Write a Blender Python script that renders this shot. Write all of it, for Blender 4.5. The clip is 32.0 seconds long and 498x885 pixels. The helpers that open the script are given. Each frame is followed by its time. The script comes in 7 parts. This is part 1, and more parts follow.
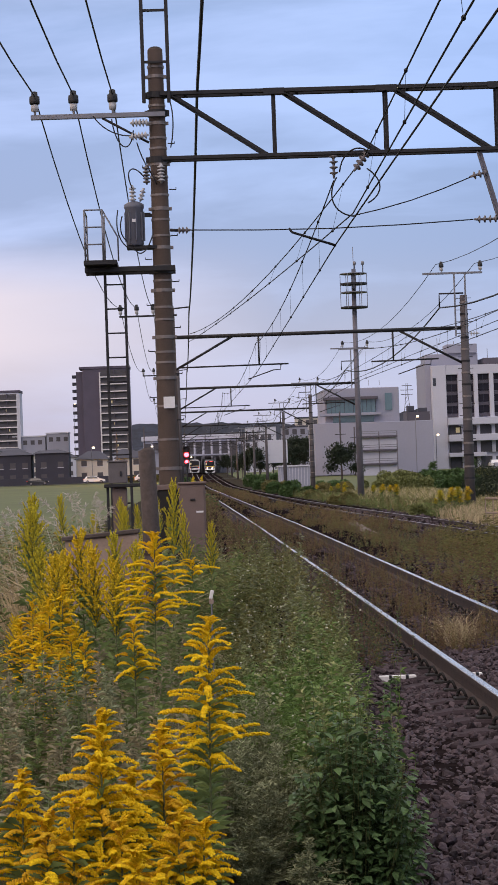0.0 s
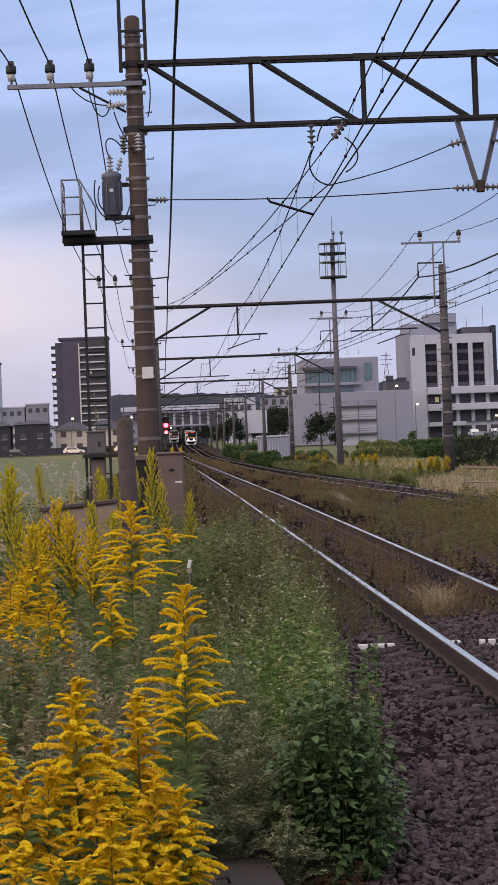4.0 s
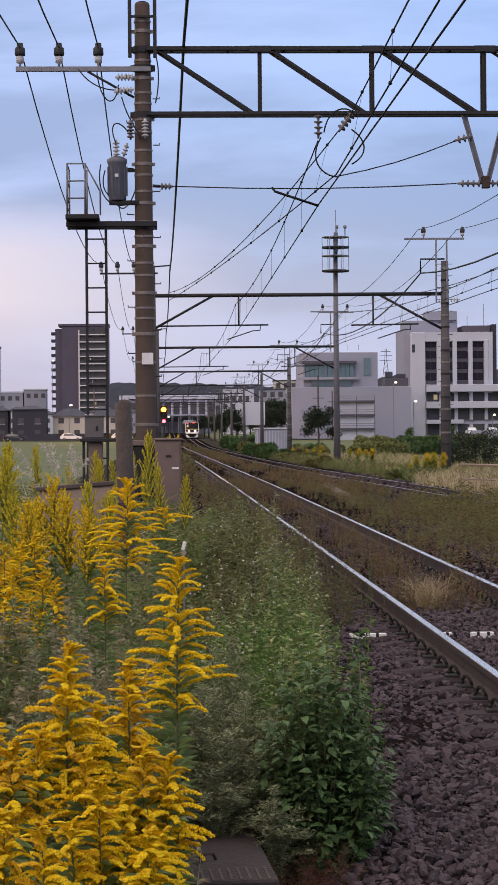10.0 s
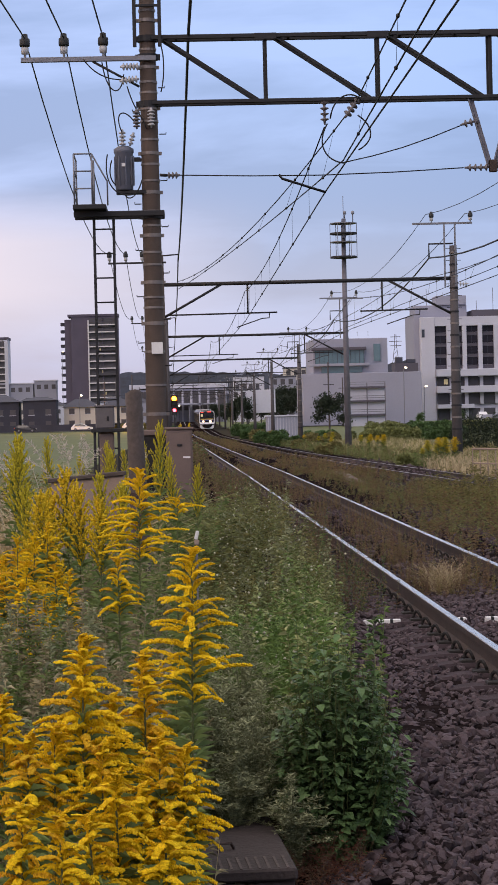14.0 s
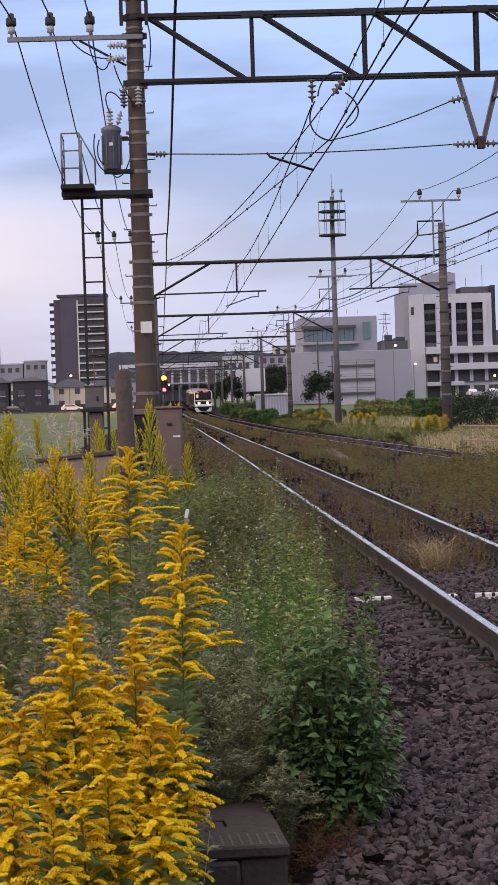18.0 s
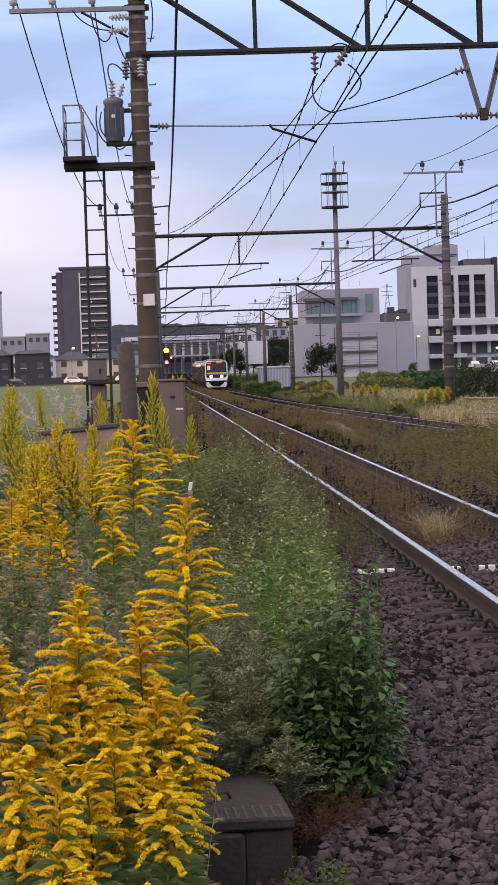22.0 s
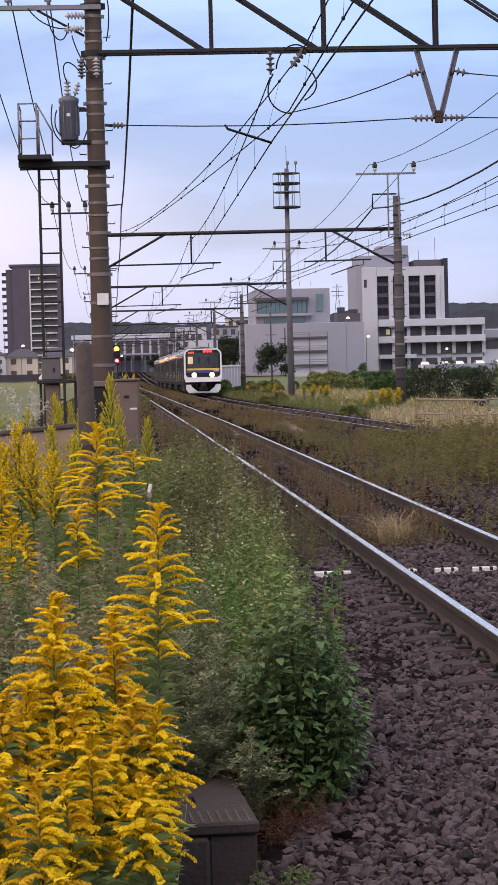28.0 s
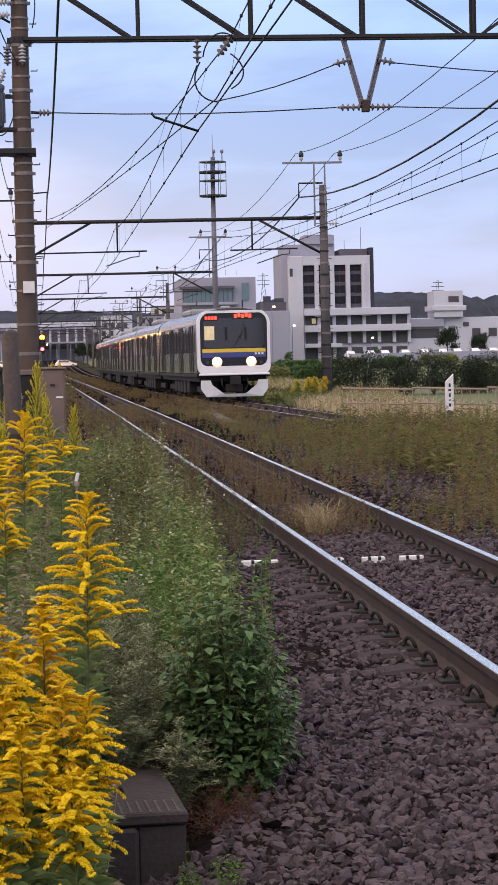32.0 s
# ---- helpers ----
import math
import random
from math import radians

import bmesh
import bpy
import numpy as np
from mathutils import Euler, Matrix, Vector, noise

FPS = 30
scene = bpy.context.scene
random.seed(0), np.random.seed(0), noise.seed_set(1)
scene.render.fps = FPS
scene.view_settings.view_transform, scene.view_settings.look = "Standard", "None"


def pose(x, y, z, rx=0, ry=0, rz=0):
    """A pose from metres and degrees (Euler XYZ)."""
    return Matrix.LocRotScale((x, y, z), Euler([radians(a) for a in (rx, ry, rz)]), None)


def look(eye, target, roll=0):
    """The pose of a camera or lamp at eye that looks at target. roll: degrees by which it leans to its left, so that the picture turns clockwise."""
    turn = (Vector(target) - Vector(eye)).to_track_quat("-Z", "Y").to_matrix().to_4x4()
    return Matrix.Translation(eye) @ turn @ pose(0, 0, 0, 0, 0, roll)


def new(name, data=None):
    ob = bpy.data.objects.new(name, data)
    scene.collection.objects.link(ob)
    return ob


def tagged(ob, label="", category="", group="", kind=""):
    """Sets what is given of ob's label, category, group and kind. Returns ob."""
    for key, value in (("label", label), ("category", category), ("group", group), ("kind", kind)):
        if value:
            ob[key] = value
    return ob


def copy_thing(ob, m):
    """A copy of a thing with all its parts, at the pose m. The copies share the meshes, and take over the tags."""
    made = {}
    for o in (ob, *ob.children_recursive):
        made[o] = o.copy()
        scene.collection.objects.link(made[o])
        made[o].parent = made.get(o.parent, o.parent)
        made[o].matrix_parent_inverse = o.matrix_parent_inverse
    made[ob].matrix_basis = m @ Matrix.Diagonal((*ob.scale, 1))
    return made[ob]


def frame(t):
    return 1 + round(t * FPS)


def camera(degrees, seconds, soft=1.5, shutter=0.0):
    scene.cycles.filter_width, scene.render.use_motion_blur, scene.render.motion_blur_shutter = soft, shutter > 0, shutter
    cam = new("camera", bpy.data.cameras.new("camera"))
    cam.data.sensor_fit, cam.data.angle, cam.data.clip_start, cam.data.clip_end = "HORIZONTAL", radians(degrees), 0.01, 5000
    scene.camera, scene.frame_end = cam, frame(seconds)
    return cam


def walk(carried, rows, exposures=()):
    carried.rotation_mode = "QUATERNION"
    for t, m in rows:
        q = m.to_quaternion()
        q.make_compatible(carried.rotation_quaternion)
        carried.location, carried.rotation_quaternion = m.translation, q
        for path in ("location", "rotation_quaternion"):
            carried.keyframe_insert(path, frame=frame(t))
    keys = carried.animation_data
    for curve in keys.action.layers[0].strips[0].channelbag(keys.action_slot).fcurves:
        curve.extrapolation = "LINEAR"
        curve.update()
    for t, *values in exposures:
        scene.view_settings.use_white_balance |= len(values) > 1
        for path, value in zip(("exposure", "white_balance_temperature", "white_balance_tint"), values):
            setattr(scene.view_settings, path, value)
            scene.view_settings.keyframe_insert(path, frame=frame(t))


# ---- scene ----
# ---- camera and its path ----
cam = camera(12.903, 32.0, soft=1.2)


def eye(x, y, z, yaw, pitch, roll):
    return pose(x, y, z, 90 + pitch, 0, -yaw) @ pose(0, 0, 0, 0, 0, -roll)


PATH = [
    (0, 0.069, -0.052, 1.857, 1.747, 0.744, 1.98),
    (0.5, 0.069, -0.016, 1.854, 1.853, 0.829, 2.00),
    (1, 0.072, -0.008, 1.853, 1.843, 0.707, 2.01),
    (1.5, 0.072, -0.007, 1.854, 1.803, 0.409, 2.06),
    (2, 0.065, -0.009, 1.854, 1.804, 0.178, 2.22),
    (2.5, 0.076, 0.001, 1.843, 1.869, 0.108, 2.37),
    (3, 0.077, -0.000, 1.847, 2.065, 0.019, 2.39),
    (3.5, 0.081, -0.034, 1.850, 2.200, 0.006, 2.28),
    (5.5, 0.084, -0.023, 1.842, 2.216, -0.293, 1.78),
    (6, 0.083, -0.007, 1.828, 2.293, -0.300, 1.40),
    (6.5, 0.077, -0.028, 1.822, 2.392, -0.123, 1.19),
    (7, 0.078, -0.044, 1.806, 2.417, -0.019, 0.97),
    (7.5, 0.078, -0.052, 1.802, 2.463, -0.053, 0.96),
    (8, 0.079, -0.038, 1.802, 2.452, -0.145, 0.90),
    (8.5, 0.077, -0.039, 1.801, 2.422, -0.094, 0.71),
    (9, 0.077, -0.039, 1.801, 2.382, -0.086, 0.56),
    (9.5, 0.079, -0.045, 1.800, 2.338, -0.127, 0.57),
    (10, 0.076, -0.050, 1.801, 2.319, -0.256, 0.47),
    (10.5, 0.075, -0.056, 1.804, 2.297, -0.322, 0.44),
    (11, 0.068, -0.051, 1.804, 2.185, -0.448, 0.36),
    (11.5, 0.066, -0.049, 1.805, 2.090, -0.456, 0.69),
    (12, 0.065, -0.045, 1.806, 2.047, -0.477, 0.88),
    (12.5, 0.070, -0.057, 1.806, 2.038, -0.481, 0.95),
    (13, 0.074, -0.050, 1.803, 1.967, -0.535, 1.21),
    (13.5, 0.075, -0.046, 1.805, 1.970, -0.590, 1.40),
    (14, 0.075, -0.034, 1.804, 2.027, -0.571, 1.37),
    (14.5, 0.077, -0.049, 1.807, 2.155, -0.584, 1.27),
    (16.5, 0.075, -0.044, 1.805, 2.102, -0.900, 1.61),
    (17, 0.074, -0.039, 1.803, 2.126, -1.028, 1.61),
    (17.5, 0.076, -0.034, 1.801, 2.195, -1.111, 1.59),
    (18, 0.079, -0.036, 1.799, 2.267, -1.126, 1.80),
    (18.5, 0.077, -0.045, 1.801, 2.290, -1.148, 1.75),
    (19, 0.074, -0.054, 1.803, 2.146, -1.186, 1.83),
    (19.5, 0.071, -0.055, 1.802, 1.899, -1.268, 2.02),
    (20, 0.071, -0.037, 1.802, 1.796, -1.506, 2.14),
    (20.5, 0.075, -0.029, 1.799, 1.815, -1.627, 2.38),
    (21, 0.075, -0.034, 1.800, 1.976, -1.703, 2.17),
    (21.5, 0.074, -0.036, 1.801, 2.067, -1.773, 1.89),
    (22, 0.073, -0.027, 1.800, 2.181, -1.841, 1.86),
    (22.5, 0.073, -0.028, 1.801, 2.240, -1.884, 1.89),
    (23, 0.071, -0.029, 1.801, 2.317, -1.936, 1.95),
    (23.5, 0.071, -0.026, 1.800, 2.430, -1.976, 1.88),
    (24, 0.072, -0.026, 1.801, 2.561, -1.980, 1.81),
    (24.5, 0.071, -0.019, 1.799, 2.636, -1.960, 1.78),
    (26.5, 0.039, -0.038, 1.815, 3.093, -1.742, 1.77),
    (27, 0.028, -0.038, 1.820, 3.377, -1.736, 1.30),
    (27.5, 0.018, -0.045, 1.822, 3.435, -1.760, 1.30),
    (28, 0.010, -0.028, 1.822, 3.500, -1.902, 1.42),
    (28.5, 0.003, -0.010, 1.819, 3.623, -2.355, 1.07),
    (29, 0.005, 0.003, 1.817, 3.841, -2.602, 1.04),
    (29.5, 0.005, -0.016, 1.822, 4.103, -2.653, 1.10),
    (30, 0.004, -0.012, 1.822, 4.369, -2.466, 1.14),
    (30.5, 0.001, -0.007, 1.821, 4.509, -2.347, 1.19),
    (31, 0.003, 0.029, 1.814, 4.720, -2.289, 1.09),
    (31.5, -0.002, 0.013, 1.820, 5.164, -2.278, 1.13),
    (32, 0.000, 0.000, 1.822, 5.425, -2.239, 1.30)
]
walk(cam, [(t, eye(*p)) for t, *p in PATH], exposures=((0, -0.05, 6600, 16), (6, -0.04, 6600, 16), (13, -0.02, 6600, 16), (20, 0.15, 6600, 16), (24, 0.25, 6600, 16), (32, 0.29, 6600, 16)))

# ---- sky and sun: after sunset, broken cloud ----
world = bpy.data.worlds.new("sky")
scene.world = world
world.use_nodes = True
wn, wl = world.node_tree.nodes, world.node_tree.links
wn.clear()


def wnode(kind, **kw):
    n = wn.new(kind)
    for k, v in kw.items():
        n.inputs[k].default_value = v
    return n


def wramp(stops):
    r = wn.new("ShaderNodeValToRGB")
    while len(r.color_ramp.elements) < len(stops):
        r.color_ramp.elements.new(0.5)
    for e, (p, c) in zip(r.color_ramp.elements, stops):
        e.position, e.color = p, (*c, 1)
    return r


tex = wnode("ShaderNodeTexCoord")
split = wnode("ShaderNodeSeparateXYZ")
wl.new(tex.outputs["Generated"], split.inputs[0])
# clear sky by height: pale pink low down, blue above
height = wramp([(0.0, (0.46, 0.50, 0.70)), (0.03, (0.47, 0.53, 0.80)), (0.075, (0.40, 0.52, 0.88)),
                (0.14, (0.38, 0.54, 0.95)), (0.21, (0.42, 0.58, 0.99)), (0.32, (0.62, 0.66, 0.84)), (0.5, (1.15, 1.08, 1.02)), (1.0, (1.35, 1.24, 1.12))])
wl.new(split.outputs["Z"], height.inputs[0])
stretch = wnode("ShaderNodeMapping")
stretch.inputs["Scale"].default_value = (1.6, 1.6, 8.0)
wl.new(tex.outputs["Generated"], stretch.inputs[0])
clouds = wnode("ShaderNodeTexNoise", Scale=2.6, Detail=6.0, Roughness=0.55, Distortion=0.25)
wl.new(stretch.outputs[0], clouds.inputs["Vector"])
cover = wramp([(0.44, (0, 0, 0)), (0.60, (1, 1, 1))])
wl.new(clouds.outputs["Fac"], cover.inputs[0])
cloudcol = wramp([(0.0, (0.52, 0.52, 0.68)), (0.04, (0.38, 0.41, 0.62)), (0.1, (0.26, 0.36, 0.66)), (0.2, (0.27, 0.41, 0.74)), (0.32, (0.55, 0.59, 0.76)), (0.5, (1.0, 0.96, 0.94)), (1.0, (1.15, 1.08, 1.0))])
wl.new(split.outputs["Z"], cloudcol.inputs[0])
mix = wn.new("ShaderNodeMix")
mix.data_type = "RGBA"
wl.new(cover.outputs[0], mix.inputs["Factor"])
wl.new(height.outputs[0], mix.inputs[6])
wl.new(cloudcol.outputs[0], mix.inputs[7])
# rosier towards the sunset side, duller blue away from it
rose = wramp([(0.36, (0.80, 0.87, 0.95)), (0.435, (1.0, 1.0, 1.0)), (0.56, (1.07, 1.0, 0.97))])
side = wn.new("ShaderNodeMath")
side.operation = "MULTIPLY_ADD"
side.inputs[1].default_value, side.inputs[2].default_value = -0.8, 0.5
wl.new(split.outputs["X"], side.inputs[0])
wl.new(side.outputs[0], rose.inputs[0])
tint = wn.new("ShaderNodeMix")
tint.data_type, tint.blend_type = "RGBA", "MULTIPLY"
tint.inputs["Factor"].default_value = 1.0
wl.new(mix.outputs[2], tint.inputs[6])
wl.new(rose.outputs[0], tint.inputs[7])
low = wramp([(0.028, (0, 0, 0)), (0.06, (1, 1, 1)), (0.082, (1, 1, 1)), (0.108, (0, 0, 0))])
wl.new(split.outputs["Z"], low.inputs[0])
west = wramp([(0.46, (0, 0, 0)), (0.57, (1, 1, 1))])
wl.new(side.outputs[0], west.inputs[0])
patchy = wn.new("ShaderNodeMath")
patchy.operation = "MULTIPLY"
wl.new(low.outputs[0], patchy.inputs[0])
wl.new(west.outputs[0], patchy.inputs[1])
glowing = wn.new("ShaderNodeMix")
glowing.data_type = "RGBA"
glowing.inputs[7].default_value = (0.74, 0.67, 0.80, 1)
wl.new(patchy.outputs[0], glowing.inputs["Factor"])
wl.new(tint.outputs[2], glowing.inputs[6])
sky = wn.new("ShaderNodeTexSky")
sky.sky_type, sky.sun_disc, sky.sun_elevation, sky.sun_rotation = "NISHITA", False, radians(9.0), radians(250)
blue = wnode("ShaderNodeBackground", Strength=0.05)
wl.new(sky.outputs[0], blue.inputs[0])
cloudy = wnode("ShaderNodeBackground", Strength=0.93)
wl.new(glowing.outputs[2], cloudy.inputs[0])
both = wn.new("ShaderNodeAddShader")
wl.new(blue.outputs[0], both.inputs[0])
wl.new(cloudy.outputs[0], both.inputs[1])
wout = wn.new("ShaderNodeOutputWorld")
wl.new(both.outputs[0], wout.inputs[0])

sun = new("sun", bpy.data.lights.new("sun", "SUN"))
sun.data.energy, sun.data.angle, sun.data.color = 0.7, radians(40), (1.0, 0.86, 0.76)
sun.matrix_world = look((-6, -9, 9), (0, 6, 0))

# ---- materials ----
MATS = {}


def mat(name, base, rough=0.7, metal=0.0, spread=0.25, scale=6.0, fine=60.0, bump=0.3, rand=0.0, glow=None, power=0.0,
        alpha=None, spec=0.5, tint=None, island=False, translucent=0.0):
    """A painted, worn or natural surface: base colour varied by a coarse and a fine noise, and by piece."""
    m = bpy.data.materials.new(name)
    m.use_nodes = True
    n, l = m.node_tree.nodes, m.node_tree.links
    b = n["Principled BSDF"]
    b.inputs["Roughness"].default_value = rough
    b.inputs["Metallic"].default_value = metal
    b.inputs["Specular IOR Level"].default_value = spec
    if glow:
        b.inputs["Emission Color"].default_value = (*glow, 1)
        b.inputs["Emission Strength"].default_value = power
    co = n.new("ShaderNodeTexCoord")
    a = n.new("ShaderNodeTexNoise")
    a.inputs["Scale"].default_value, a.inputs["Detail"].default_value = scale, 4
    c = n.new("ShaderNodeTexNoise")
    c.inputs["Scale"].default_value, c.inputs["Detail"].default_value = fine, 3
    l.new(co.outputs["Object"], a.inputs["Vector"])
    l.new(co.outputs["Object"], c.inputs["Vector"])
    add = n.new("ShaderNodeMath")
    add.operation = "MULTIPLY_ADD"
    add.inputs[1].default_value = 0.6
    l.new(a.outputs["Fac"], add.inputs[0])
    half = n.new("ShaderNodeMath")
    half.operation = "MULTIPLY"
    half.inputs[1].default_value = 0.4
    l.new(c.outputs["Fac"], half.inputs[0])
    l.new(half.outputs[0], add.inputs[2])
    last = add
    if rand:
        src = n.new("ShaderNodeNewGeometry") if island else n.new("ShaderNodeObjectInfo")
        r = n.new("ShaderNodeMath")
        r.operation = "MULTIPLY_ADD"
        r.inputs[1].default_value = rand
        l.new(src.outputs["Random Per Island" if island else "Random"], r.inputs[0])
        l.new(last.outputs[0], r.inputs[2])
        last = r
    ramp = n.new("ShaderNodeValToRGB")
    lo, hi = 0.3, 0.7 + rand
    dark = [x * (1 - spread) for x in base]
    light = [min(1, x * (1 + spread)) for x in (tint or base)]
    ramp.color_ramp.elements[0].position, ramp.color_ramp.elements[0].color = lo, (*dark, 1)
    ramp.color_ramp.elements[1].position, ramp.color_ramp.elements[1].color = min(hi, 1.0), (*light, 1)
    l.new(last.outputs[0], ramp.inputs[0])
    l.new(ramp.outputs[0], b.inputs["Base Color"])
    if bump:
        bp = n.new("ShaderNodeBump")
        bp.inputs["Strength"].default_value, bp.inputs["Distance"].default_value = bump, 0.01
        l.new(c.outputs["Fac"], bp.inputs["Height"])
        l.new(bp.outputs[0], b.inputs["Normal"])
    if translucent:
        tr = n.new("ShaderNodeBsdfTranslucent")
        l.new(ramp.outputs[0], tr.inputs[0])
        ms = n.new("ShaderNodeMixShader")
        ms.inputs[0].default_value = translucent
        l.new(b.outputs[0], ms.inputs[1])
        l.new(tr.outputs[0], ms.inputs[2])
        l.new(ms.outputs[0], n["Material Output"].inputs[0])
    MATS[name] = m
    return m


RUST = mat("rusty_rail_side", (0.052, 0.033, 0.028), 0.85, 0.1, 0.35, 9, 90)
HEAD = mat("worn_rail_head", (0.90, 0.79, 0.64), 0.22, 1.0, 0.15, 3, 30, 0.1)
DULLHEAD = mat("dull_rail_head", (0.30, 0.27, 0.27), 0.45, 0.9, 0.25, 3, 30, 0.1)
SLEEPER = mat("stained_concrete_sleeper", (0.050, 0.037, 0.043), 0.9, 0, 0.3, 7, 70, 0.5, rand=0.2, spec=0.15)
STONE = mat("ballast_stone", (0.0036, 0.0031, 0.0040), 0.7, 0, 0.6, 14, 60, 0.6, rand=0.9, spec=0.12, tint=(0.062, 0.047, 0.053), island=True)
BED = mat("ballast_bed", (0.016, 0.012, 0.0125), 1.0, 0, 0.6, 9, 26, 1.0, spec=0.0)
SOIL = mat("weedy_soil", (0.018, 0.015, 0.010), 0.95, 0, 0.5, 1.2, 14, 0.8, tint=(0.036, 0.031, 0.018), spec=0.05)
FIELD = mat("mown_field_grass", (0.090, 0.108, 0.030), 0.9, 0, 0.25, 0.06, 1.6, 0.6)
DRYSOIL = mat("trackside_earth", (0.030, 0.021, 0.018), 0.95, 0, 0.5, 1.5, 20, 0.8, spec=0.05)
CONC = mat("aged_concrete", (0.085, 0.068, 0.066), 0.9, 0, 0.3, 5, 60, 0.4)
TROUGHMAT = mat("stained_trough_concrete", (0.042, 0.031, 0.030), 0.9, 0, 0.4, 5, 60, 0.5)
POLEMAT = mat("brown_weathered_concrete_pole", (0.083, 0.058, 0.047), 0.85, 0, 0.28, 2.5, 50, 0.4)
FARPOLE = mat("grey_concrete_pole", (0.085, 0.075, 0.08), 0.85, 0, 0.3, 1.5, 30, 0.3)
STEEL = mat("dark_galvanised_steel", (0.011, 0.010, 0.013), 0.65, 0.0, 0.3, 4, 50, 0.2)
BAND = mat("pale_steel_band", (0.21, 0.18, 0.17), 0.55, 0.5, 0.25, 8, 60, 0.2)
MASTGREY = mat("dull_grey_mast", (0.155, 0.145, 0.17), 0.6, 0.2, 0.2, 3, 40, 0.2)
GREYSTEEL = mat("light_galvanised_steel", (0.20, 0.20, 0.225), 0.5, 0.5, 0.2, 6, 60, 0.2)
WIRE = mat("dark_wire", (0.010, 0.010, 0.012), 0.6, 0.3, 0.2, 2, 20, 0)
PORC = mat("grey_brown_porcelain", (0.13, 0.115, 0.12), 0.3, 0, 0.2, 20, 80, 0)
PALEPORC = mat("pale_porcelain", (0.45, 0.44, 0.45), 0.35, 0, 0.15, 20, 80, 0)
BLACK = mat("black_rubber", (0.015, 0.015, 0.017), 0.6, 0, 0.3, 10, 80, 0.1)
GREYPAINT = mat("grey_painted_steel", (0.125, 0.130, 0.165), 0.5, 0.1, 0.15, 5, 50, 0.1)
DULLBOX = mat("dull_brown_grey_box", (0.12, 0.105, 0.108), 0.6, 0.1, 0.2, 5, 50, 0.2)
BROWNBOX = mat("brown_painted_cabinet", (0.145, 0.10, 0.088), 0.6, 0, 0.2, 4, 60, 0.2)
TIMBER = mat("weathered_timber", (0.088, 0.068, 0.062), 0.9, 0, 0.35, 5, 40, 0.6)
BOARDMAT = mat("pinkish_concrete_panel", (0.30, 0.225, 0.185), 0.85, 0, 0.2, 4, 60, 0.3)
SLABMAT = mat("brown_stained_slab", (0.14, 0.105, 0.09), 0.9, 0, 0.4, 2, 40, 0.5)
WHITE = mat("white_enamel", (0.72, 0.70, 0.70), 0.5, 0, 0.1, 6, 50, 0.1)
STAINLESS = mat("brushed_stainless_steel", (0.115, 0.098, 0.09), 0.17, 0.7, 0.1, 2, 60, 0.05)
TRAINWHITE = mat("white_train_front", (0.78, 0.77, 0.80), 0.35, 0, 0.05, 2, 30, 0)
TRAINGREY = mat("pale_grey_skirt", (0.62, 0.62, 0.64), 0.5, 0, 0.12, 3, 30, 0.1)
TRAINBLACK = mat("black_front_mask", (0.012, 0.012, 0.016), 0.15, 0, 0.1, 2, 30, 0)
GLASSDARK = mat("dark_window_glass", (0.02, 0.022, 0.028), 0.06, 0, 0.1, 1, 10, 0, spec=0.8)
YELLOW = mat("yellow_stripe", (0.75, 0.50, 0.06), 0.4, 0, 0.05, 2, 30, 0)
BLUE = mat("blue_stripe", (0.045, 0.06, 0.22), 0.4, 0, 0.1, 2, 30, 0)
UNDER = mat("dark_underframe", (0.014, 0.012, 0.012), 0.8, 0.1, 0.4, 3, 20, 0.3)
ROOFGREY = mat("train_roof_grey", (0.28, 0.28, 0.30), 0.6, 0, 0.2, 1, 20, 0.1)
LAMPHALO = mat("headlamp_halo", (1, 1, 1), 0.3, glow=(1.0, 0.40, 0.10), power=1.9, bump=0)
LAMPCORE = mat("headlamp_core", (1, 1, 1), 0.3, glow=(1.0, 0.80, 0.50), power=45.0, bump=0)
LEDRED = mat("destination_led_red", (0.2, 0.02, 0.01), 0.4, glow=(1.0, 0.05, 0.025), power=2.6, bump=0)
SIGRED = mat("red_signal_lens", (0.5, 0.02, 0.02), 0.3, glow=(1.0, 0.06, 0.08), power=12.0, bump=0)
SIGAMBER = mat("amber_signal_lens", (0.5, 0.2, 0.02), 0.3, glow=(1.0, 0.13, 0.006), power=60.0, bump=0)
# dimmer emission for rings that imitate the halo round the signal lamps
SIGHALOA = mat("amber_lamp_halo", (0.5, 0.2, 0.02), 0.3, glow=(1.0, 0.22, 0.01), power=2.2, bump=0)
SIGHALOR = mat("red_lamp_halo", (0.5, 0.02, 0.02), 0.3, glow=(1.0, 0.02, 0.03), power=1.6, bump=0)
SODIUM = mat("orange_street_light", (1, 0.6, 0.2), 0.3, glow=(1.0, 0.42, 0.05), power=4000.0, bump=0)
LAMPWHITE = mat("white_street_light", (1, 1, 1), 0.3, glow=(1.0, 0.80, 0.50), power=3.0, bump=0)
SEATLIGHT = mat("cab_back_glow", (0.6, 0.5, 0.3), 0.6, glow=(1.0, 0.85, 0.45), power=0.2, bump=0)


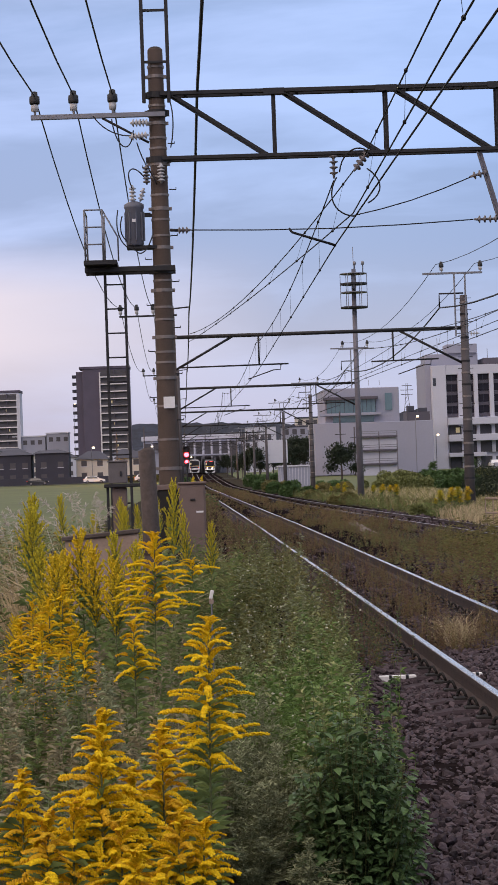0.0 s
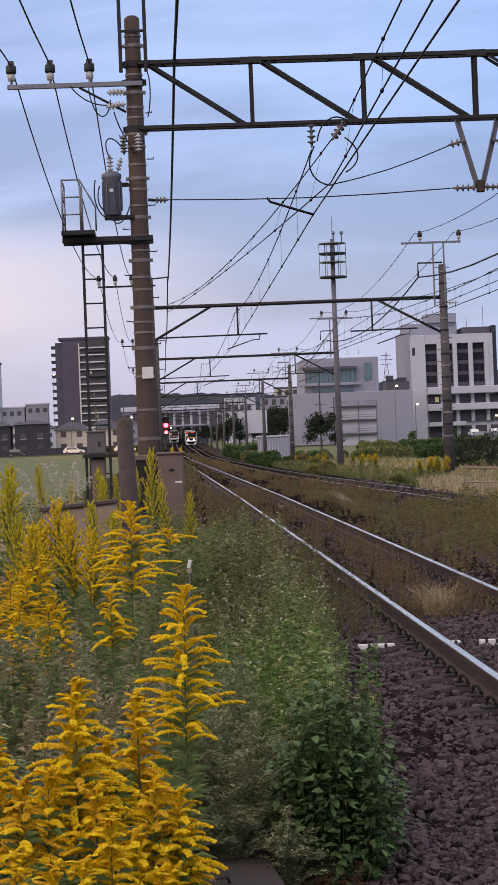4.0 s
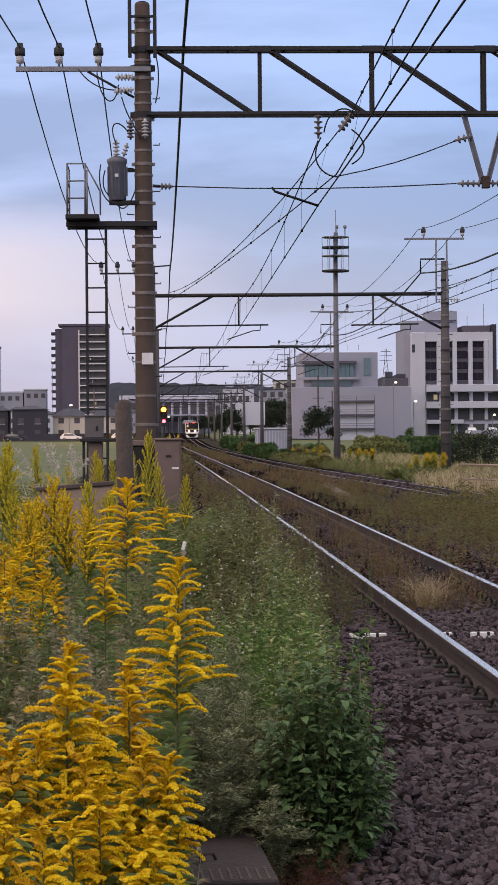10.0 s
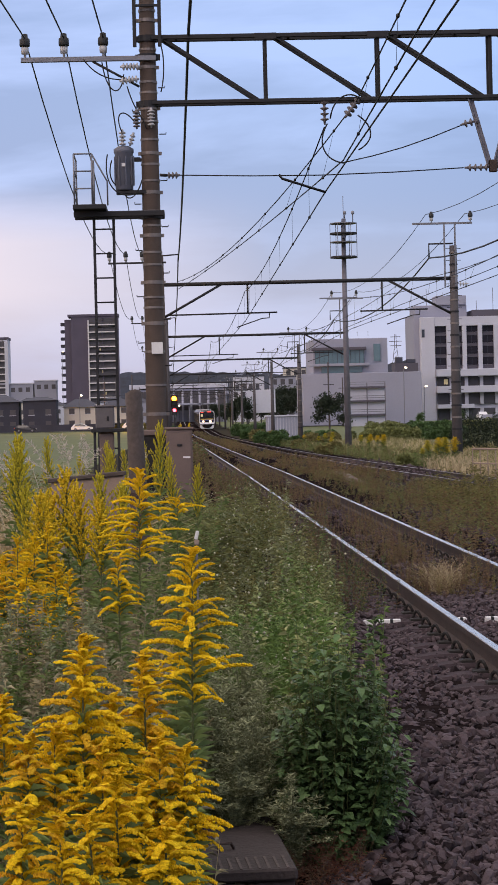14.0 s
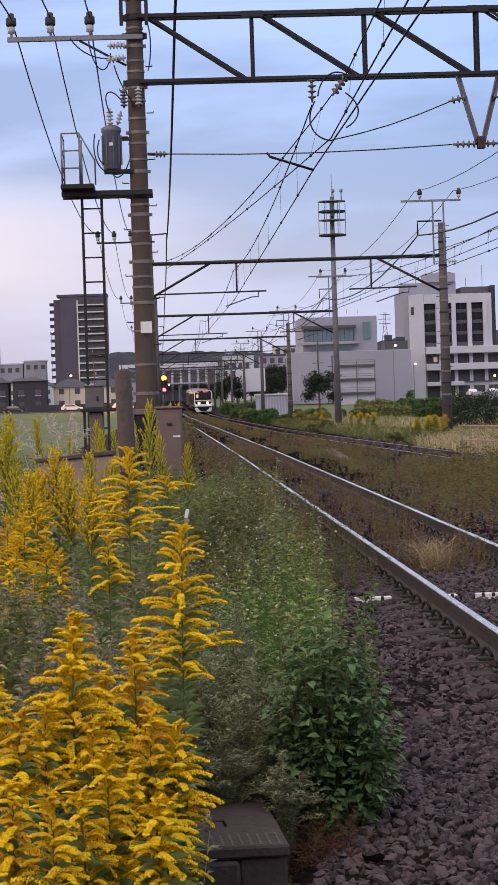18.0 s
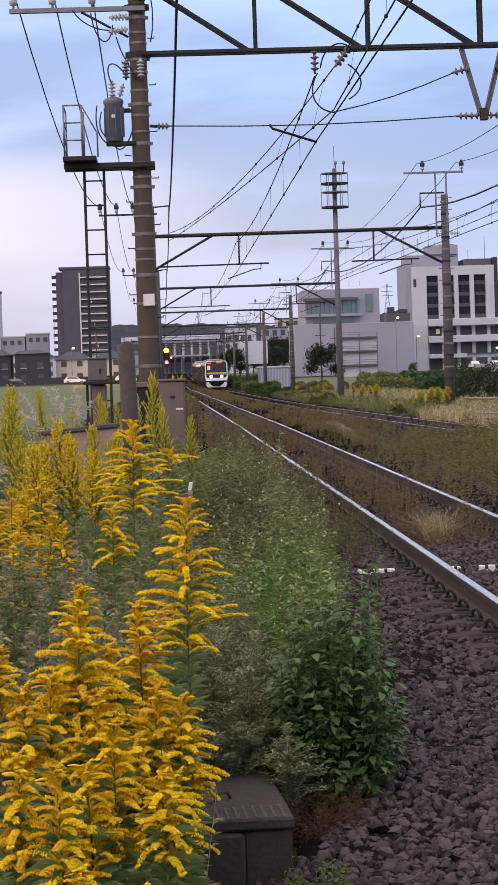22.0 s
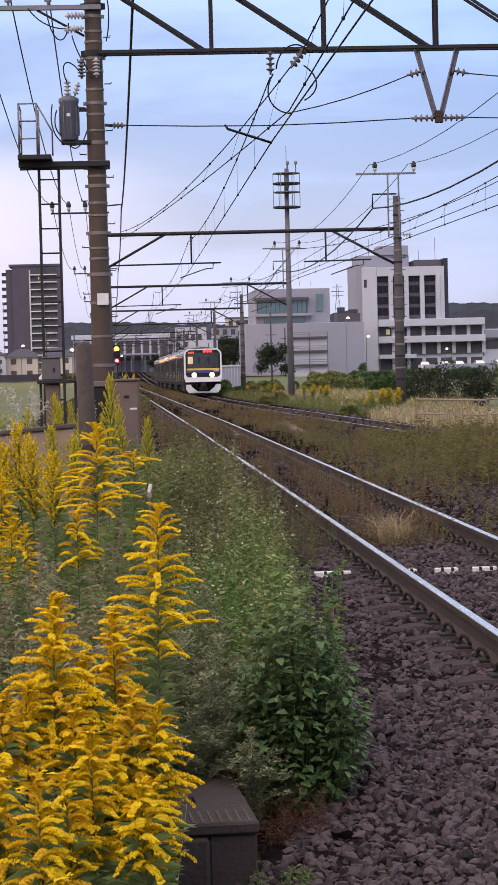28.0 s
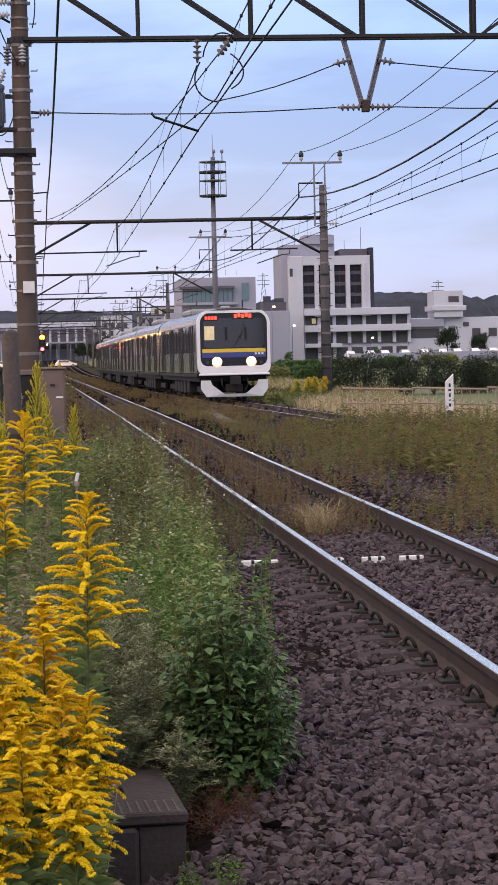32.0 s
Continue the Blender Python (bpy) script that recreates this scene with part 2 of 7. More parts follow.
# ---- mesh tools ----
class Geo:
    """Gathers faces of one part; mesh() makes the mesh."""

    def __init__(self):
        self.v, self.f, self.m = [], [], []

    def add(self, verts, faces, slot=0):
        k = len(self.v)
        self.v.extend(tuple(p) for p in verts)
        self.f.extend(tuple(k + i for i in f) for f in faces)
        self.m.extend([slot] * len(faces))
        return self

    def box(self, x0, x1, y0, y1, z0, z1, b=0.0, at=None, slot=0):
        """A box, its edges chamfered by b, optionally moved by the matrix at."""
        if b <= 0:
            v = [(x, y, z) for x in (x0, x1) for y in (y0, y1) for z in (z0, z1)]
            f = [(0, 1, 3, 2), (4, 6, 7, 5), (0, 4, 5, 1), (2, 3, 7, 6), (0, 2, 6, 4), (1, 5, 7, 3)]
        else:
            v, f = [], []
            for x, sx in ((x0, 1), (x1, -1)):
                for y, sy in ((y0, 1), (y1, -1)):
                    for z, sz in ((z0, 1), (z1, -1)):
                        v += [(x, y + sy * b, z + sz * b), (x + sx * b, y, z + sz * b), (x + sx * b, y + sy * b, z)]
            q = lambda i, j, k, a: (i * 4 + j * 2 + k) * 3 + a
            for s in (0, 1):
                f.append(tuple(q(s, j, k, 0) for j, k in ((0, 0), (0, 1), (1, 1), (1, 0))))
                f.append(tuple(q(i, s, k, 1) for i, k in ((0, 0), (1, 0), (1, 1), (0, 1))))
                f.append(tuple(q(i, j, s, 2) for i, j in ((0, 0), (0, 1), (1, 1), (1, 0))))
                for r in (0, 1):
                    f.append((q(s, r, 0, 0), q(s, r, 1, 0), q(s, r, 1, 1), q(s, r, 0, 1)))
                    f.append((q(s, 0, r, 0), q(s, 1, r, 0), q(s, 1, r, 2), q(s, 0, r, 2)))
                    f.append((q(0, s, r, 1), q(1, s, r, 1), q(1, s, r, 2), q(0, s, r, 2)))
            for i in range(8):
                f.append((i * 3, i * 3 + 1, i * 3 + 2))
        if at is not None:
            v = [at @ Vector(p) for p in v]
        return self.add(v, f, slot)

    def tube(self, pts, r, seg=8, r1=None, cap=True, slot=0):
        """A tube along a line of points, tapering from r to r1."""
        pts = [Vector(p) for p in pts]
        r1 = r if r1 is None else r1
        n = len(pts)
        v, f = [], []
        side = None
        for i, p in enumerate(pts):
            d = (pts[min(i + 1, n - 1)] - pts[max(i - 1, 0)]).normalized()
            if side is None:
                side = d.orthogonal().normalized()
            side = (side - d * side.dot(d)).normalized()
            up = d.cross(side)
            rr = r + (r1 - r) * i / max(1, n - 1)
            for k in range(seg):
                a = 2 * math.pi * k / seg
                v.append(p + side * (rr * math.cos(a)) + up * (rr * math.sin(a)))
        for i in range(n - 1):
            for k in range(seg):
                f.append((i * seg + k, i * seg + (k + 1) % seg, (i + 1) * seg + (k + 1) % seg, (i + 1) * seg + k))
        if cap:
            f.append(tuple(range(seg))[::-1])
            f.append(tuple(range((n - 1) * seg, n * seg)))
        return self.add(v, f, slot)

    def lathe(self, base, axis, prof, seg=12, slot=0):
        """A turned body: prof is (distance along axis, radius)."""
        base, axis = Vector(base), Vector(axis).normalized()
        s = axis.orthogonal().normalized()
        u = axis.cross(s)
        v, f = [], []
        for h, r in prof:
            for k in range(seg):
                a = 2 * math.pi * k / seg
                v.append(base + axis * h + s * (r * math.cos(a)) + u * (r * math.sin(a)))
        for i in range(len(prof) - 1):
            for k in range(seg):
                f.append((i * seg + k, i * seg + (k + 1) % seg, (i + 1) * seg + (k + 1) % seg, (i + 1) * seg + k))
        f.append(tuple(range(seg))[::-1])
        f.append(tuple(range((len(prof) - 1) * seg, len(prof) * seg)))
        return self.add(v, f, slot)

    def sweep(self, prof, pts, slot=0):
        """A closed profile (sideways, up) carried along a nearly level line of points."""
        pts = [Vector(p) for p in pts]
        n, k = len(pts), len(prof)
        v, f = [], []
        for i, p in enumerate(pts):
            d = pts[min(i + 1, n - 1)] - pts[max(i - 1, 0)]
            s = Vector((d.y, -d.x, 0)).normalized()
            v += [p + s * a + Vector((0, 0, b)) for a, b in prof]
        for i in range(n - 1):
            for j in range(k):
                f.append((i * k + j, i * k + (j + 1) % k, (i + 1) * k + (j + 1) % k, (i + 1) * k + j))
        f.append(tuple(range(k))[::-1])
        f.append(tuple(range((n - 1) * k, n * k)))
        return self.add(v, f, slot)

    def mesh(self, name, *mats, smooth=False):
        me = bpy.data.meshes.new(name)
        me.from_pydata(self.v, [], self.f)
        for m in mats:
            me.materials.append(m)
        if len(mats) > 1:
            me.polygons.foreach_set("material_index", self.m)
        if smooth:
            me.polygons.foreach_set("use_smooth", [True] * len(self.f))
        me.update()
        return me


def part(name, geo, material=None, parent=None, label="", smooth=False, place=None):
    """Links a Geo, or a shared mesh, as one mesh object under a thing or a part."""
    me = geo if isinstance(geo, bpy.types.Mesh) else geo.mesh(name, *(material if isinstance(material, tuple) else (material,)), smooth=smooth)
    ob = new(name, me)
    if parent is not None:
        ob.parent = parent
    if place is not None:
        ob.matrix_basis = place
    if label:
        ob["label"] = label
    return ob


def thing(name, x, y, z, label, category, group="", kind="", turn=0.0):
    ob = new(name)
    ob.matrix_basis = pose(x, y, z, 0, 0, turn)
    ob.empty_display_size = 0.1
    return tagged(ob, label, category, group, kind)


def whole(name, geo, material, label, category, group="", kind="", smooth=False, place=None):
    """A thing that is one mesh."""
    return tagged(part(name, geo, material, None, "", smooth, place), label, category, group, kind)


rnd = random.Random(7)


# ---- the plan: near track straight along +y, far track swinging away towards the viewer ----
NEAR_X, NEAR_Z = 2.645, 0.35


def rise(y):
    """The line's gentle dip and climb."""
    if y < 60:
        return 0.0
    if y < 250:
        return -0.35 * (y - 60) / 190
    if y < 330:
        return -0.35
    return -0.35 + 0.0065 * (y - 330)


def drift(y):
    return 1.3 * (max(0, y - 350) / 350) ** 2


def near_x(y):
    return NEAR_X + drift(y)


def far_x(y):
    return 6.75 + drift(y) + 1.7e-4 * max(0, 150 - y) ** 2


FAR_Z = 0.10


def ground_z(x, y):
    """The lie of the land: ballast bed, weedy bank, fields."""
    g = rise(y)
    nx, fx = near_x(y), far_x(y)
    d = abs(x - nx)
    bed = 0.165 if d < 1.6 else max(0.0, 0.165 - (d - 1.6) * 0.22)
    d2 = abs(x - fx)
    bed2 = -0.06 if d2 < 1.5 else max(-0.3, -0.06 - (d2 - 1.5) * 0.2)
    side = 0.0 if x < nx else -0.12 if x > fx - 1 else 0.0 - 0.12 * (x - nx) / max(0.1, fx - 1 - nx)
    z = max(side, bed, bed2 if x > nx + 1.5 else -1)
    if x > fx + 3:
        z = -0.15
    if x < -3:
        z = max(-0.12, -0.04 * (-3 - x))
    return g + z


# ---- ground ----
def build_ground():
    xs = [-2600, -1500, -800, -400, -200, -120, -80, -55, -40, -28, -20, -14, -10, -7, -5, -4, -3.4]
    xs += [-3 + 0.5 * i for i in range(5)] + [-0.5 + 0.25 * i for i in range(23)] + [5.25 + 0.5 * i for i in range(20)]
    xs += [16, 18, 21, 25, 30, 38, 50, 70, 100, 150, 220, 400, 800, 1500, 2600]
    ys = [-60, -30, -12, -5, 0, 2] + [3 + 0.4 * i for i in range(50)] + [23 + 1.5 * i for i in range(30)]
    ys += [68 + 6 * i for i in range(24)] + [215 + 25 * i for i in range(34)] + [1100, 1250, 1450, 1800, 2400, 3300]
    g = Geo()
    v = []
    for y in ys:
        for x in xs:
            z = ground_z(x, y)
            if -3 < x < 14 and y < 70:
                z += 0.035 * noise.noise((x * 1.7, y * 1.7, 3.1)) + 0.02 * noise.noise((x * 5, y * 5, 0.3))
            v.append((x, y, z))
    n = len(xs)
    f, slots = [], []
    for j in range(len(ys) - 1):
        for i in range(n - 1):
            f.append((j * n + i, j * n + i + 1, (j + 1) * n + i + 1, (j + 1) * n + i))
            x, y = (xs[i] + xs[i + 1]) / 2, (ys[j] + ys[j + 1]) / 2
            nx, fx = near_x(y), far_x(y)
            if abs(x - nx) < 2.1 or abs(x - fx) < 1.6:
                slots.append(1)
            elif nx < x < fx:
                slots.append(3)
            elif x < -3.4 and y > 40 or x > fx + 5:
                slots.append(2)
            else:
                slots.append(0)
    g.v, g.f, g.m = v, f, slots
    return tagged(part("ground", g, (SOIL, BED, FIELD, DRYSOIL), None, "", True),
                  "flat weedy railway land with ballast and green fields", "ground", kind="structure")


build_ground()


# ---- tracks ----
FOOT = [(-0.064, -0.153), (0.064, -0.153), (0.064, -0.142), (0.012, -0.122), (0.010, -0.046), (0.032, -0.036), (0.0325, -0.004),
        (-0.0325, -0.004), (-0.032, -0.036), (-0.010, -0.046), (-0.012, -0.122), (-0.064, -0.142)]
CAP = [(-0.026, -0.0045), (0.026, -0.0045), (0.023, 0.0), (-0.023, 0.0)]
SLEEP_Y, SLEEP_STEP = 8.84, 0.602


def sleeper_mesh():
    g = Geo()
    # a pretensioned sleeper: raised rail seats, waisted middle, sloped sides
    sec = []
    for x, w, h in ((-1.0, 0.10, 0.145), (-0.80, 0.115, 0.17), (-0.38, 0.115, 0.17), (-0.2, 0.095, 0.135), (0.2, 0.095, 0.135), (0.38, 0.115, 0.17), (0.80, 0.115, 0.17), (1.0, 0.10, 0.145)):
        sec += [(x, -w - 0.02, -0.02), (x, w + 0.02, -0.02), (x, w, h - 0.02), (x, w - 0.02, h), (x, -w + 0.02, h), (x, -w, h - 0.02)]
    f = [tuple(range(6))[::-1], tuple(range(42, 48))]
    for i in range(7):
        f += [(i * 6 + j, i * 6 + (j + 1) % 6, i * 6 + 6 + (j + 1) % 6, i * 6 + 6 + j) for j in range(6)]
    g.add(sec, f)
    return g.mesh("sleeper", SLEEPER)


def clip_mesh():
    g = Geo()
    pts = [(0.0, 0.045 * math.cos(a), 0.045 + 0.032 * math.sin(a)) for a in [i * math.pi / 5 - 0.6 for i in range(8)]]
    g.tube([(p[0] - 0.02 + 0.008 * i, p[1], p[2]) for i, p in enumerate(pts)], 0.012, 5)
    g.box(-0.05, 0.05, -0.06, 0.06, 0, 0.022, 0.005)
    return g.mesh("rail_clip", UNDER)


def build_tracks():
    ys = [-12 + 2 * i for i in range(40)] + [70 + 10 * i for i in range(30)] + [372 + 40 * i for i in range(19)]
    sm, cm = sleeper_mesh(), clip_mesh()
    for which, xf, z0, heads, label in (("near", near_x, NEAR_Z, HEAD, "single railway track with bright worn rails on dark ballast"),
                                        ("far", far_x, FAR_Z, DULLHEAD, "curving railway track with dull rails among weeds")):
        track = tagged(new("railway_track"), label, "railway track", kind="structure")
        for s in (-0.566, 0.566):
            pts = [(xf(y) + s, y, z0 + rise(y)) for y in ys]
            rail = part("rail", Geo().sweep(FOOT, pts), RUST, track, "rusty flat-bottomed steel rail")
            part("rail_head", Geo().sweep(CAP, pts), heads, rail, "polished running surface")
        for i in range(-26, 150 if which == "near" else 60):
            y = SLEEP_Y + SLEEP_STEP * i + (40 if which == "far" else 0)
            x = xf(y)
            turn = 0 if which == "near" else math.degrees(math.atan2(-(xf(y + 1) - xf(y - 1)), 2))
            sl = part("sleeper", sm, None, track, "", place=pose(x, y, z0 + rise(y) - 0.153 - 0.17, 0, 0, turn))
            if which == "near" and i < 34:
                for s, d in ((-0.566, -1), (-0.566, 1), (0.566, -1), (0.566, 1)):
                    part("rail_clip", cm, None, sl, "", place=pose(s + d * 0.105, 0, 0.165, 0, 0, 0 if d < 0 else 180))
            if which == "near" and i == 14:
                for a, b in ((-1.09, -0.80), (-0.44, -0.28), (-0.13, 0.05), (0.17, 0.36)):
                    mark = part("white_mark", Geo().box(a, b, -0.075, 0.0, 0.13, 0.186, 0.004), WHITE, sl, "white painted marker block")
                    for e in (0.3, 0.75):
                        part("bolt", Geo().box(a + (b - a) * e - 0.012, a + (b - a) * e + 0.012, -0.08, -0.05, 0.16, 0.190, 0.003), BLACK, mark, "dark bolt")


build_tracks()


# ---- overhead line: poles, portals, wires ----
def insulator(p, d, n, parent, r=0.07, step=0.075, m=None, name="insulator"):
    """A string of ribbed discs from p along d."""
    prof = [(0, 0.015)]
    for i in range(n):
        h = 0.03 + i * step
        prof += [(h, 0.02), (h + 0.008, r * 0.9), (h + 0.02, r), (h + 0.045, r * 0.35), (h + 0.06, 0.022)]
    prof += [(0.05 + n * step, 0.015)]
    return part(name, Geo().lathe(p, d, prof, 12), m or PORC, parent, "ribbed porcelain insulator", True)


def band(parent, x, y, z, r, h=0.05, m=None, ears=True):
    g = Geo().lathe((x, y, z), (0, 0, 1), [(0, r - 0.005), (0, r + 0.012), (h, r + 0.012), (h, r - 0.005)], 18)
    if ears:
        g.box(x + r + 0.005, x + r + 0.05, y - 0.02, y + 0.02, z, z + h, 0.004)
        g.box(x - r - 0.05, x - r - 0.005, y - 0.02, y + 0.02, z, z + h, 0.004)
    return part("band", g, m or BAND, parent, "pale steel strap round the pole")


def pin_insulator(parent, x, y, z, s=1.0):
    a = part("insulator", Geo().lathe((x, y, z), (0, 0, 1), [(0, 0.02), (0.05 * s, 0.022), (0.06 * s, 0.06 * s), (0.16 * s, 0.065 * s), (0.17 * s, 0.05 * s), (0.18 * s, 0.05 * s)], 12), PALEPORC, parent, "white porcelain base", True)
    part("cap", Geo().lathe((x, y, z + 0.18 * s), (0, 0, 1), [(0, 0.08 * s), (0.02 * s, 0.088 * s), (0.12 * s, 0.085 * s), (0.14 * s, 0.055 * s), (0.2 * s, 0.05 * s), (0.21 * s, 0.02 * s)], 12), BLACK, a, "black insulator cap", True)


def pipe(name, pts, r, m, parent, label="", seg=8):
    return part(name, Geo().tube(pts, r, seg), m, parent, label, True)


def lattice_angle(g, a, b, w):
    """An angle-iron bar between two points."""
    a, b = Vector(a), Vector(b)
    d = (b - a).normalized()
    s = d.cross(Vector((0, 1, 0))).normalized()
    t = d.cross(s)
    v = []
    for p in (a, b):
        v += [p + s * i + t * j for i, j in ((-w / 2, -w / 2), (w / 2, -w / 2), (w / 2, -w / 2 + 0.012), (-w / 2 + 0.012, -w / 2 + 0.012), (-w / 2 + 0.012, w / 2), (-w / 2, w / 2))]
    f = [(i, (i + 1) % 6, 6 + (i + 1) % 6, 6 + i) for i in range(6)] + [(0, 1, 2, 3), (0, 3, 4, 5), (6, 9, 8, 7), (6, 11, 10, 9)]
    g.add(v, f)


P1Y = 36.2


def first_pole():
    """The near mast: banded concrete pole, truss beam, crossarm, transformer platform."""
    po = thing("catenary_mast", 0, P1Y, 0, "brown banded concrete railway mast with steel straps and equipment", "utility pole")
    lean = 0.002
    x0 = -0.155
    g = Geo().lathe((x0, 0, -0.4), (0, 0, 1), [(0, 0.180), (2.0, 0.170), (4.0, 0.158), (6.0, 0.148), (8.0, 0.136), (9.24, 0.125), (9.27, 0.11)], 20)
    part("shaft", g, POLEMAT, po, "weathered brown spun-concrete shaft", True)
    part("cap", Geo().lathe((x0, 0, 8.86), (0, 0, 1), [(0, 0.10), (0.02, 0.10), (0.04, 0.06)], 16), BLACK, po, "", True)
    z = 1.5
    k = 0
    while z < 8.7:
        r = 0.180 - 0.0057 * (z + 0.4)
        big = k % 3 == 1
        band(po, x0, 0, z, r, 0.035 if not big else 0.055, BAND, big)
        z += 0.17 + 0.13 * ((k * 7) % 5) / 4 + (0.25 if z < 3 else 0)
        k += 1
    for z in (5.15, 6.98, 7.75, 8.05):
        band(po, x0, 0, z, 0.180 - 0.0057 * (z + 0.4) + 0.02, 0.1, STEEL)
    # number plate without writing that could be read
    lab = part("number_plate", Geo().box(-0.205, -0.02, -0.215, -0.2, 2.93, 3.12, 0.003), WHITE, po, "blank white enamel plate")
    # climbing bolts
    for i in range(18):
        z = 1.6 + i * 0.38
        s = 1 if i % 2 else -1
        pipe("step_bolt", [(x0 + s * 0.16, 0, z), (x0 + s * 0.27, 0, z), (x0 + s * 0.27, 0, z + 0.03)], 0.009, STEEL, po, "", 6)
    # crossarm with three pin insulators
    part("crossarm", Geo().box(-2.22, -0.02, -0.22, -0.15, 7.72, 7.80, 0.006), GREYSTEEL, po, "galvanised angle crossarm")
    pipe("arm_brace", [(-1.05, -0.18, 7.72), (-0.3, -0.16, 7.3)], 0.02, STEEL, po)
    for x in (-2.15, -1.515, -0.875):
        pin_insulator(po, x, -0.185, 7.80)
    # truss beam over the tracks
    bt, bb, x1 = 8.105, 7.04, 15.4
    gt, gb, gw = Geo(), Geo(), Geo()
    gt.box(-0.1, x1, -0.17, -0.10, bt - 0.034, bt + 0.034, 0.006)
    gt.box(-0.1, x1, 0.10, 0.17, bt - 0.034, bt + 0.034, 0.006)
    gb.box(-0.1, x1, -0.17, -0.10, bb - 0.03, bb + 0.03, 0.006)
    gb.box(-0.1, x1, 0.10, 0.17, bb - 0.03, bb + 0.03, 0.006)
    part("top_chord", gt, STEEL, po, "dark steel top chord of the truss")
    part("bottom_chord", gb, STEEL, po, "dark steel bottom chord of the truss")
    for i in range(8):
        a, b = -0.08 + 1.85 * i, -0.08 + 1.85 * (i + 1)
        for y in (-0.135, 0.135):
            gp = Geo()
            lattice_angle(gp, (b, y, bb), (b, y, bt), 0.055)
            part("truss_post", gp, STEEL, po)
            gp = Geo()
            if i < 4:
                lattice_angle(gp, (a + 0.15, y, bt), (b - 0.1, y, bb), 0.052)
            else:
                lattice_angle(gp, (a + 0.1, y, bb), (b - 0.15, y, bt), 0.052)
            part("truss_diagonal", gp, STEEL, po)
    for i in range(16):
        gp = Geo().box(0.3 + 0.92 * i, 0.34 + 0.92 * i, -0.12, 0.12, bt - 0.02, bt + 0.02)
        part("batten", gp, STEEL, po)
    for i in range(7):
        part("gusset", Geo().box(1.6 + 1.85 * i, 1.95 + 1.85 * i, -0.185, -0.172, bt - 0.065, bt + 0.037, 0.003), STEEL, po)
    # two channel rails above the pole top
    for x in (x0 - 0.205, x0 + 0.205):
        part("mast_extension", Geo().box(x - 0.03, x + 0.03, -0.22, -0.13, 7.95, 12.2, 0.006), STEEL, po, "steel channel rail")
    for i in range(5):
        part("extension_rung", Geo().box(x0 - 0.2, x0 + 0.2, -0.2, -0.16, 8.6 + i * 0.85, 8.64 + i * 0.85, 0.004), STEEL, po)
    # platform with rail and the ladder frame that carries it
    part("platform_deck", Geo().box(-1.42, -0.88, -0.55, 0.45, 5.28, 5.36, 0.01), STEEL, po, "dark steel grid platform")
    part("platform_beam", Geo().box(-1.42, 0.06, -0.28, -0.20, 5.18, 5.27, 0.008), STEEL, po, "steel bearer")
    part("platform_beam", Geo().box(-1.42, 0.06, 0.20, 0.28, 5.18, 5.27, 0.008), STEEL, po)
    for x in (-1.39, -1.10):
        for y in (-0.5, 0.4):
            pipe("guard_post", [(x, y, 5.34), (x, y, 6.18)], 0.016, GREYSTEEL, po, "grey tubular post", 6)
    for z in (5.62, 5.9, 6.18):
        pipe("guard_rail", [(-1.39, 0.4, z), (-1.39, -0.5, z), (-1.10, -0.5, z)], 0.014, GREYSTEEL, po, "grey tubular guard rail", 6)
    pipe("handrail", [(-1.10, -0.5, 6.18), (-0.86, -0.3, 5.75), (-0.86, -0.3, 5.36)], 0.014, GREYSTEEL, po, "", 6)
    for x in (-1.10, -0.78):
        part("ladder_rail", Geo().box(x - 0.022, x + 0.022, -0.05, 0.05, -0.1, 5.2, 0.004), STEEL, po, "steel channel upright")
    for i in range(16):
        pipe("rung", [(-1.09, 0, 0.6 + i * 0.40), (-0.79, 0, 0.6 + i * 0.40)] if i < 12 else [(-1.09, 0, 0.4), (-0.79, 0, 0.4)], 0.013, STEEL, po, "", 6)
    # transformer can with bushings
    can = part("transformer", Geo().lathe((-0.585, -0.05, 5.62), (0, 0, 1), [(0, 0.13), (0.02, 0.145), (0.60, 0.15), (0.62, 0.165), (0.68, 0.165), (0.72, 0.10), (0.74, 0.03)], 18), GREYPAINT, po, "grey pole transformer can", True)
    for i in range(9):
        a = i * 0.7
        part("cooling_fin", Geo().box(0.14, 0.17, -0.008, 0.008, 0.08, 0.55, at=pose(-0.585, -0.05, 5.62, 0, 0, math.degrees(a))), GREYPAINT, can)
    part("nameplate", Geo().box(-0.62, -0.55, -0.215, -0.205, 6.0, 6.05), WHITE, can)
    insulator((-0.60, -0.1, 6.33), (0, 0, 1), 4, can, 0.06, 0.06, PALEPORC, "bushing")
    insulator((-0.48, -0.05, 6.35), (0.3, 0, 1), 3, can, 0.05, 0.06, PALEPORC, "bushing")
    part("transformer_bracket", Geo().box(-0.72, -0.1, -0.14, 0.06, 5.56, 5.62, 0.006), STEEL, po)
    part("transformer_bracket", Geo().box(-0.72, -0.1, -0.02, 0.06, 6.1, 6.15, 0.006), STEEL, po)
    for x, z, d in ((-0.36, 6.6, (0, 0, 1)), (-0.12, 6.62, (0, 0, 1)), (-0.28, 7.62, (-1, 0, 0)), (-0.30, 7.42, (-1, 0, -0.1))):
        insulator((x, -0.22, z), d, 5, po, 0.065, 0.055, PALEPORC if x > -0.2 or z > 7 else PORC)
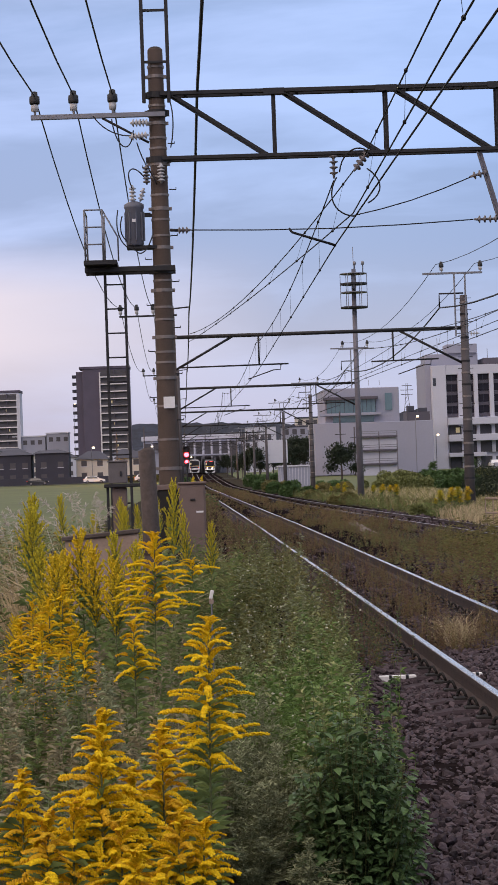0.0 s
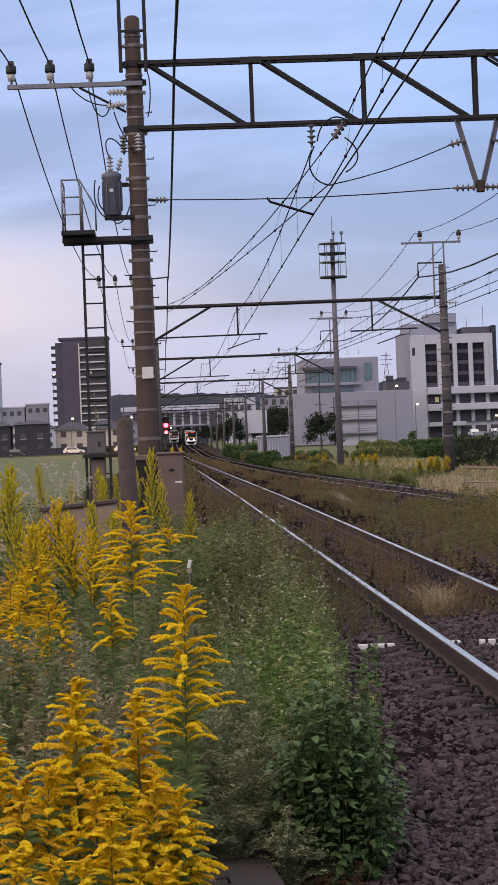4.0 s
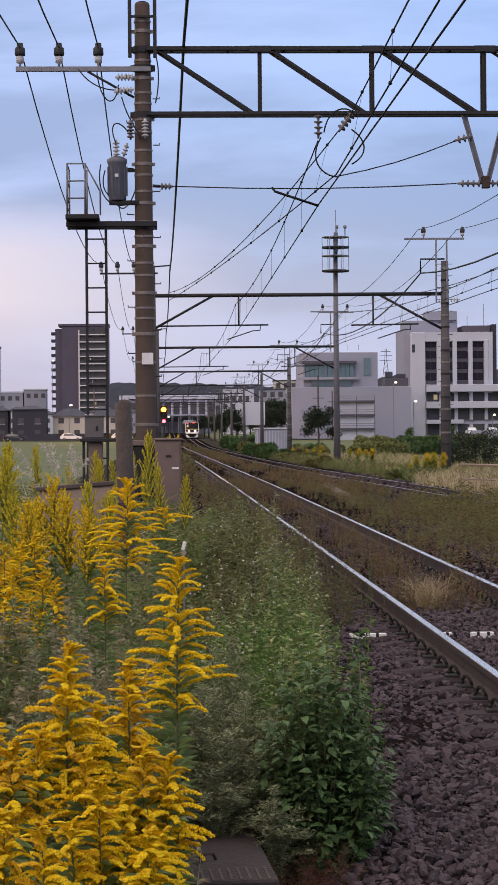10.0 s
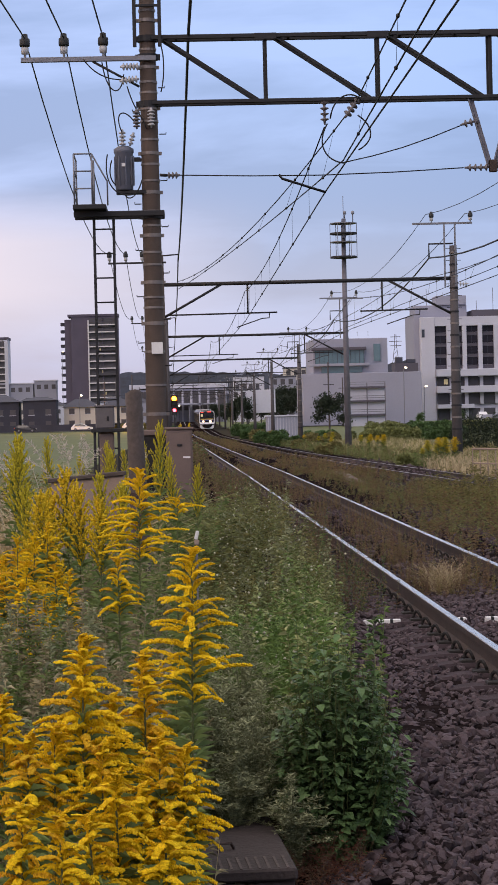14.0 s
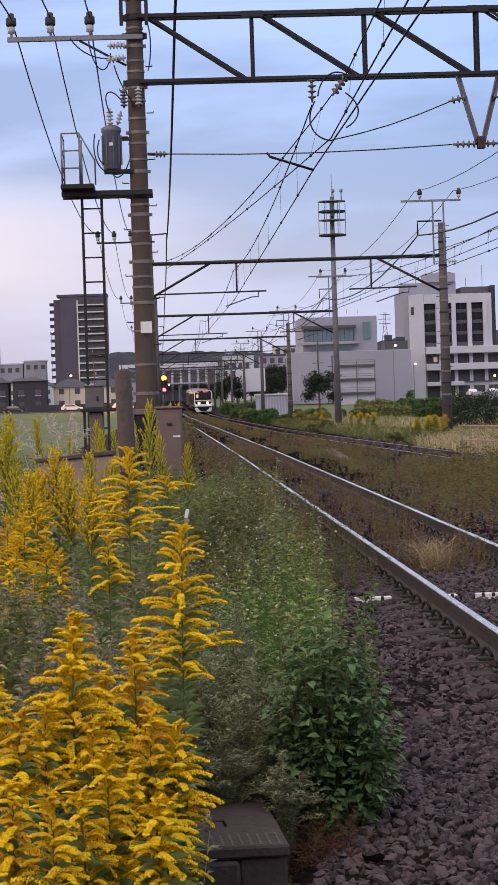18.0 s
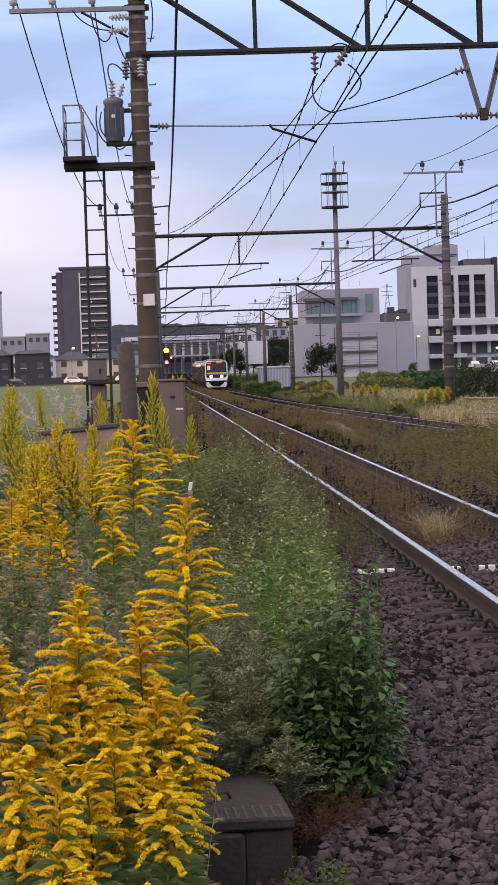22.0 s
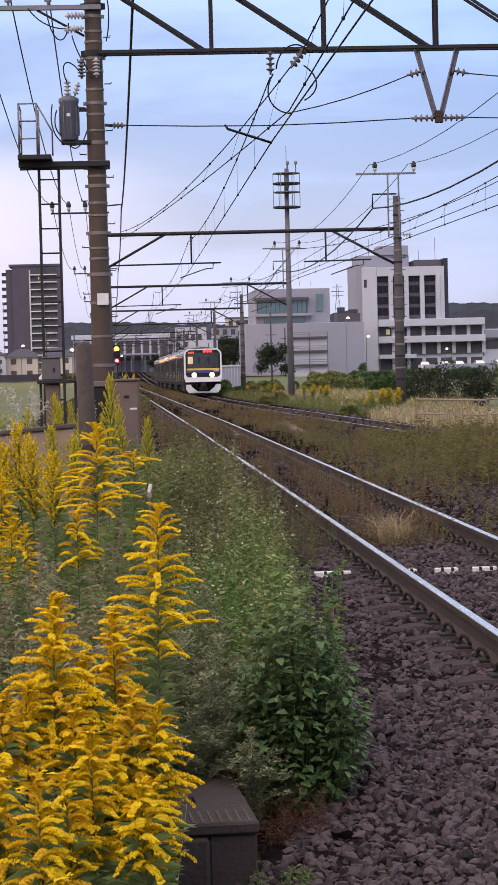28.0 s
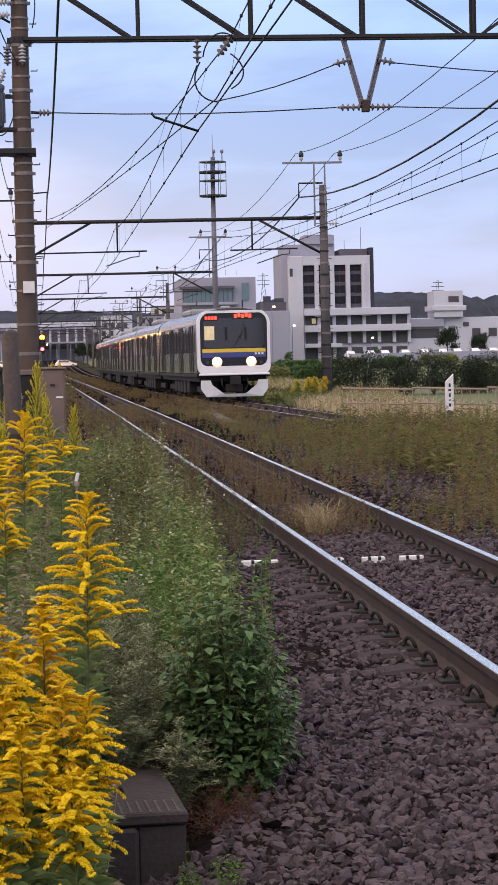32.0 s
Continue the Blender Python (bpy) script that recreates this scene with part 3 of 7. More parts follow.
    # loops of jumper cable
    loops = [((-1.2, 7.75), (-1.0, 7.45), (-0.7, 7.38), (-0.45, 7.42)), ((-0.9, 7.7), (-0.85, 7.2), (-0.6, 7.05), (-0.55, 7.5)), ((-0.6, 6.55), (-0.75, 6.9), (-0.55, 7.0), (-0.35, 6.65)),
             ((-0.85, 6.2), (-0.95, 5.7), (-0.7, 5.45), (-0.4, 5.55)), ((-0.6, 5.6), (-0.55, 5.4), (-0.4, 5.45), (-0.3, 5.75)), ((-0.5, 7.3), (-0.4, 6.9), (-0.25, 6.8), (-0.2, 6.6)),
             ((-0.78, 6.1), (-0.85, 5.9), (-0.8, 5.75), (-0.72, 5.7)), ((0.05, 8.0), (0.13, 7.8), (0.11, 7.4), (0.05, 7.2))]
    for lp in loops:
        pts = []
        for i in range(13):
            t = i / 12
            b = [(1 - t) ** 3, 3 * t * (1 - t) ** 2, 3 * t * t * (1 - t), t ** 3]
            pts.append((sum(w * q[0] for w, q in zip(b, lp)), -0.22, sum(w * q[1] for w, q in zip(b, lp))))
        pipe("jumper_cable", pts, 0.011, WIRE, po, "black looped jumper cable", 5)
    # bracket and strut towards the contact wire
    pipe("strut", [(x0 + 0.15, -0.1, 5.86), (0.12, -0.1, 5.85)], 0.025, STEEL, po)
    insulator((0.1, -0.1, 5.85), (1, 0, 0), 3, po, 0.06, 0.06)
    # hanging V frame with its insulators
    for a, b in ((5.13, 5.44), (5.82, 5.52)):
        gv = Geo()
        lattice_angle(gv, (a, -0.1, bb), (b, -0.1, 5.9), 0.09)
        part("v_hanger", gv, MASTGREY, po, "steel V-shaped hanger")
    part("hanger_foot", Geo().box(5.42, 5.55, -0.16, -0.04, 5.80, 6.0, 0.01), RUST, po)
    insulator((5.42, -0.1, 5.88), (-1, 0, 0), 4, po, 0.065, 0.09)
    insulator((5.55, -0.1, 5.88), (1, 0, 0), 4, po, 0.065, 0.09)
    insulator((5.27, -0.1, 6.66), (-1, 0, -0.25), 3, po, 0.07, 0.09)
    insulator((5.68, -0.1, 6.66), (1, 0, -0.2), 3, po, 0.07, 0.09)
    # droppers from the truss: two insulator strings
    insulator((2.72, -0.14, 7.03), (0, 0, -1), 4, po, 0.075, 0.09)
    insulator((3.28, -0.14, 7.03), (-0.6, -0.3, -0.8), 4, po, 0.075, 0.09)
    # far column of the portal
    part("shaft", Geo().lathe((15.4, 0, -0.4), (0, 0, 1), [(0, 0.2), (9.2, 0.14)], 18), POLEMAT, po, "", True)
    return po


first_pole()


def portal(y, i):
    """A plain pipe portal with its two concrete masts."""
    z0 = rise(y)
    po = thing("catenary_portal", drift(y), y, z0, "grey concrete masts joined by a dark steel cross beam", "railway gantry", "portals along the line")
    seg = 14 if i < 2 else 8
    left, right = -0.17 if i == 0 else -0.05, 11.3 if i == 0 else 11.05
    top = 8.62 if i == 0 else 8.5
    part("mast", Geo().lathe((left, 0, -0.6 - z0), (0, 0, 1), [(0, 0.18), (9.0 + z0, 0.12)], seg), POLEMAT if i == 0 else FARPOLE, po, "grey concrete mast", True)
    part("mast", Geo().lathe((right, 0, -0.6 - z0), (0, 0, 1), [(0, 0.215), (top + 0.5 + z0, 0.14)], seg), FARPOLE, po, "grey concrete mast", True)
    if i < 3:
        for k in range(16):
            z = 1.3 + k * 0.46
            r = 0.215 - 0.0080 * (z + 0.6)
            part("band", Geo().lathe((right, 0, z), (0, 0, 1), [(0, r), (0, r + 0.015), (0.07, r + 0.015), (0.07, r)], seg), BAND if k % 2 else STEEL, po)
            if i == 0:
                pipe("step_bolt", [(right - 0.3, 0, z + 0.2), (right + 0.3, 0, z + 0.2)], 0.012, STEEL, po, "", 5)
    part("beam", Geo().tube([(left, 0, 7.22), (right, 0, 7.24)], 0.075, 8), STEEL, po, "dark steel cross beam", True)
    for a, b in (((right - 2.6, 7.22), (right - 0.1, 5.85)), ((left + 2.4, 7.22), (left + 0.1, 5.95))):
        part("brace", Geo().tube([(a[0], 0, a[1]), (b[0], 0, b[1])], 0.05, 6), STEEL, po, "", True)
    for hx, a, b in ((3.2, 0.1, 4.35), (8.47, 7.6, 10.25)):
        part("drop_post", Geo().tube([(hx, 0, 7.2), (hx, 0, 6.05)], 0.035, 6), STEEL, po, "", True)
        part("support_arm", Geo().tube([(a, 0, 6.03), (b, 0, 6.06)], 0.032, 6), STEEL, po, "", True)
        part("steady_arm", Geo().tube([(b - 0.3, 0, 6.05), (b - 0.32, 0, 5.85), (b - 0.6, 0, 5.83), (b - 1.6, 0, 5.5)], 0.022, 5), STEEL, po, "", True)
        insulator((hx, 0, 7.12), (0, 0, -1), 3, po, 0.07, 0.07)
    # crossarm for the power lines on the left mast
    part("crossarm", Geo().box(-2.2, 0.05, -0.2, -0.13, 8.05, 8.12, 0.006), STEEL, po)
    for x in (-2.15, -1.515, -0.875):
        pin_insulator(po, x, -0.165, 8.12, 1.1)
    part("feeder_bracket", Geo().tube([(left, 0, 8.35), (0.52, 0, 8.4), (0.52, 0, 8.15)], 0.03, 6), STEEL, po, "", True)
    # crossarm on posts on the right mast
    for x in (right - 0.36, right + 0.06):
        part("arm_post", Geo().box(x - 0.03, x + 0.03, -0.22, -0.14, 6.9, 9.4, 0.005), GREYSTEEL, po)
    part("crossarm", Geo().box(right - 1.6, right + 0.75, -0.21, -0.13, 9.34, 9.42, 0.006), GREYSTEEL, po)
    for x in (right - 0.85, right + 0.68):
        pin_insulator(po, x, -0.17, 9.42, 1.1)
    part("feeder_bracket", Geo().tube([(right, 0, 8.6), (right - 0.95, 0, 8.6), (right - 0.95, 0, 8.05)], 0.035, 6), STEEL, po, "", True)
    if i == 0:
        insulator((right + 0.2, -0.1, 7.0), (1, 0, 0), 3, po, 0.1, 0.11, PALEPORC)
    return po


PORTALS = [86, 136, 186, 236, 286, 336, 390, 445, 505]
for i, y in enumerate(PORTALS):
    portal(y, i)


def wire(name, pts, r, label, category="wire", group="overhead wires"):
    whole(name, Geo().tube(pts, r, 5), WIRE, label, category, group, smooth=True)


def span(xf, zs, supports, sag, n=10):
    """A wire hung over supports, sagging between them."""
    pts = []
    for a, b in zip(supports, supports[1:]):
        for k in range(n):
            t = k / n
            y = a + (b - a) * t
            pts.append((xf(y), y, zs(y) - 4 * sag * t * (1 - t)))
    pts.append((xf(supports[-1]), supports[-1], zs(supports[-1])))
    return pts


SUP = [-14, P1Y] + PORTALS


def strand(name, pts, sags, r, label, n=12):
    """A wire through given supports with a sag in each span. Returns its height and side as functions of y."""
    out = []
    for (a, b), s in zip(zip(pts, pts[1:]), sags):
        for k in range(n):
            t = k / n
            out.append((a[0] + (b[0] - a[0]) * t, a[1] + (b[1] - a[1]) * t, a[2] + (b[2] - a[2]) * t - 4 * s * t * (1 - t)))
    out.append(pts[-1])
    wire(name, out, r, label)
    ys = np.array([p[1] for p in out])
    return lambda y: (float(np.interp(y, ys, [p[0] for p in out])), float(np.interp(y, ys, [p[2] for p in out])))


def droppers(top, low, y0, y1, step):
    """Hanger wires with clamps between two strands."""
    g, c = Geo(), Geo()
    y = y0
    while y < y1:
        (xa, za), (xb, zb) = top(y), low(y)
        g.tube([(xb, y, zb), (xa, y, za)], 0.004, 4)
        for x, z in ((xa, za), (xb, zb)):
            c.lathe((x, y, z - 0.04), (0, 0, 1), [(0.012, 0.010), (0.025, 0.024), (0.055, 0.024), (0.068, 0.010)], 6)
        y += step
    tagged(part("dropper_wires", g, WIRE), "thin vertical dropper wires between contact and messenger", "wire", "overhead wires", "stuff")
    tagged(part("dropper_clamps", c, WIRE, None, "", True), "small dark clamps on the overhead wires", "clamp", "overhead wires", "stuff")


def overhead_wires():
    far = [(near_x(y) + (0.45 if i % 2 == 0 else 0.05), y, rise(y)) for i, y in enumerate(PORTALS)]
    up = lambda z: [(x, y, g + z) for x, y, g in far]
    mes, con = "dark stranded messenger wire sagging between masts", "dark grooved copper contact wire over the rails"
    # pair over the near track
    m1 = strand("messenger_wire", [(2.72, P1Y, 6.60)] + up(6.9), [0.45] + [0.7] * 8, 0.012, mes)
    c1 = strand("contact_wire", [(2.73, -14, 5.4), (2.72, P1Y, 5.55)] + up(5.75), [0] * 10, 0.012, con, 4)
    droppers(m1, c1, 41, 300, 6.5)
    # pair that swings in from the first masts and runs on overhead
    m2 = strand("messenger_wire", [(2.6, -14, 6.9), (2.80, 22, 6.5), (3.25, P1Y, 7.0), (0.47, 86, 7.28)], [0.05, 0.0, 0.55], 0.012, mes)
    c2 = strand("contact_wire", [(2.6, -14, 6.1), (2.83, 20, 6.02), (3.02, P1Y, 6.05), (0.47, 86, 6.98)], [0.0, 0.0, 0.12], 0.012, con)
    droppers(m2, c2, 8, 84, 6.2)
    # far track
    m3 = strand("messenger_wire", [(far_x(y) + (0.2 if i % 2 else -0.2), y, 6.55 + rise(y)) for i, y in enumerate(SUP)], [0.75] * 10, 0.012, mes)
    c3 = strand("contact_wire", [(far_x(y) + (0.2 if i % 2 else -0.2), y, 5.35 + rise(y)) for i, y in enumerate(SUP)], [0] * 10, 0.012, con)
    droppers(m3, c3, 30, 300, 5)
    m4 = strand("messenger_wire", [(10.9, -14, 7.3), (10.2, P1Y, 6.9), (9.3, 86, 7.1), (6.9, 136, 6.9)], [0.4, 0.6, 0.5], 0.012, mes)
    c4 = strand("contact_wire", [(10.7, -14, 6.2), (10.0, P1Y, 6.0), (9.2, 86, 6.2), (6.9, 136, 5.9)], [0.0, 0.05, 0.05], 0.012, con)
    droppers(m4, c4, 38, 130, 5)
    # feeders
    wire("feeder_cable", span(lambda y: 0.52 + drift(y), lambda y: 8.15 + rise(y), SUP, 0.5), 0.026, "thick black feeder cable beside the mast")
    wire("feeder_cable", span(lambda y: 10.35 + drift(y), lambda y: 8.05 + rise(y), SUP, 0.9), 0.030, "thick black feeder cable over the far track")
    # three-phase line on the left crossarms
    for x in (-2.15, -1.515, -0.875):
        pts = []
        for (a, za), (b, zb) in zip([(-14, 7.6), (P1Y, 8.12)] + [(p, 8.45 + rise(p)) for p in PORTALS], [(P1Y, 8.12)] + [(p, 8.45 + rise(p)) for p in PORTALS]):
            for k in range(10):
                t = k / 10
                y = a + (b - a) * t
                pts.append((x + drift(y), y - 0.18, za + (zb - za) * t - 4 * 0.9 * t * (1 - t)))
        wire("power_line", pts, 0.013, "thin dark power line on pin insulators")
    for dx in (10.45, 11.98):
        wire("power_line", span(lambda y: dx - 0.2 + drift(y), lambda y: 9.75 + rise(y), SUP, 0.9), 0.013, "thin dark power line on pin insulators")
    # pull-off wires at the first portal
    for a, b in (((0.33, 5.85), (5.0, 5.88)), ((5.95, 5.88), (10.5, 5.9)), ((3.0, 6.0), (4.98, 6.58)), ((5.97, 6.6), (10.5, 6.3))):
        wire("pull_off_wire", [(a[0] + (b[0] - a[0]) * t, P1Y - 0.1, a[1] + (b[1] - a[1]) * t - 0.06 * math.sin(math.pi * t)) for t in (0, 0.25, 0.5, 0.75, 1)], 0.010, "taut dark pull-off wire under the truss")
    wire("steady_arm", [(1.95, P1Y - 0.1, 5.83), (2.0, P1Y - 0.1, 5.76), (2.72, P1Y - 0.1, 5.52)], 0.022, "slim steel steady arm on the pull-off wire", "steady arm")
    for lp in (((2.75, 6.62), (2.55, 6.3), (2.7, 6.0), (3.02, 5.97)), ((3.35, 6.95), (3.2, 7.2), (2.85, 7.1), (2.80, 6.7)), ((3.25, 6.75), (3.55, 6.55), (3.5, 6.3), (3.25, 6.18))):
        pts = []
        for k in range(13):
            t = k / 12
            w = ((1 - t) ** 3, 3 * t * (1 - t) ** 2, 3 * t * t * (1 - t), t ** 3)
            pts.append((sum(a * q[0] for a, q in zip(w, lp)), P1Y - 0.3, sum(a * q[1] for a, q in zip(w, lp))))
        wire("jumper_loop", pts, 0.013, "slack jumper loop between two wires")


overhead_wires()


def telecom_mast():
    m = thing("telecom_mast", 10.98, 135.3, rise(135), "slender grey steel antenna mast with two railed platforms", "antenna mast")
    part("pole", Geo().lathe((0, 0, -0.4), (0, 0, 1), [(0, 0.20), (7, 0.165), (14.3, 0.13)], 14), MASTGREY, m, "grey steel pole", True)
    part("lightning_rod", Geo().tube([(0.02, 0, 14.2), (0.02, 0, 15.6)], 0.02, 5), GREYSTEEL, m)
    for z in (11.8, 13.25):
        part("platform", Geo().lathe((0, 0, z), (0, 0, 1), [(0, 0.75), (0, 0.85), (0.1, 0.85), (0.1, 0.75)], 12), STEEL, m, "round steel platform")
        part("deck", Geo().box(-0.8, 0.8, -0.08, 0.08, z, z + 0.08), STEEL, m)
    for k in range(6):
        a = k * 1.047
        part("rail_post", Geo().tube([(0.82 * math.cos(a), 0.82 * math.sin(a), 11.8), (0.82 * math.cos(a), 0.82 * math.sin(a), 13.9)], 0.025, 4), GREYSTEEL, m)
    for z in (12.75, 13.9):
        part("guard_ring", Geo().lathe((0, 0, z), (0, 0, 1), [(0, 0.81), (0, 0.85), (0.05, 0.85), (0.05, 0.81)], 12), GREYSTEEL, m)
    for x, z in ((0.0, 13.0),):
        part("antenna_panel", Geo().box(x - 0.13, x + 0.13, -0.4, -0.28, z, z + 1.2, 0.02), GREYPAINT, m, "grey antenna panel")
    for x in (0.1, 0.6):
        part("antenna_pod", Geo().lathe((x, 0, 14.0), (0, 0, 1), [(0, 0.03), (0.45, 0.03), (0.5, 0.1), (0.65, 0.1), (0.7, 0.03)], 8), GREYSTEEL, m, "", True)
    part("crossarm", Geo().box(-1.1, 1.1, -0.3, -0.22, 9.25, 9.33), GREYSTEEL, m)


telecom_mast()


def signal():
    s = thing("railway_signal", 0.60, 262, rise(262), "black railway colour-light signal on a thin post", "railway signal")
    part("post", Geo().tube([(0, 0.1, -0.3), (0, 0.1, 5.2)], 0.09, 8), STEEL, s)
    part("backboard", Geo().box(-0.44, 0.38, 0.0, 0.06, 3.85, 5.35, 0.12), BLACK, s, "black backboard")
    part("ladder", Geo().box(0.2, 0.24, 0.2, 0.24, -0.3, 4.2).box(0.5, 0.54, 0.2, 0.24, -0.3, 4.2), STEEL, s)
    for z, m, n in ((4.97, SIGAMBER, "amber_lens"), (4.42, SIGRED, "red_lens"), (3.57, SIGRED, "lower_red_lens")):
        # lenses oversized to take in part of the lamp's bloom
        r = 0.27 if z > 4 else 0.21
        part(n, Geo().lathe((-0.03, -0.005, z), (0, -1, 0), [(0, r), (0.03, r), (0.06, r * 0.6)], 16), m, s, "lit signal lens", True)
        # emissive ring added round each lens in place of its halo
        part("lens_rim", Geo().lathe((-0.03, -0.004, z), (0, -1, 0), [(0, r), (0, r * 1.22), (0.02, r * 1.22), (0.02, r)], 18), SIGHALOA if m == SIGAMBER else SIGHALOR, s, "glowing ring added as the halo of the lamp", True)
        hood = [(r * 1.25 * math.cos(a), r * 1.25 * math.sin(a)) for a in [math.pi * k / 8 for k in range(9)]]
        g = Geo()
        v = [(-0.03 + x, y, z + w) for y in (0.0, -0.35) for x, w in hood] + [(-0.03 + x * 1.06, y, z + w * 1.06) for y in (0.0, -0.35) for x, w in hood]
        f = [(k, k + 1, 10 + k, 9 + k) for k in range(8)] + [(18 + k, 27 + k, 28 + k, 19 + k) for k in range(8)] + [(9 + k, 10 + k, 28 + k, 27 + k) for k in range(8)]
        g.add(v, f)
        part("hood", g, BLACK, s, "black visor")
    part("lamp_box", Geo().box(-0.36, 0.2, -0.05, 0.05, 3.0, 3.45, 0.04), BLACK, s)
    for x, z in ((-0.75, 3.6), (-0.55, 3.2), (0.55, 4.1)):
        part("marker_light", Geo().lathe((x, -0.05, z), (0, -1, 0), [(0, 0.1), (0.03, 0.1), (0.05, 0.05)], 10), LAMPWHITE, s, "small white marker light", True)
    # made-up cover: both lenses always glow, this disc hides the one that is off
    return part("shutter", Geo().lathe((0, 0, 0), (0, -1, 0), [(0, 0.332), (0.02, 0.332), (0.03, 0.21)], 16), BLACK, s, "round black disc added to hide one lit lens", True)


LENSCOVER = signal()


# ---- trains ----
BODY = [(-1.37, 1.10), (-1.40, 1.16), (-1.40, 3.05), (-1.36, 3.25), (-1.22, 3.42), (-0.95, 3.53), (-0.5, 3.62), (0, 3.65),
        (0.5, 3.62), (0.95, 3.53), (1.22, 3.42), (1.36, 3.25), (1.40, 3.05), (1.40, 1.16), (1.37, 1.10)]


def ring(g, outer, inner, y0, y1):
    """A closed frame between two outlines in x, z, from y0 to y1."""
    n = len(outer)
    v = [(x, y0, z) for x, z in outer] + [(x, y0, z) for x, z in inner] + [(x, y1, z) for x, z in outer] + [(x, y1, z) for x, z in inner]
    f = []
    for i in range(n):
        j = (i + 1) % n
        f += [(i, n + i, n + j, j), (i, j, 2 * n + j, 2 * n + i), (n + i, 3 * n + i, 3 * n + j, n + j), (2 * n + i, 2 * n + j, 3 * n + j, 3 * n + i)]
    g.add(v, f)


def rounded(x, z0, z1, r, steps=5, bow=0.0):
    """A rounded outline in x, z; the top edge may bow upwards."""
    pts = []
    for cx, cz, a0 in ((x - r, z1 - r, 0), (-x + r, z1 - r, 90), (-x + r, z0 + r, 180), (x - r, z0 + r, 270)):
        for k in range(steps + 1):
            a = radians(a0 + 90 * k / steps)
            px, pz = cx + r * math.cos(a), cz + r * math.sin(a)
            if cz > (z0 + z1) / 2:
                pz += bow * (1 - (px / x) ** 2)
            pts.append((px, pz))
    return pts


def slab(outline, y0, y1):
    n = len(outline)
    v = [(x, y0, z) for x, z in outline] + [(x, y1, z) for x, z in outline]
    return Geo().add(v, [tuple(range(n))[::-1], tuple(range(n, 2 * n))] + [(i, (i + 1) % n, n + (i + 1) % n, n + i) for i in range(n)])


def window_meshes():
    win = Geo().box(-0.012, 0.012, -0.62, 0.62, 1.98, 2.86, 0.01).mesh("window", GLASSDARK)
    small = Geo().box(-0.012, 0.012, -0.3, 0.3, 1.98, 2.86, 0.01).mesh("window", GLASSDARK)
    leaf = Geo().box(-0.02, 0.02, -0.325, 0.325, 1.16, 3.0, 0.012).mesh("door", STAINLESS)
    glass = Geo().box(-0.026, 0.026, -0.19, 0.19, 1.95, 2.85, 0.008).mesh("door_window", GLASSDARK)
    post = Geo().box(-0.035, 0.035, -0.035, 0.035, 1.2, 3.0, 0.008).mesh("door_edge", BLACK)
    rim = Geo().box(-0.03, 0.03, -0.03, 0.03, 1.95, 2.89, 0.006).mesh("window_rim", BLACK)
    return win, small, leaf, glass, post, rim


WINDOWS = window_meshes()


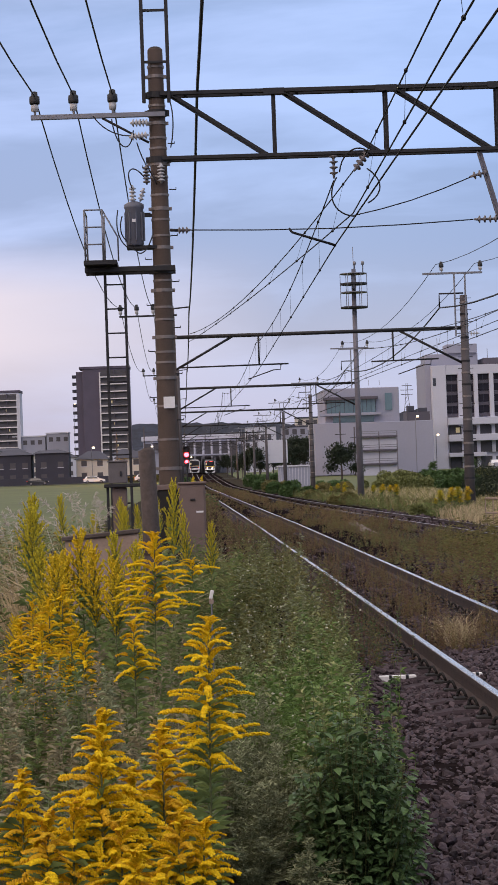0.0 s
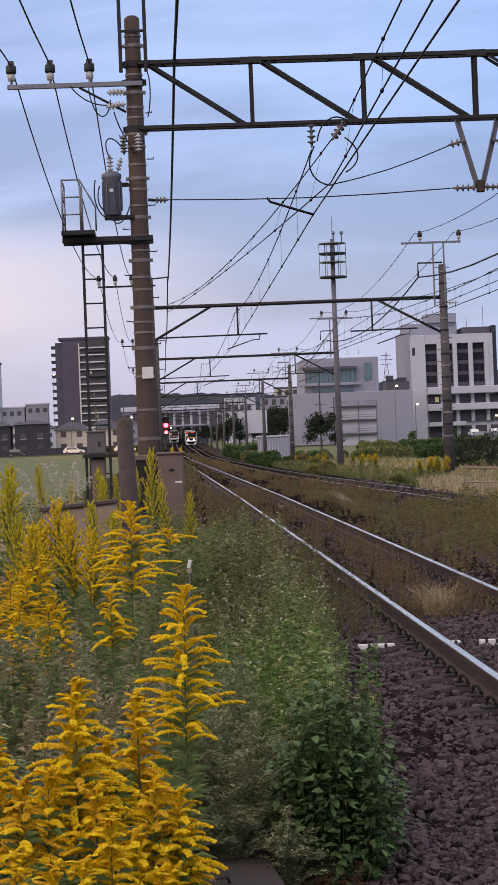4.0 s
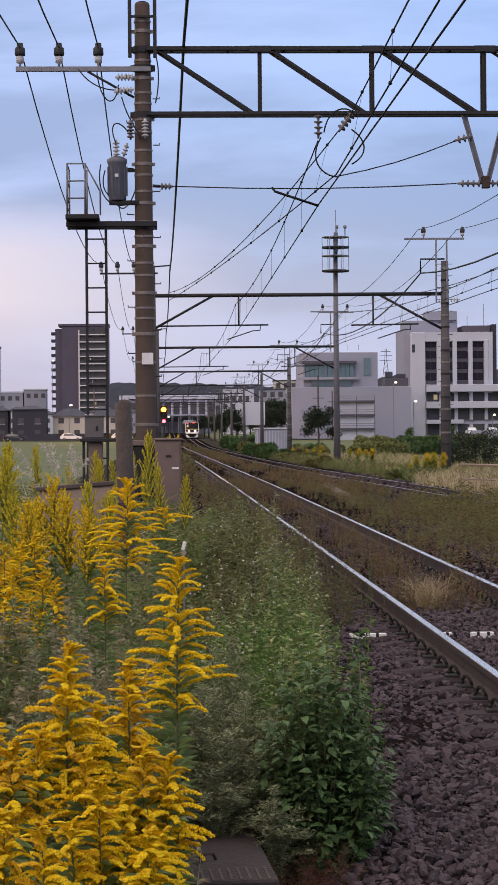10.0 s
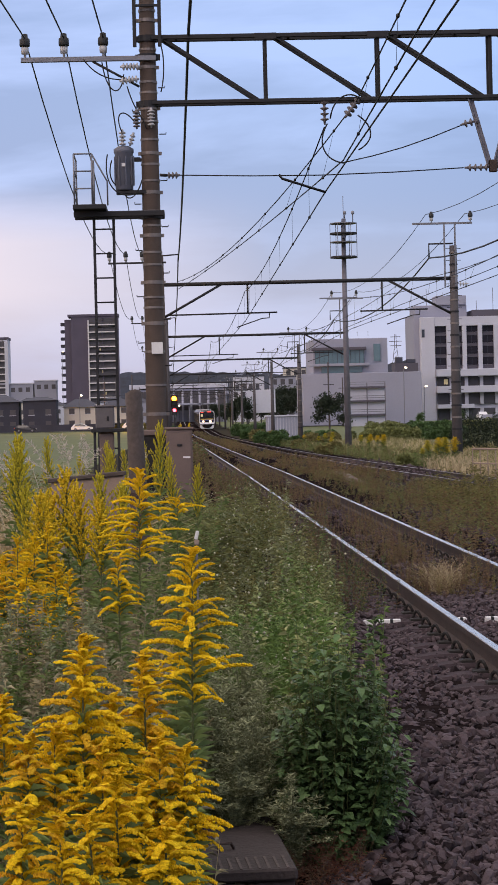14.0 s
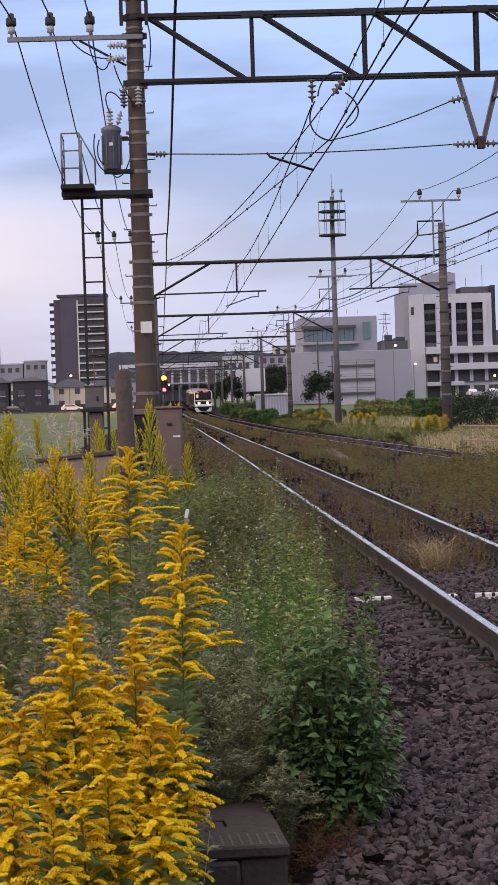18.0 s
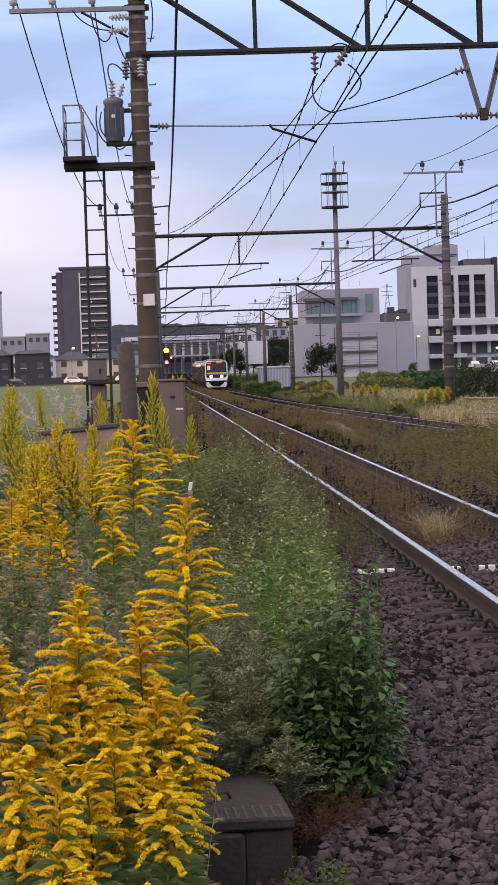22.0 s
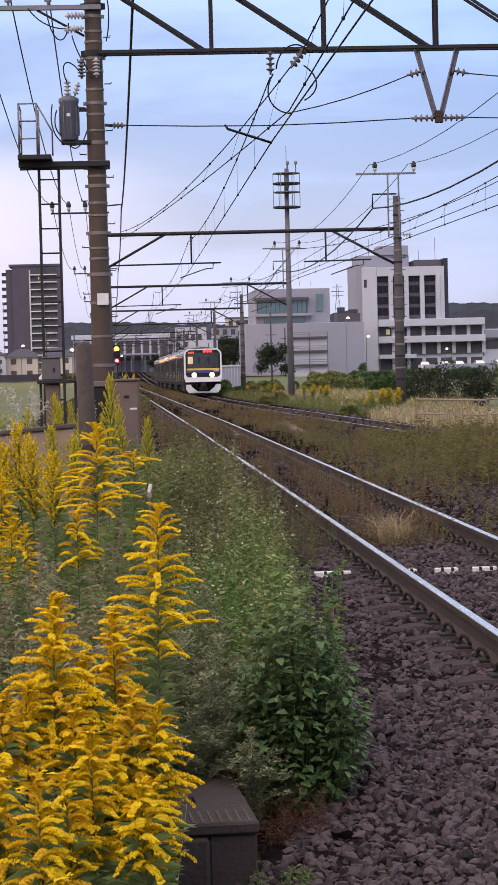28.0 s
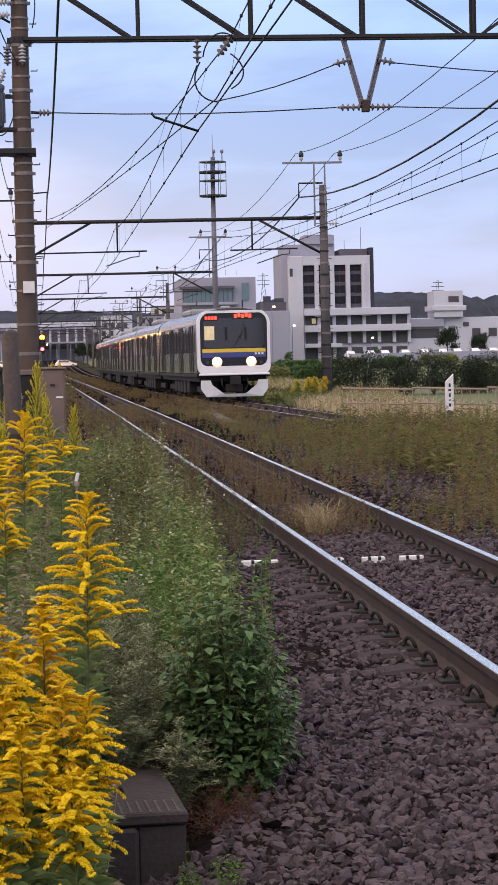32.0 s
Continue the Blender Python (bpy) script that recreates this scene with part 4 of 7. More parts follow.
def rail_car(front, group, lit=True):
    """One commuter car, 19.5 m long, from its front end at y = 0 to y = 19.5; z = 0 is the rail top."""
    car = thing("train_car", 0, 0, 0, "stainless steel commuter train car with yellow and blue front band" if front else "stainless steel commuter train car with dark door windows", "train car", group)
    L = 19.5
    y0 = 0.35 if front else 0.0
    g = Geo()
    n = len(BODY)
    g.add([(x, y0, z) for x, z in BODY] + [(x, L, z) for x, z in BODY], [tuple(range(n)), tuple(range(n, 2 * n))[::-1]] + [(i, i + n, (i + 1) % n + n, (i + 1) % n) for i in range(n)])
    body = part("body", g, STAINLESS, car, "brushed stainless steel body shell")
    part("roof_panel", Geo().sweep([(-1.05, 3.47), (-0.5, 3.64), (0, 3.67), (0.5, 3.64), (1.05, 3.47), (0.5, 3.5), (-0.5, 3.5)], [(0, L - 0.1, 0), (0, y0 + 0.1, 0)]), ROOFGREY, car, "grey ribbed roof")
    part("air_conditioner", Geo().box(-0.95, 0.95, 7.6, 12.0, 3.5, 3.80, 0.10), ROOFGREY, car, "grey roof air conditioner")
    win, small, leaf, glass, post, rim = WINDOWS
    for s in (-1, 1):
        for z, h in ((1.32, 0.02), (1.60, 0.02), (1.86, 0.02), (3.02, 0.03)):
            part("bead", Geo().box(s * 1.40 - 0.012, s * 1.40 + 0.012, y0 + 0.1, L - 0.1, z, z + h), STAINLESS, body)
        for yc in (2.6, 7.4, 12.2, 17.0):
            for d in (-0.33, 0.33):
                dr = part("door", leaf, None, car, "", place=pose(s * 1.392, yc + d, 0))
                part("door_window", glass, None, dr)
            for d in (-0.68, 0.0, 0.68):
                part("door_edge", post, None, car, "", place=pose(s * 1.40, yc + d, 0))
        for yc in (5.0, 9.8, 14.6):
            for d in (-0.66, 0.66):
                wd = part("window", win, None, car, "", place=pose(s * 1.397, yc + d, 0))
                for e in (-0.63, 0.63):
                    part("window_rim", rim, None, wd, "", place=pose(0, e, 0))
        part("window", small, None, car, "", place=pose(s * 1.397, 18.7, 0))
        part("window", small, None, car, "", place=pose(s * 1.397, 1.1, 0))
        part("side_sill", Geo().box(s * 1.385 - 0.03, s * 1.385 + 0.03, y0 + 0.1, L - 0.05, 1.0, 1.12, 0.01), UNDER, car)
    part("underframe", Geo().box(-1.3, 1.3, 0.6, L - 0.3, 0.82, 1.11, 0.02), UNDER, car, "dark underframe")
    for yc in (6.6, 8.3, 9.9, 11.4, 12.9):
        part("equipment_box", Geo().box(-1.22, 1.22, yc - 0.6, yc + 0.55, 0.32, 0.85, 0.03), UNDER, car)
    for yc in (2.9, 16.6):
        b = part("bogie", Geo().box(-1.05, -0.9, yc - 1.5, yc + 1.5, 0.38, 0.62, 0.04).box(0.9, 1.05, yc - 1.5, yc + 1.5, 0.38, 0.62, 0.04).box(-0.9, 0.9, yc - 0.25, yc + 0.25, 0.4, 0.7, 0.03), UNDER, car, "dark steel bogie")
        for dy in (-1.05, 1.05):
            for s in (-1, 1):
                part("wheel", Geo().lathe((s * 0.5, yc + dy, 0.43), (s, 0, 0), [(0, 0.45), (0.03, 0.45), (0.035, 0.43), (0.125, 0.425), (0.13, 0.3)], 18), UNDER, b, "", True)
    if not front:
        part("gangway", Geo().box(-0.6, 0.6, -0.28, 0.02, 1.1, 3.2, 0.05), BLACK, car, "black gangway bellows")
        return car
    outer, inner = rounded(1.40, 1.06, 3.42, 0.34, 5, 0.28), rounded(1.29, 1.42, 3.36, 0.28, 5, 0.22)
    g = Geo()
    ring(g, outer, inner, 0.0, 0.42)
    part("front_frame", g, TRAINWHITE, car, "glossy white front surround")
    part("front_mask", slab(rounded(1.295, 1.40, 3.37, 0.28, 5, 0.22), 0.07, 0.30), TRAINBLACK, car, "black front mask")
    part("windscreen", slab(rounded(1.16, 2.12, 3.22, 0.14, 3, 0.1), 0.05, 0.075), GLASSDARK, car, "dark tinted windscreen")
    part("cab_back_window", Geo().box(-1.12, -0.74, 0.035, 0.048, 2.42, 2.95, 0.004), SEATLIGHT, car, "lit saloon window behind the cab")
    part("cab_partition", Geo().box(-0.34, -0.24, 0.038, 0.047, 2.4, 2.9, 0.003), UNDER, car)
    part("cab_partition", Geo().box(0.42, 0.5, 0.038, 0.047, 2.4, 2.9, 0.003), UNDER, car)
    part("yellow_band", Geo().box(-1.22, 1.22, 0.045, 0.07, 1.94, 2.08, 0.003), YELLOW, car, "yellow band under the windscreen")
    part("blue_band", Geo().box(-1.22, 1.22, 0.047, 0.07, 1.74, 1.936, 0.003), BLUE, car, "dark blue band")
    for k in range(3):
        part("emblem_bar", Geo().box(0.80 + 0.13 * k, 0.88 + 0.13 * k, 0.04, 0.046, 1.84, 1.92), WHITE, car)
    for s in (-1, 1):
        h = part("headlight", Geo().lathe((s * 0.66, 0.05, 1.58), (0, -1, 0), [(0, 0.24), (0.03, 0.245), (0.035, 0.228)], 18), STEEL, car, "round headlight", True)
        # when lit, the lens is oversized and its orange glow imitates the lamp's halo
        part("headlight_lens", Geo().lathe((s * 0.66, 0.014, 1.58), (0, -1, 0), [(0, 0.20), (0.012, 0.195), (0.03, 0.14)], 18), LAMPHALO if lit else GLASSDARK, h, "lens widened by a warm painted halo" if lit else "", True)
        if lit:
            part("headlight_core", Geo().lathe((s * 0.66, -0.017, 1.58), (0, -1, 0), [(0, 0.125), (0.008, 0.115), (0.014, 0.06)], 16), LAMPCORE, h, "bright lamp core", True)
        part("tail_light", Geo().box(s * 1.02 - 0.07, s * 1.02 + 0.07, 0.035, 0.05, 1.52, 1.62, 0.005), GLASSDARK if lit else LEDRED, car)
    # destination signs: lit bars, no letters
    sign = part("destination_sign", Geo().box(-0.42, 0.42, 0.035, 0.05, 3.20, 3.47, 0.01, at=Matrix.Translation((0.35, 0, 0))), BLACK, car)
    for k in range(5):
        part("lit_bar", Geo().box(0.03 + 0.14 * k, 0.135 + 0.14 * k, 0.02, 0.033, 3.25 + 0.03 * (k % 2), 3.43 - 0.03 * ((k + 1) % 2), 0.004), LEDRED if lit else BLACK, sign, "glowing sign bar")
    sign = part("service_sign", Geo().box(-1.14, -0.58, 0.035, 0.05, 3.16, 3.36, 0.01), BLACK, car)
    for k in range(4):
        part("lit_bar", Geo().box(-1.09 + 0.12 * k, -1.0 + 0.12 * k, 0.02, 0.033, 3.2, 3.32, 0.004), LEDRED if lit else BLACK, sign, "glowing sign bar")
    part("wiper", Geo().tube([(0.0, 0.03, 2.14), (0.35, 0.025, 2.75)], 0.014, 5).tube([(0.25, 0.024, 2.45), (0.42, 0.024, 3.05)], 0.012, 5), BLACK, car)
    part("bumper_line", Geo().box(-1.36, 1.36, -0.02, 0.05, 1.06, 1.14, 0.02), TRAINWHITE, car)
    # skirt: swept plough with a raised middle opening
    sk = [(-1.28, 0.88), (-1.30, 0.55), (-1.08, 0.24), (1.08, 0.24), (1.30, 0.55), (1.28, 0.88), (0.92, 0.88), (0.86, 0.70), (0.42, 0.36), (-0.42, 0.36), (-0.86, 0.70), (-0.92, 0.88)]
    g = Geo()
    v = [(x, -0.05 + 0.09 * abs(x), z) for x, z in sk] + [(x, 0.0 + 0.09 * abs(x), z) for x, z in sk]
    f = [(0, 1, 10, 11), (1, 2, 9, 10), (2, 3, 8, 9), (3, 4, 7, 8), (4, 5, 6, 7)]
    g.add(v, f + [tuple(12 + i for i in q)[::-1] for q in f] + [(i, (i + 1) % 12, 12 + (i + 1) % 12, 12 + i) for i in range(12)])
    part("skirt", g, TRAINGREY, car, "pale grey snow-plough skirt")
    part("coupler", Geo().box(-0.14, 0.14, -0.35, 0.6, 0.74, 1.0, 0.03).box(-0.2, 0.2, -0.42, -0.3, 0.7, 1.02, 0.03), UNDER, car, "dark automatic coupler")
    part("coupler_box", Geo().box(-0.32, 0.32, 0.02, 0.4, 0.42, 0.72, 0.03), UNDER, car)
    for x in (-0.5, 0.5):
        part("hose", Geo().tube([(x, -0.05, 0.95), (x, -0.12, 0.7), (x * 0.8, -0.05, 0.5)], 0.02, 5), BLACK, car)
    part("aerial", Geo().tube([(0.5, 1.2, 3.6), (0.5, 1.2, 3.95)], 0.03, 6), STEEL, car)
    part("horn_cover", Geo().box(-0.35, 0.0, 0.9, 1.5, 3.6, 3.74, 0.04), ROOFGREY, car)
    return car


def pantograph(car):
    p = part("pantograph", Geo().tube([(-0.5, 14, 3.75), (0.0, 13.2, 4.4), (0.0, 14.0, 5.05)], 0.03, 5).tube([(0.5, 14, 3.75), (0.0, 13.2, 4.4)], 0.03, 5).box(-0.8, 0.8, 13.9, 14.1, 5.05, 5.1, 0.01).box(-0.7, 0.7, 13.2, 14.8, 3.68, 3.76, 0.02), STEEL, car, "single-arm pantograph raised to the wire")
    return p


def build_trains():
    lead = rail_car(True, "cars of the approaching train")
    mid = rail_car(False, "cars of the approaching train")
    arriving = [lead, mid] + [copy_thing(mid, pose(0, 0, 0)) for _ in range(4)]
    for c in (arriving[2], arriving[4]):
        pantograph(c)
    tail = rail_car(True, "cars of the departing train", False)
    tagged(tail, "stainless steel commuter train car with unlit white front", "train car")
    rest = rail_car(False, "cars of the departing train", False)
    leaving = [tail, rest, copy_thing(rest, pose(0, 0, 0)), copy_thing(rest, pose(0, 0, 0))]
    return arriving, leaving


ARRIVING, LEAVING = build_trains()


# ---- trackside objects ----
def trackside():
    # timber post
    p = thing("timber_post", -0.170, 17.9, 0, "thick weathered grey-brown timber post", "post")
    g = Geo()
    v, f = [], []
    for i, (z, w) in enumerate(((-0.3, 0.076), (0.8, 0.074), (1.6, 0.070), (2.05, 0.068), (2.06, 0.062))):
        for k in range(10):
            a = 2 * math.pi * k / 10
            ww = w * (1 + 0.06 * noise.noise((math.cos(a) * 2, math.sin(a) * 2, z)))
            v.append((ww * math.cos(a) - 0.05 * z / 2, ww * math.sin(a), z + (0.02 * math.sin(k) if i == 4 else 0)))
    for i in range(4):
        f += [(i * 10 + k, i * 10 + (k + 1) % 10, i * 10 + 10 + (k + 1) % 10, i * 10 + 10 + k) for k in range(10)]
    f.append(tuple(range(40, 50)))
    g.add(v, f)
    part("shaft", g, TIMBER, p, "", True)
    part("iron_strap", Geo().lathe((-0.03, 0, 1.2), (0, 0, 1), [(0, 0.07), (0, 0.078), (0.04, 0.078), (0.04, 0.07)], 12), RUST, p)
    # low concrete panel with a coping
    b = thing("low_concrete_wall", -0.563, 18.4, 0, "low pinkish concrete panel with a dark coping board among weeds", "low wall", turn=-4)
    b.matrix_basis = b.matrix_basis @ pose(0, 0, 0, 0, -4.5, 0)
    part("panel", Geo().box(-0.27, 0.35, -0.03, 0.03, -0.1, 1.35, 0.008), BOARDMAT, b, "pinkish concrete slab")
    part("coping", Geo().box(-0.29, 0.362, -0.06, 0.06, 1.35, 1.385, 0.006), TIMBER, b, "dark weathered coping board")
    part("side_post", Geo().box(0.30, 0.35, -0.09, -0.03, -0.1, 1.3, 0.008), BOARDMAT, b)
    # grey box on a shelf
    b = thing("equipment_box", -0.90, 33.2, 0, "grey steel equipment box on a shelf and legs", "equipment box")
    part("box", Geo().box(-0.15, 0.13, -0.12, 0.14, 1.74, 2.06, 0.012), DULLBOX, b, "dull grey steel box")
    part("lid", Geo().box(-0.165, 0.145, -0.14, 0.16, 2.06, 2.085, 0.006), DULLBOX, b)
    part("shelf", Geo().box(-0.22, 0.40, -0.16, 0.16, 1.68, 1.735, 0.008), STEEL, b, "dark steel shelf")
    part("cable_cover", Geo().box(-0.10, 0.12, -0.06, 0.1, 0.4, 1.68, 0.02), BROWNBOX, b, "brown cable cover")
    for x in (-0.17, 0.35):
        part("leg", Geo().box(x - 0.02, x + 0.02, -0.02, 0.02, -0.1, 1.68, 0.004), STEEL, b)
    part("latch", Geo().box(0.02, 0.05, -0.14, -0.12, 1.85, 1.92, 0.004), STEEL, b)
    # brown relay cabinet
    c = thing("relay_cabinet", 0.19, 31.0, 0, "brown painted steel relay cabinet beside the line", "cabinet")
    part("body", Geo().box(-0.185, 0.185, -0.15, 0.15, 0.25, 1.70, 0.012), BROWNBOX, c, "brown painted sheet steel")
    part("roof", Geo().box(-0.205, 0.205, -0.18, 0.18, 1.70, 1.735, 0.01), BROWNBOX, c)
    part("door", Geo().box(-0.165, 0.165, -0.165, -0.15, 0.32, 1.66, 0.008), BROWNBOX, c)
    part("handle", Geo().box(-0.03, 0.04, -0.19, -0.165, 1.47, 1.50, 0.005), STEEL, c, "dark handle")
    part("label_plate", Geo().box(0.05, 0.15, -0.172, -0.166, 1.30, 1.325), WHITE, c, "small white plate")
    part("plinth", Geo().box(-0.2, 0.2, -0.17, 0.17, -0.1, 0.25, 0.01), CONC, c)
    c = thing("relay_cabinet", -0.12, 32.4, 0, "dark brown low steel box at the foot of the mast", "cabinet")
    part("body", Geo().box(-0.2, 0.15, -0.12, 0.12, 0.2, 1.62, 0.012), UNDER, c)
    part("lid", Geo().box(-0.24, 0.2, -0.15, 0.15, 1.62, 1.70, 0.01), BROWNBOX, c)
    # concrete cable-trough end with stepped lid
    t = thing("cable_trough", 0.318, 7.52, 0, "dark concrete cable trough end with a grooved lid", "cable trough", turn=3)
    t.matrix_basis = t.matrix_basis @ Matrix.Diagonal((1.16, 1, 1, 1))
    part("lid", Geo().box(-0.135, 0.135, -0.02, 1.0, 0.22, 0.262, 0.008), TROUGHMAT, t, "grooved grey-brown concrete lid")
    for i in range(9):
        part("groove", Geo().box(-0.12 + 0.028 * i, -0.112 + 0.028 * i, -0.005, 0.2, 0.262, 0.2645), TIMBER, t)
    part("wall", Geo().box(-0.13, -0.06, 0.0, 1.0, -0.1, 0.218, 0.006), TROUGHMAT, t)
    part("wall", Geo().box(0.07, 0.13, 0.03, 1.0, -0.1, 0.218, 0.006), TROUGHMAT, t)
    part("floor", Geo().box(-0.06, 0.07, 0.1, 1.0, -0.1, 0.0), TROUGHMAT, t)
    part("end_plate", Geo().box(-0.012, 0.128, 0.004, 0.024, -0.1, 0.214, 0.004), TROUGHMAT, t, "dark concrete end plate")
    part("end_block", Geo().box(-0.16, -0.015, -0.03, -0.003, -0.1, 0.214, 0.012), TROUGHMAT, t, "rough concrete end block")
    part("lifting_hook", Geo().tube([(-0.08, 0.3, 0.26), (-0.08, 0.32, 0.29), (-0.04, 0.34, 0.29), (-0.03, 0.36, 0.265)], 0.006, 5), RUST, t)
    # white tag on a stake
    k = thing("marker_stake", 0.215, 13.3, 0.06, "small white and orange plastic tag on a thin stake", "marker")
    part("stake", Geo().tube([(0, 0, -0.1), (0, 0, 1.0)], 0.005, 6), GREYSTEEL, k)
    part("tag", Geo().box(-0.011, 0.011, -0.006, 0.006, 1.03, 1.085, 0.004, at=Matrix.Translation((0, 0, 1.05)) @ pose(0, 0, 0, 0, 14, 0) @ Matrix.Translation((0, 0, -1.05))), WHITE, k, "white plastic tag")
    part("orange_band", Geo().box(-0.015, 0.015, -0.009, 0.009, 1.0, 1.028, 0.003), BOARDMAT, k)
    # fence along the far field
    for seg in range(5):
        x0, y0 = 8.45 + seg * 1.6, 61 - seg * 2.2
        fe = thing("low_fence", x0, y0, -0.15, "low pale steel rail fence with thin pickets", "fence", "fence panels", turn=math.degrees(math.atan2(-2.2, 1.6)))
        ln = math.hypot(1.6, 2.2)
        part("top_rail", Geo().tube([(0, 0, 1.02), (ln, 0, 0.98)], 0.03, 6), WHITE if seg > 9 else BOARDMAT, fe, "pale top rail", True)
        part("lower_rail", Geo().tube([(0, 0, 0.62), (ln, 0, 0.58)], 0.022, 6), BOARDMAT, fe, "", True)
        for i in range(9):
            part("picket", Geo().box(ln * i / 9 - 0.012, ln * i / 9 + 0.012, -0.01, 0.01, 0.0, 1.0), BOARDMAT, fe)
    # half-buried slab between the tracks
    sl = thing("concrete_slab", 5.17, 63.4, 0, "long pale weathered concrete slab lying in the weeds", "slab", turn=-1.8)
    part("slab", Geo().box(-0.16, 0.16, -6.2, 0.4, -0.3, 0.13, 0.03), SLABMAT, sl)
    part("slab", Geo().box(-0.15, 0.17, 0.55, 6.0, -0.3, 0.14, 0.03), SLABMAT, sl)
    # dark stone on the grassy strip
    g = Geo().lathe((0, 0, -0.1), (0, 0, 1), [(0, 0.02), (0.04, 0.17), (0.15, 0.19), (0.24, 0.12), (0.28, 0.03)], 7)
    whole("rock", g, UNDER, "dark angular rock lying between the tracks", "rock", place=pose(5.19, 124.4, 0.02, 6, 9, 20))
    # kilometre post
    q = thing("distance_post", 10.25, 54.5, -0.15, "white pointed distance post with dark illegible marks", "distance post")
    g = Geo().add([(-0.1, -0.05, 0.5), (0.1, -0.05, 0.5), (0.1, 0.05, 0.5), (-0.1, 0.05, 0.5), (-0.1, -0.05, 1.22), (0.1, -0.05, 1.42), (0.1, 0.05, 1.42), (-0.1, 0.05, 1.22)],
                  [(0, 1, 5, 4), (1, 2, 6, 5), (2, 3, 7, 6), (3, 0, 4, 7), (4, 5, 6, 7), (3, 2, 1, 0)])
    part("board", g, WHITE, q, "white painted board")
    for i, (w, h) in enumerate(((0.05, 0.09), (0.07, 0.05), (0.05, 0.09), (0.06, 0.03), (0.06, 0.08))):
        z = 1.14 - 0.125 * i
        part("dark_bar", Geo().box(-w / 2, w / 2, -0.056, -0.051, z - h / 2, z + h / 2), BLACK, q)
    part("stake", Geo().box(-0.07, 0.07, -0.04, 0.04, -0.2, 0.5, 0.01), TIMBER, q)


trackside()


# ---- buildings and distance ----
WALLWHITE = mat("off_white_render", (0.51, 0.51, 0.585), 0.8, 0, 0.08, 0.15, 3, 0.1)
WALLGREY = mat("pale_grey_cladding", (0.29, 0.295, 0.37), 0.8, 0, 0.08, 0.12, 3, 0.1)
WALLBROWN = mat("purple_brown_tile", (0.080, 0.066, 0.102), 0.7, 0, 0.15, 0.2, 4, 0.1)
WALLDARK = mat("charcoal_siding", (0.032, 0.033, 0.052), 0.8, 0, 0.2, 0.3, 4, 0.1)
WALLCREAM = mat("cream_siding", (0.55, 0.50, 0.45), 0.8, 0, 0.1, 0.3, 4, 0.1)
ROOFDARK = mat("slate_roof", (0.055, 0.057, 0.080), 0.8, 0, 0.2, 0.5, 6, 0.2)
BALCONY = mat("pale_balcony_front", (0.62, 0.58, 0.60), 0.7, 0, 0.08, 0.3, 4, 0.1)
RECESS = mat("dark_panel_and_painted_shade", (0.06, 0.055, 0.065), 0.5, 0, 0.2, 0.3, 4, 0)
BAYGLASS = mat("smoked_bay_glass", (0.018, 0.015, 0.024), 0.35, 0, 0.2, 0.3, 3, 0, spec=0.2)
TEAL = mat("teal_curtain_glass", (0.10, 0.17, 0.20), 0.12, 0, 0.15, 0.2, 3, 0, spec=0.8)
SPANDREL = mat("grey_spandrel_panel", (0.085, 0.076, 0.10), 0.7, 0, 0.1, 0.3, 4, 0)
# hill colours include the blue-grey of distance haze
HILL = mat("blue_hazed_wooded_hill", (0.016, 0.021, 0.038), 0.95, 0, 0.8, 0.05, 0.35, 0.5)
HAZEHILL = mat("hill_with_painted_haze", (0.034, 0.042, 0.070), 0.95, 0, 0.3, 0.012, 0.08, 0.2)
ROADMAT = mat("asphalt", (0.06, 0.06, 0.065), 0.9, 0, 0.2, 0.5, 6, 0.2)
CARWHITE = mat("white_car_paint", (0.75, 0.75, 0.76), 0.25, 0, 0.03, 1, 10, 0)
CARDARK = mat("black_car_paint", (0.02, 0.02, 0.025), 0.2, 0, 0.1, 1, 10, 0)


